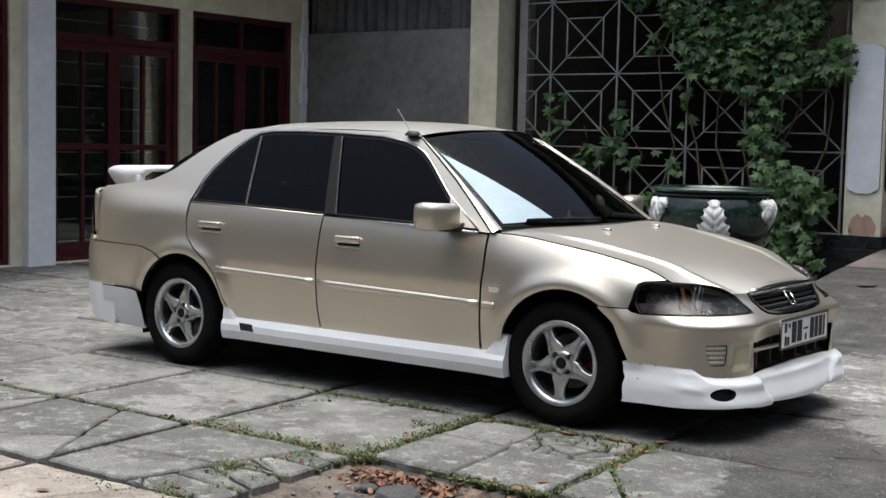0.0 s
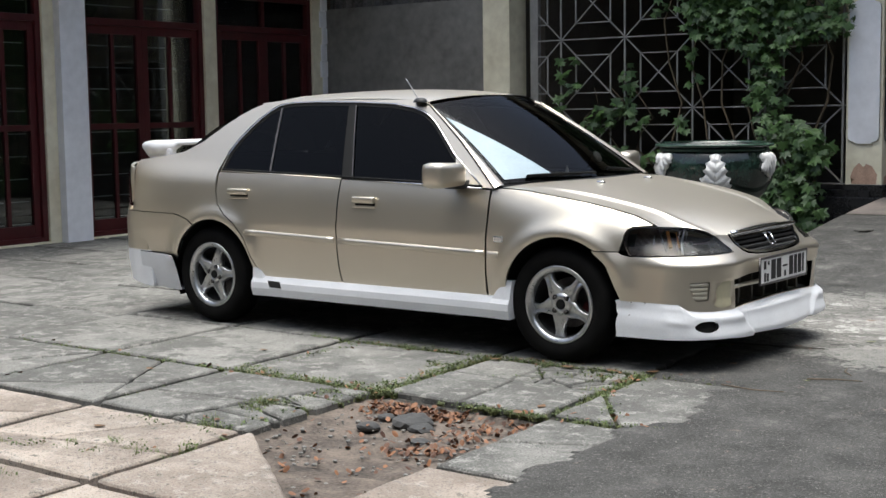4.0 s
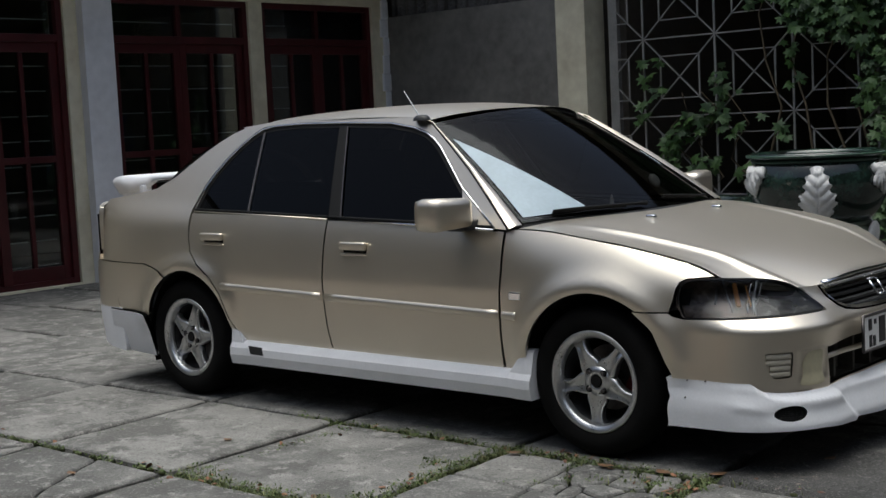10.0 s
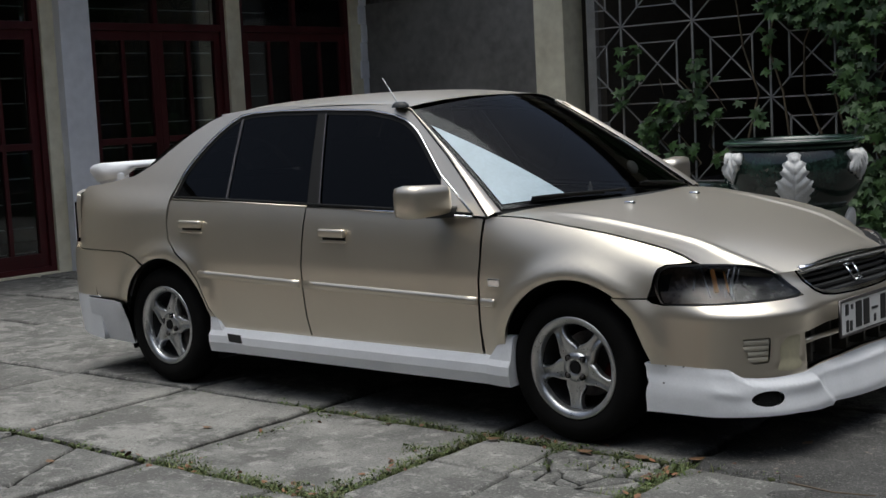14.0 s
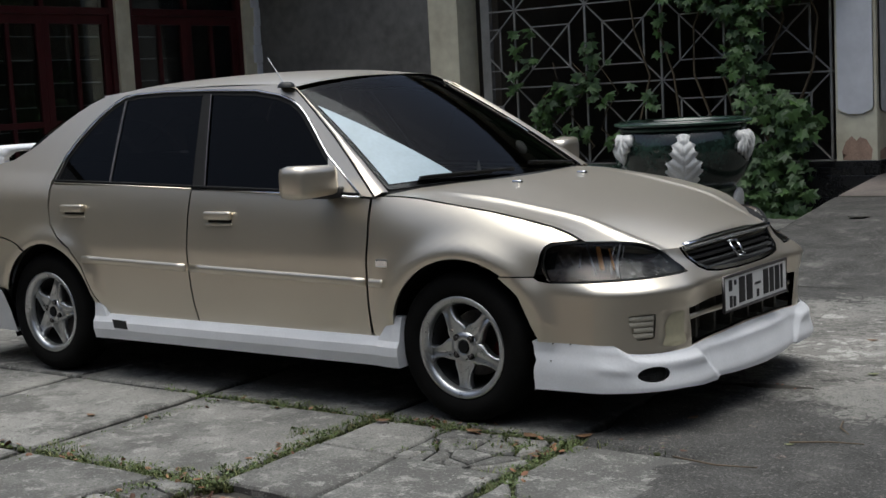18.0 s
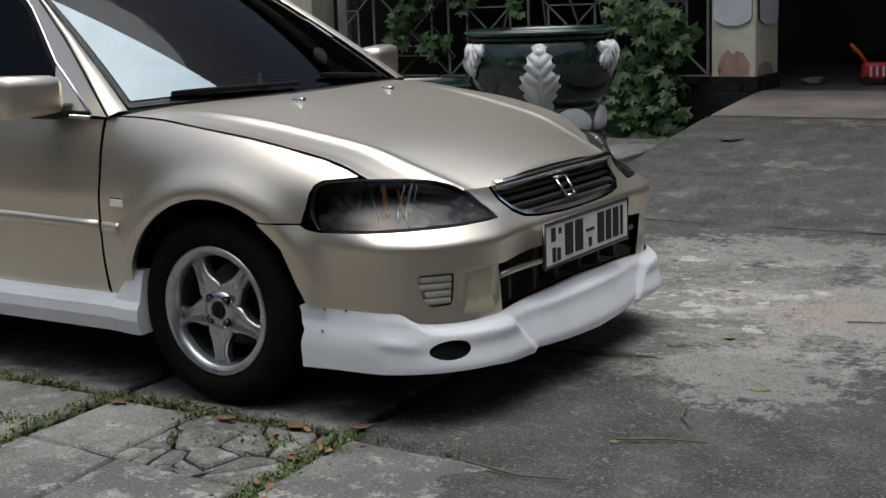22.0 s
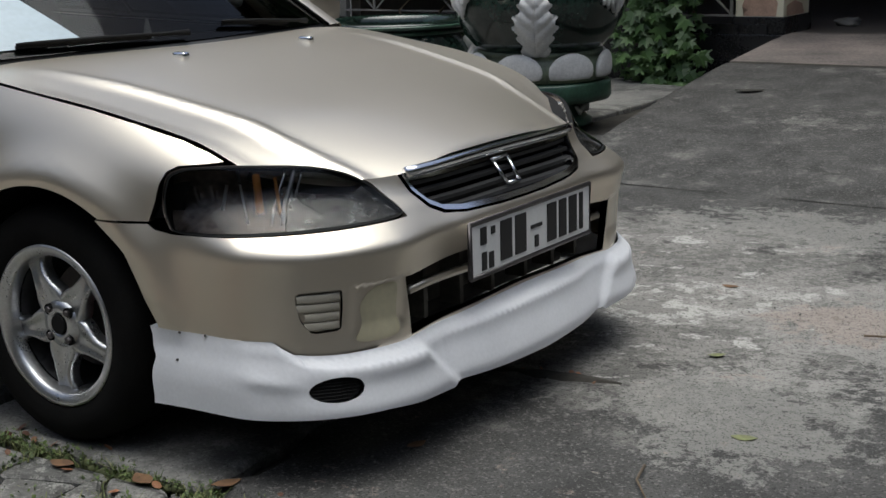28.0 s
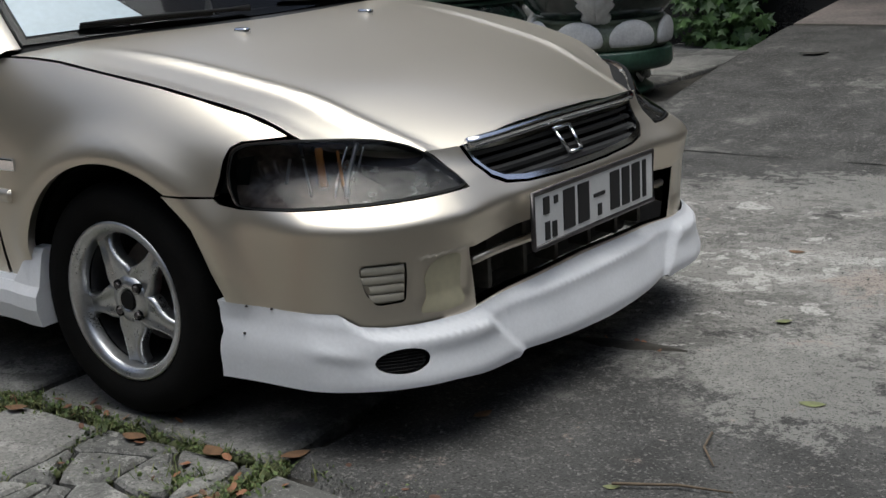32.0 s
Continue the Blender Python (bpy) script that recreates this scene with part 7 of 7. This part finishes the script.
def fallen_leaf(x, y, z, s, turn, material, label):
    bm = bmesh.new()
    n = 7
    rows = []
    for i in range(n):
        t = i / (n - 1)
        w = 0.30 * math.sin(math.pi * min(1, t * 0.95 + 0.04)) * s
        curl = 0.14 * s * (t - 0.5) ** 2
        rows.append([bm.verts.new((s * (t - 0.5), w * k, curl + 0.03 * s * abs(k) - 0.002)) for k in (-1, 0, 1)])
    for a, b in zip(rows, rows[1:]):
        for k in range(2):
            bm.faces.new((a[k], a[k + 1], b[k + 1], b[k])).smooth = True
    ob = part("fallen_leaf", bm, material)
    ob.matrix_basis = pose(x, y, z, 0, 0, turn)
    tagged(ob, label, "leaf", "fallen leaves")


TAN = mat("tan_dry_leaf", (0.14, 0.078, 0.038), 0.7, 0, 0.3, 8, 60)
OLIVE = mat("olive_leaf", (0.15, 0.165, 0.07), 0.6, 0, 0.3, 8, 60)
for x, y, s, turn, m in ((3.26, -0.42, 0.09, 75, TAN), (3.9, 0.0, 0.10, 15, OLIVE), (3.60, 0.55, 0.08, 40, OLIVE), (3.35, 1.25, 0.09, 5, TAN), (2.62, -0.93, 0.11, 10, TAN), (2.85, -0.90, 0.12, 160, TAN), (2.2, -0.95, 0.10, 30, TAN), (3.03, -0.82, 0.11, 60, TAN), (1.95, -2.3, 0.10, 20, TAN), (1.0, -1.4, 0.08, 5, TAN), (0.9, -2.1, 0.09, 170, TAN), (1.7, -3.05, 0.09, 20, TAN), (3.0, -1.75, 0.10, 100, TAN), (2.98, -1.9, 0.11, 140, TAN), (4.3, 1.0, 0.08, 80, OLIVE), (3.72, -0.62, 0.06, 30, OLIVE)):
    fallen_leaf(x, y, 0.008, s * 0.62, turn, m, "curled tan dry leaf on the paving" if m is TAN else "small olive green fallen leaf")
for pts in ([(3.78, -0.28), (3.80, -0.36), (3.86, -0.44)], [(3.72, -0.62), (3.84, -0.56), (3.95, -0.54)], [(3.45, -0.95), (3.62, -0.98), (3.75, -0.95)], [(3.9, 0.9), (4.05, 0.95), (4.15, 0.92)], [(4.4, -1.2), (4.5, -1.05), (4.62, -0.98)]):
    bm = bmesh.new()
    tube(bm, [(x, y, 0.014) for x, y in pts], [0.0035, 0.003, 0.0018], 6)
    tagged(part("twig", bm, TWIG, None, "", True), "thin dry brown twig lying on the asphalt", "twig", "twigs")
for x, y, s in ((2.62, -2.15, 0.09), (2.72, -2.22, 0.06), (2.5, -2.3, 0.05), (2.85, -2.4, 0.045), (2.45, -2.12, 0.04)):
    bm = bmesh.new()
    bmesh.ops.create_icosphere(bm, subdivisions=2, radius=s)
    for v in bm.verts:
        v.co *= 1 + 0.35 * noise.noise(v.co * 14 + Vector((x, y, 0)))
        v.co.z *= 0.45
    ob = part("rubble", bm, mat("dark_rubble", (0.06, 0.06, 0.06), 0.9, 0, 0.3, 9, 60, 0.5) if "dark_rubble" not in bpy.data.materials else bpy.data.materials["dark_rubble"])
    ob.matrix_basis = pose(x, y, -0.04)
    tagged(ob, "dark broken lump of cement in the hollow", "rubble", "rubble lumps")
fallen_leaf(2.10, 4.55, ramp_height(2.1, 4.55) + 0.006, 0.16, 20, DARKSOIL, "dark withered leaf lying on the ramp")
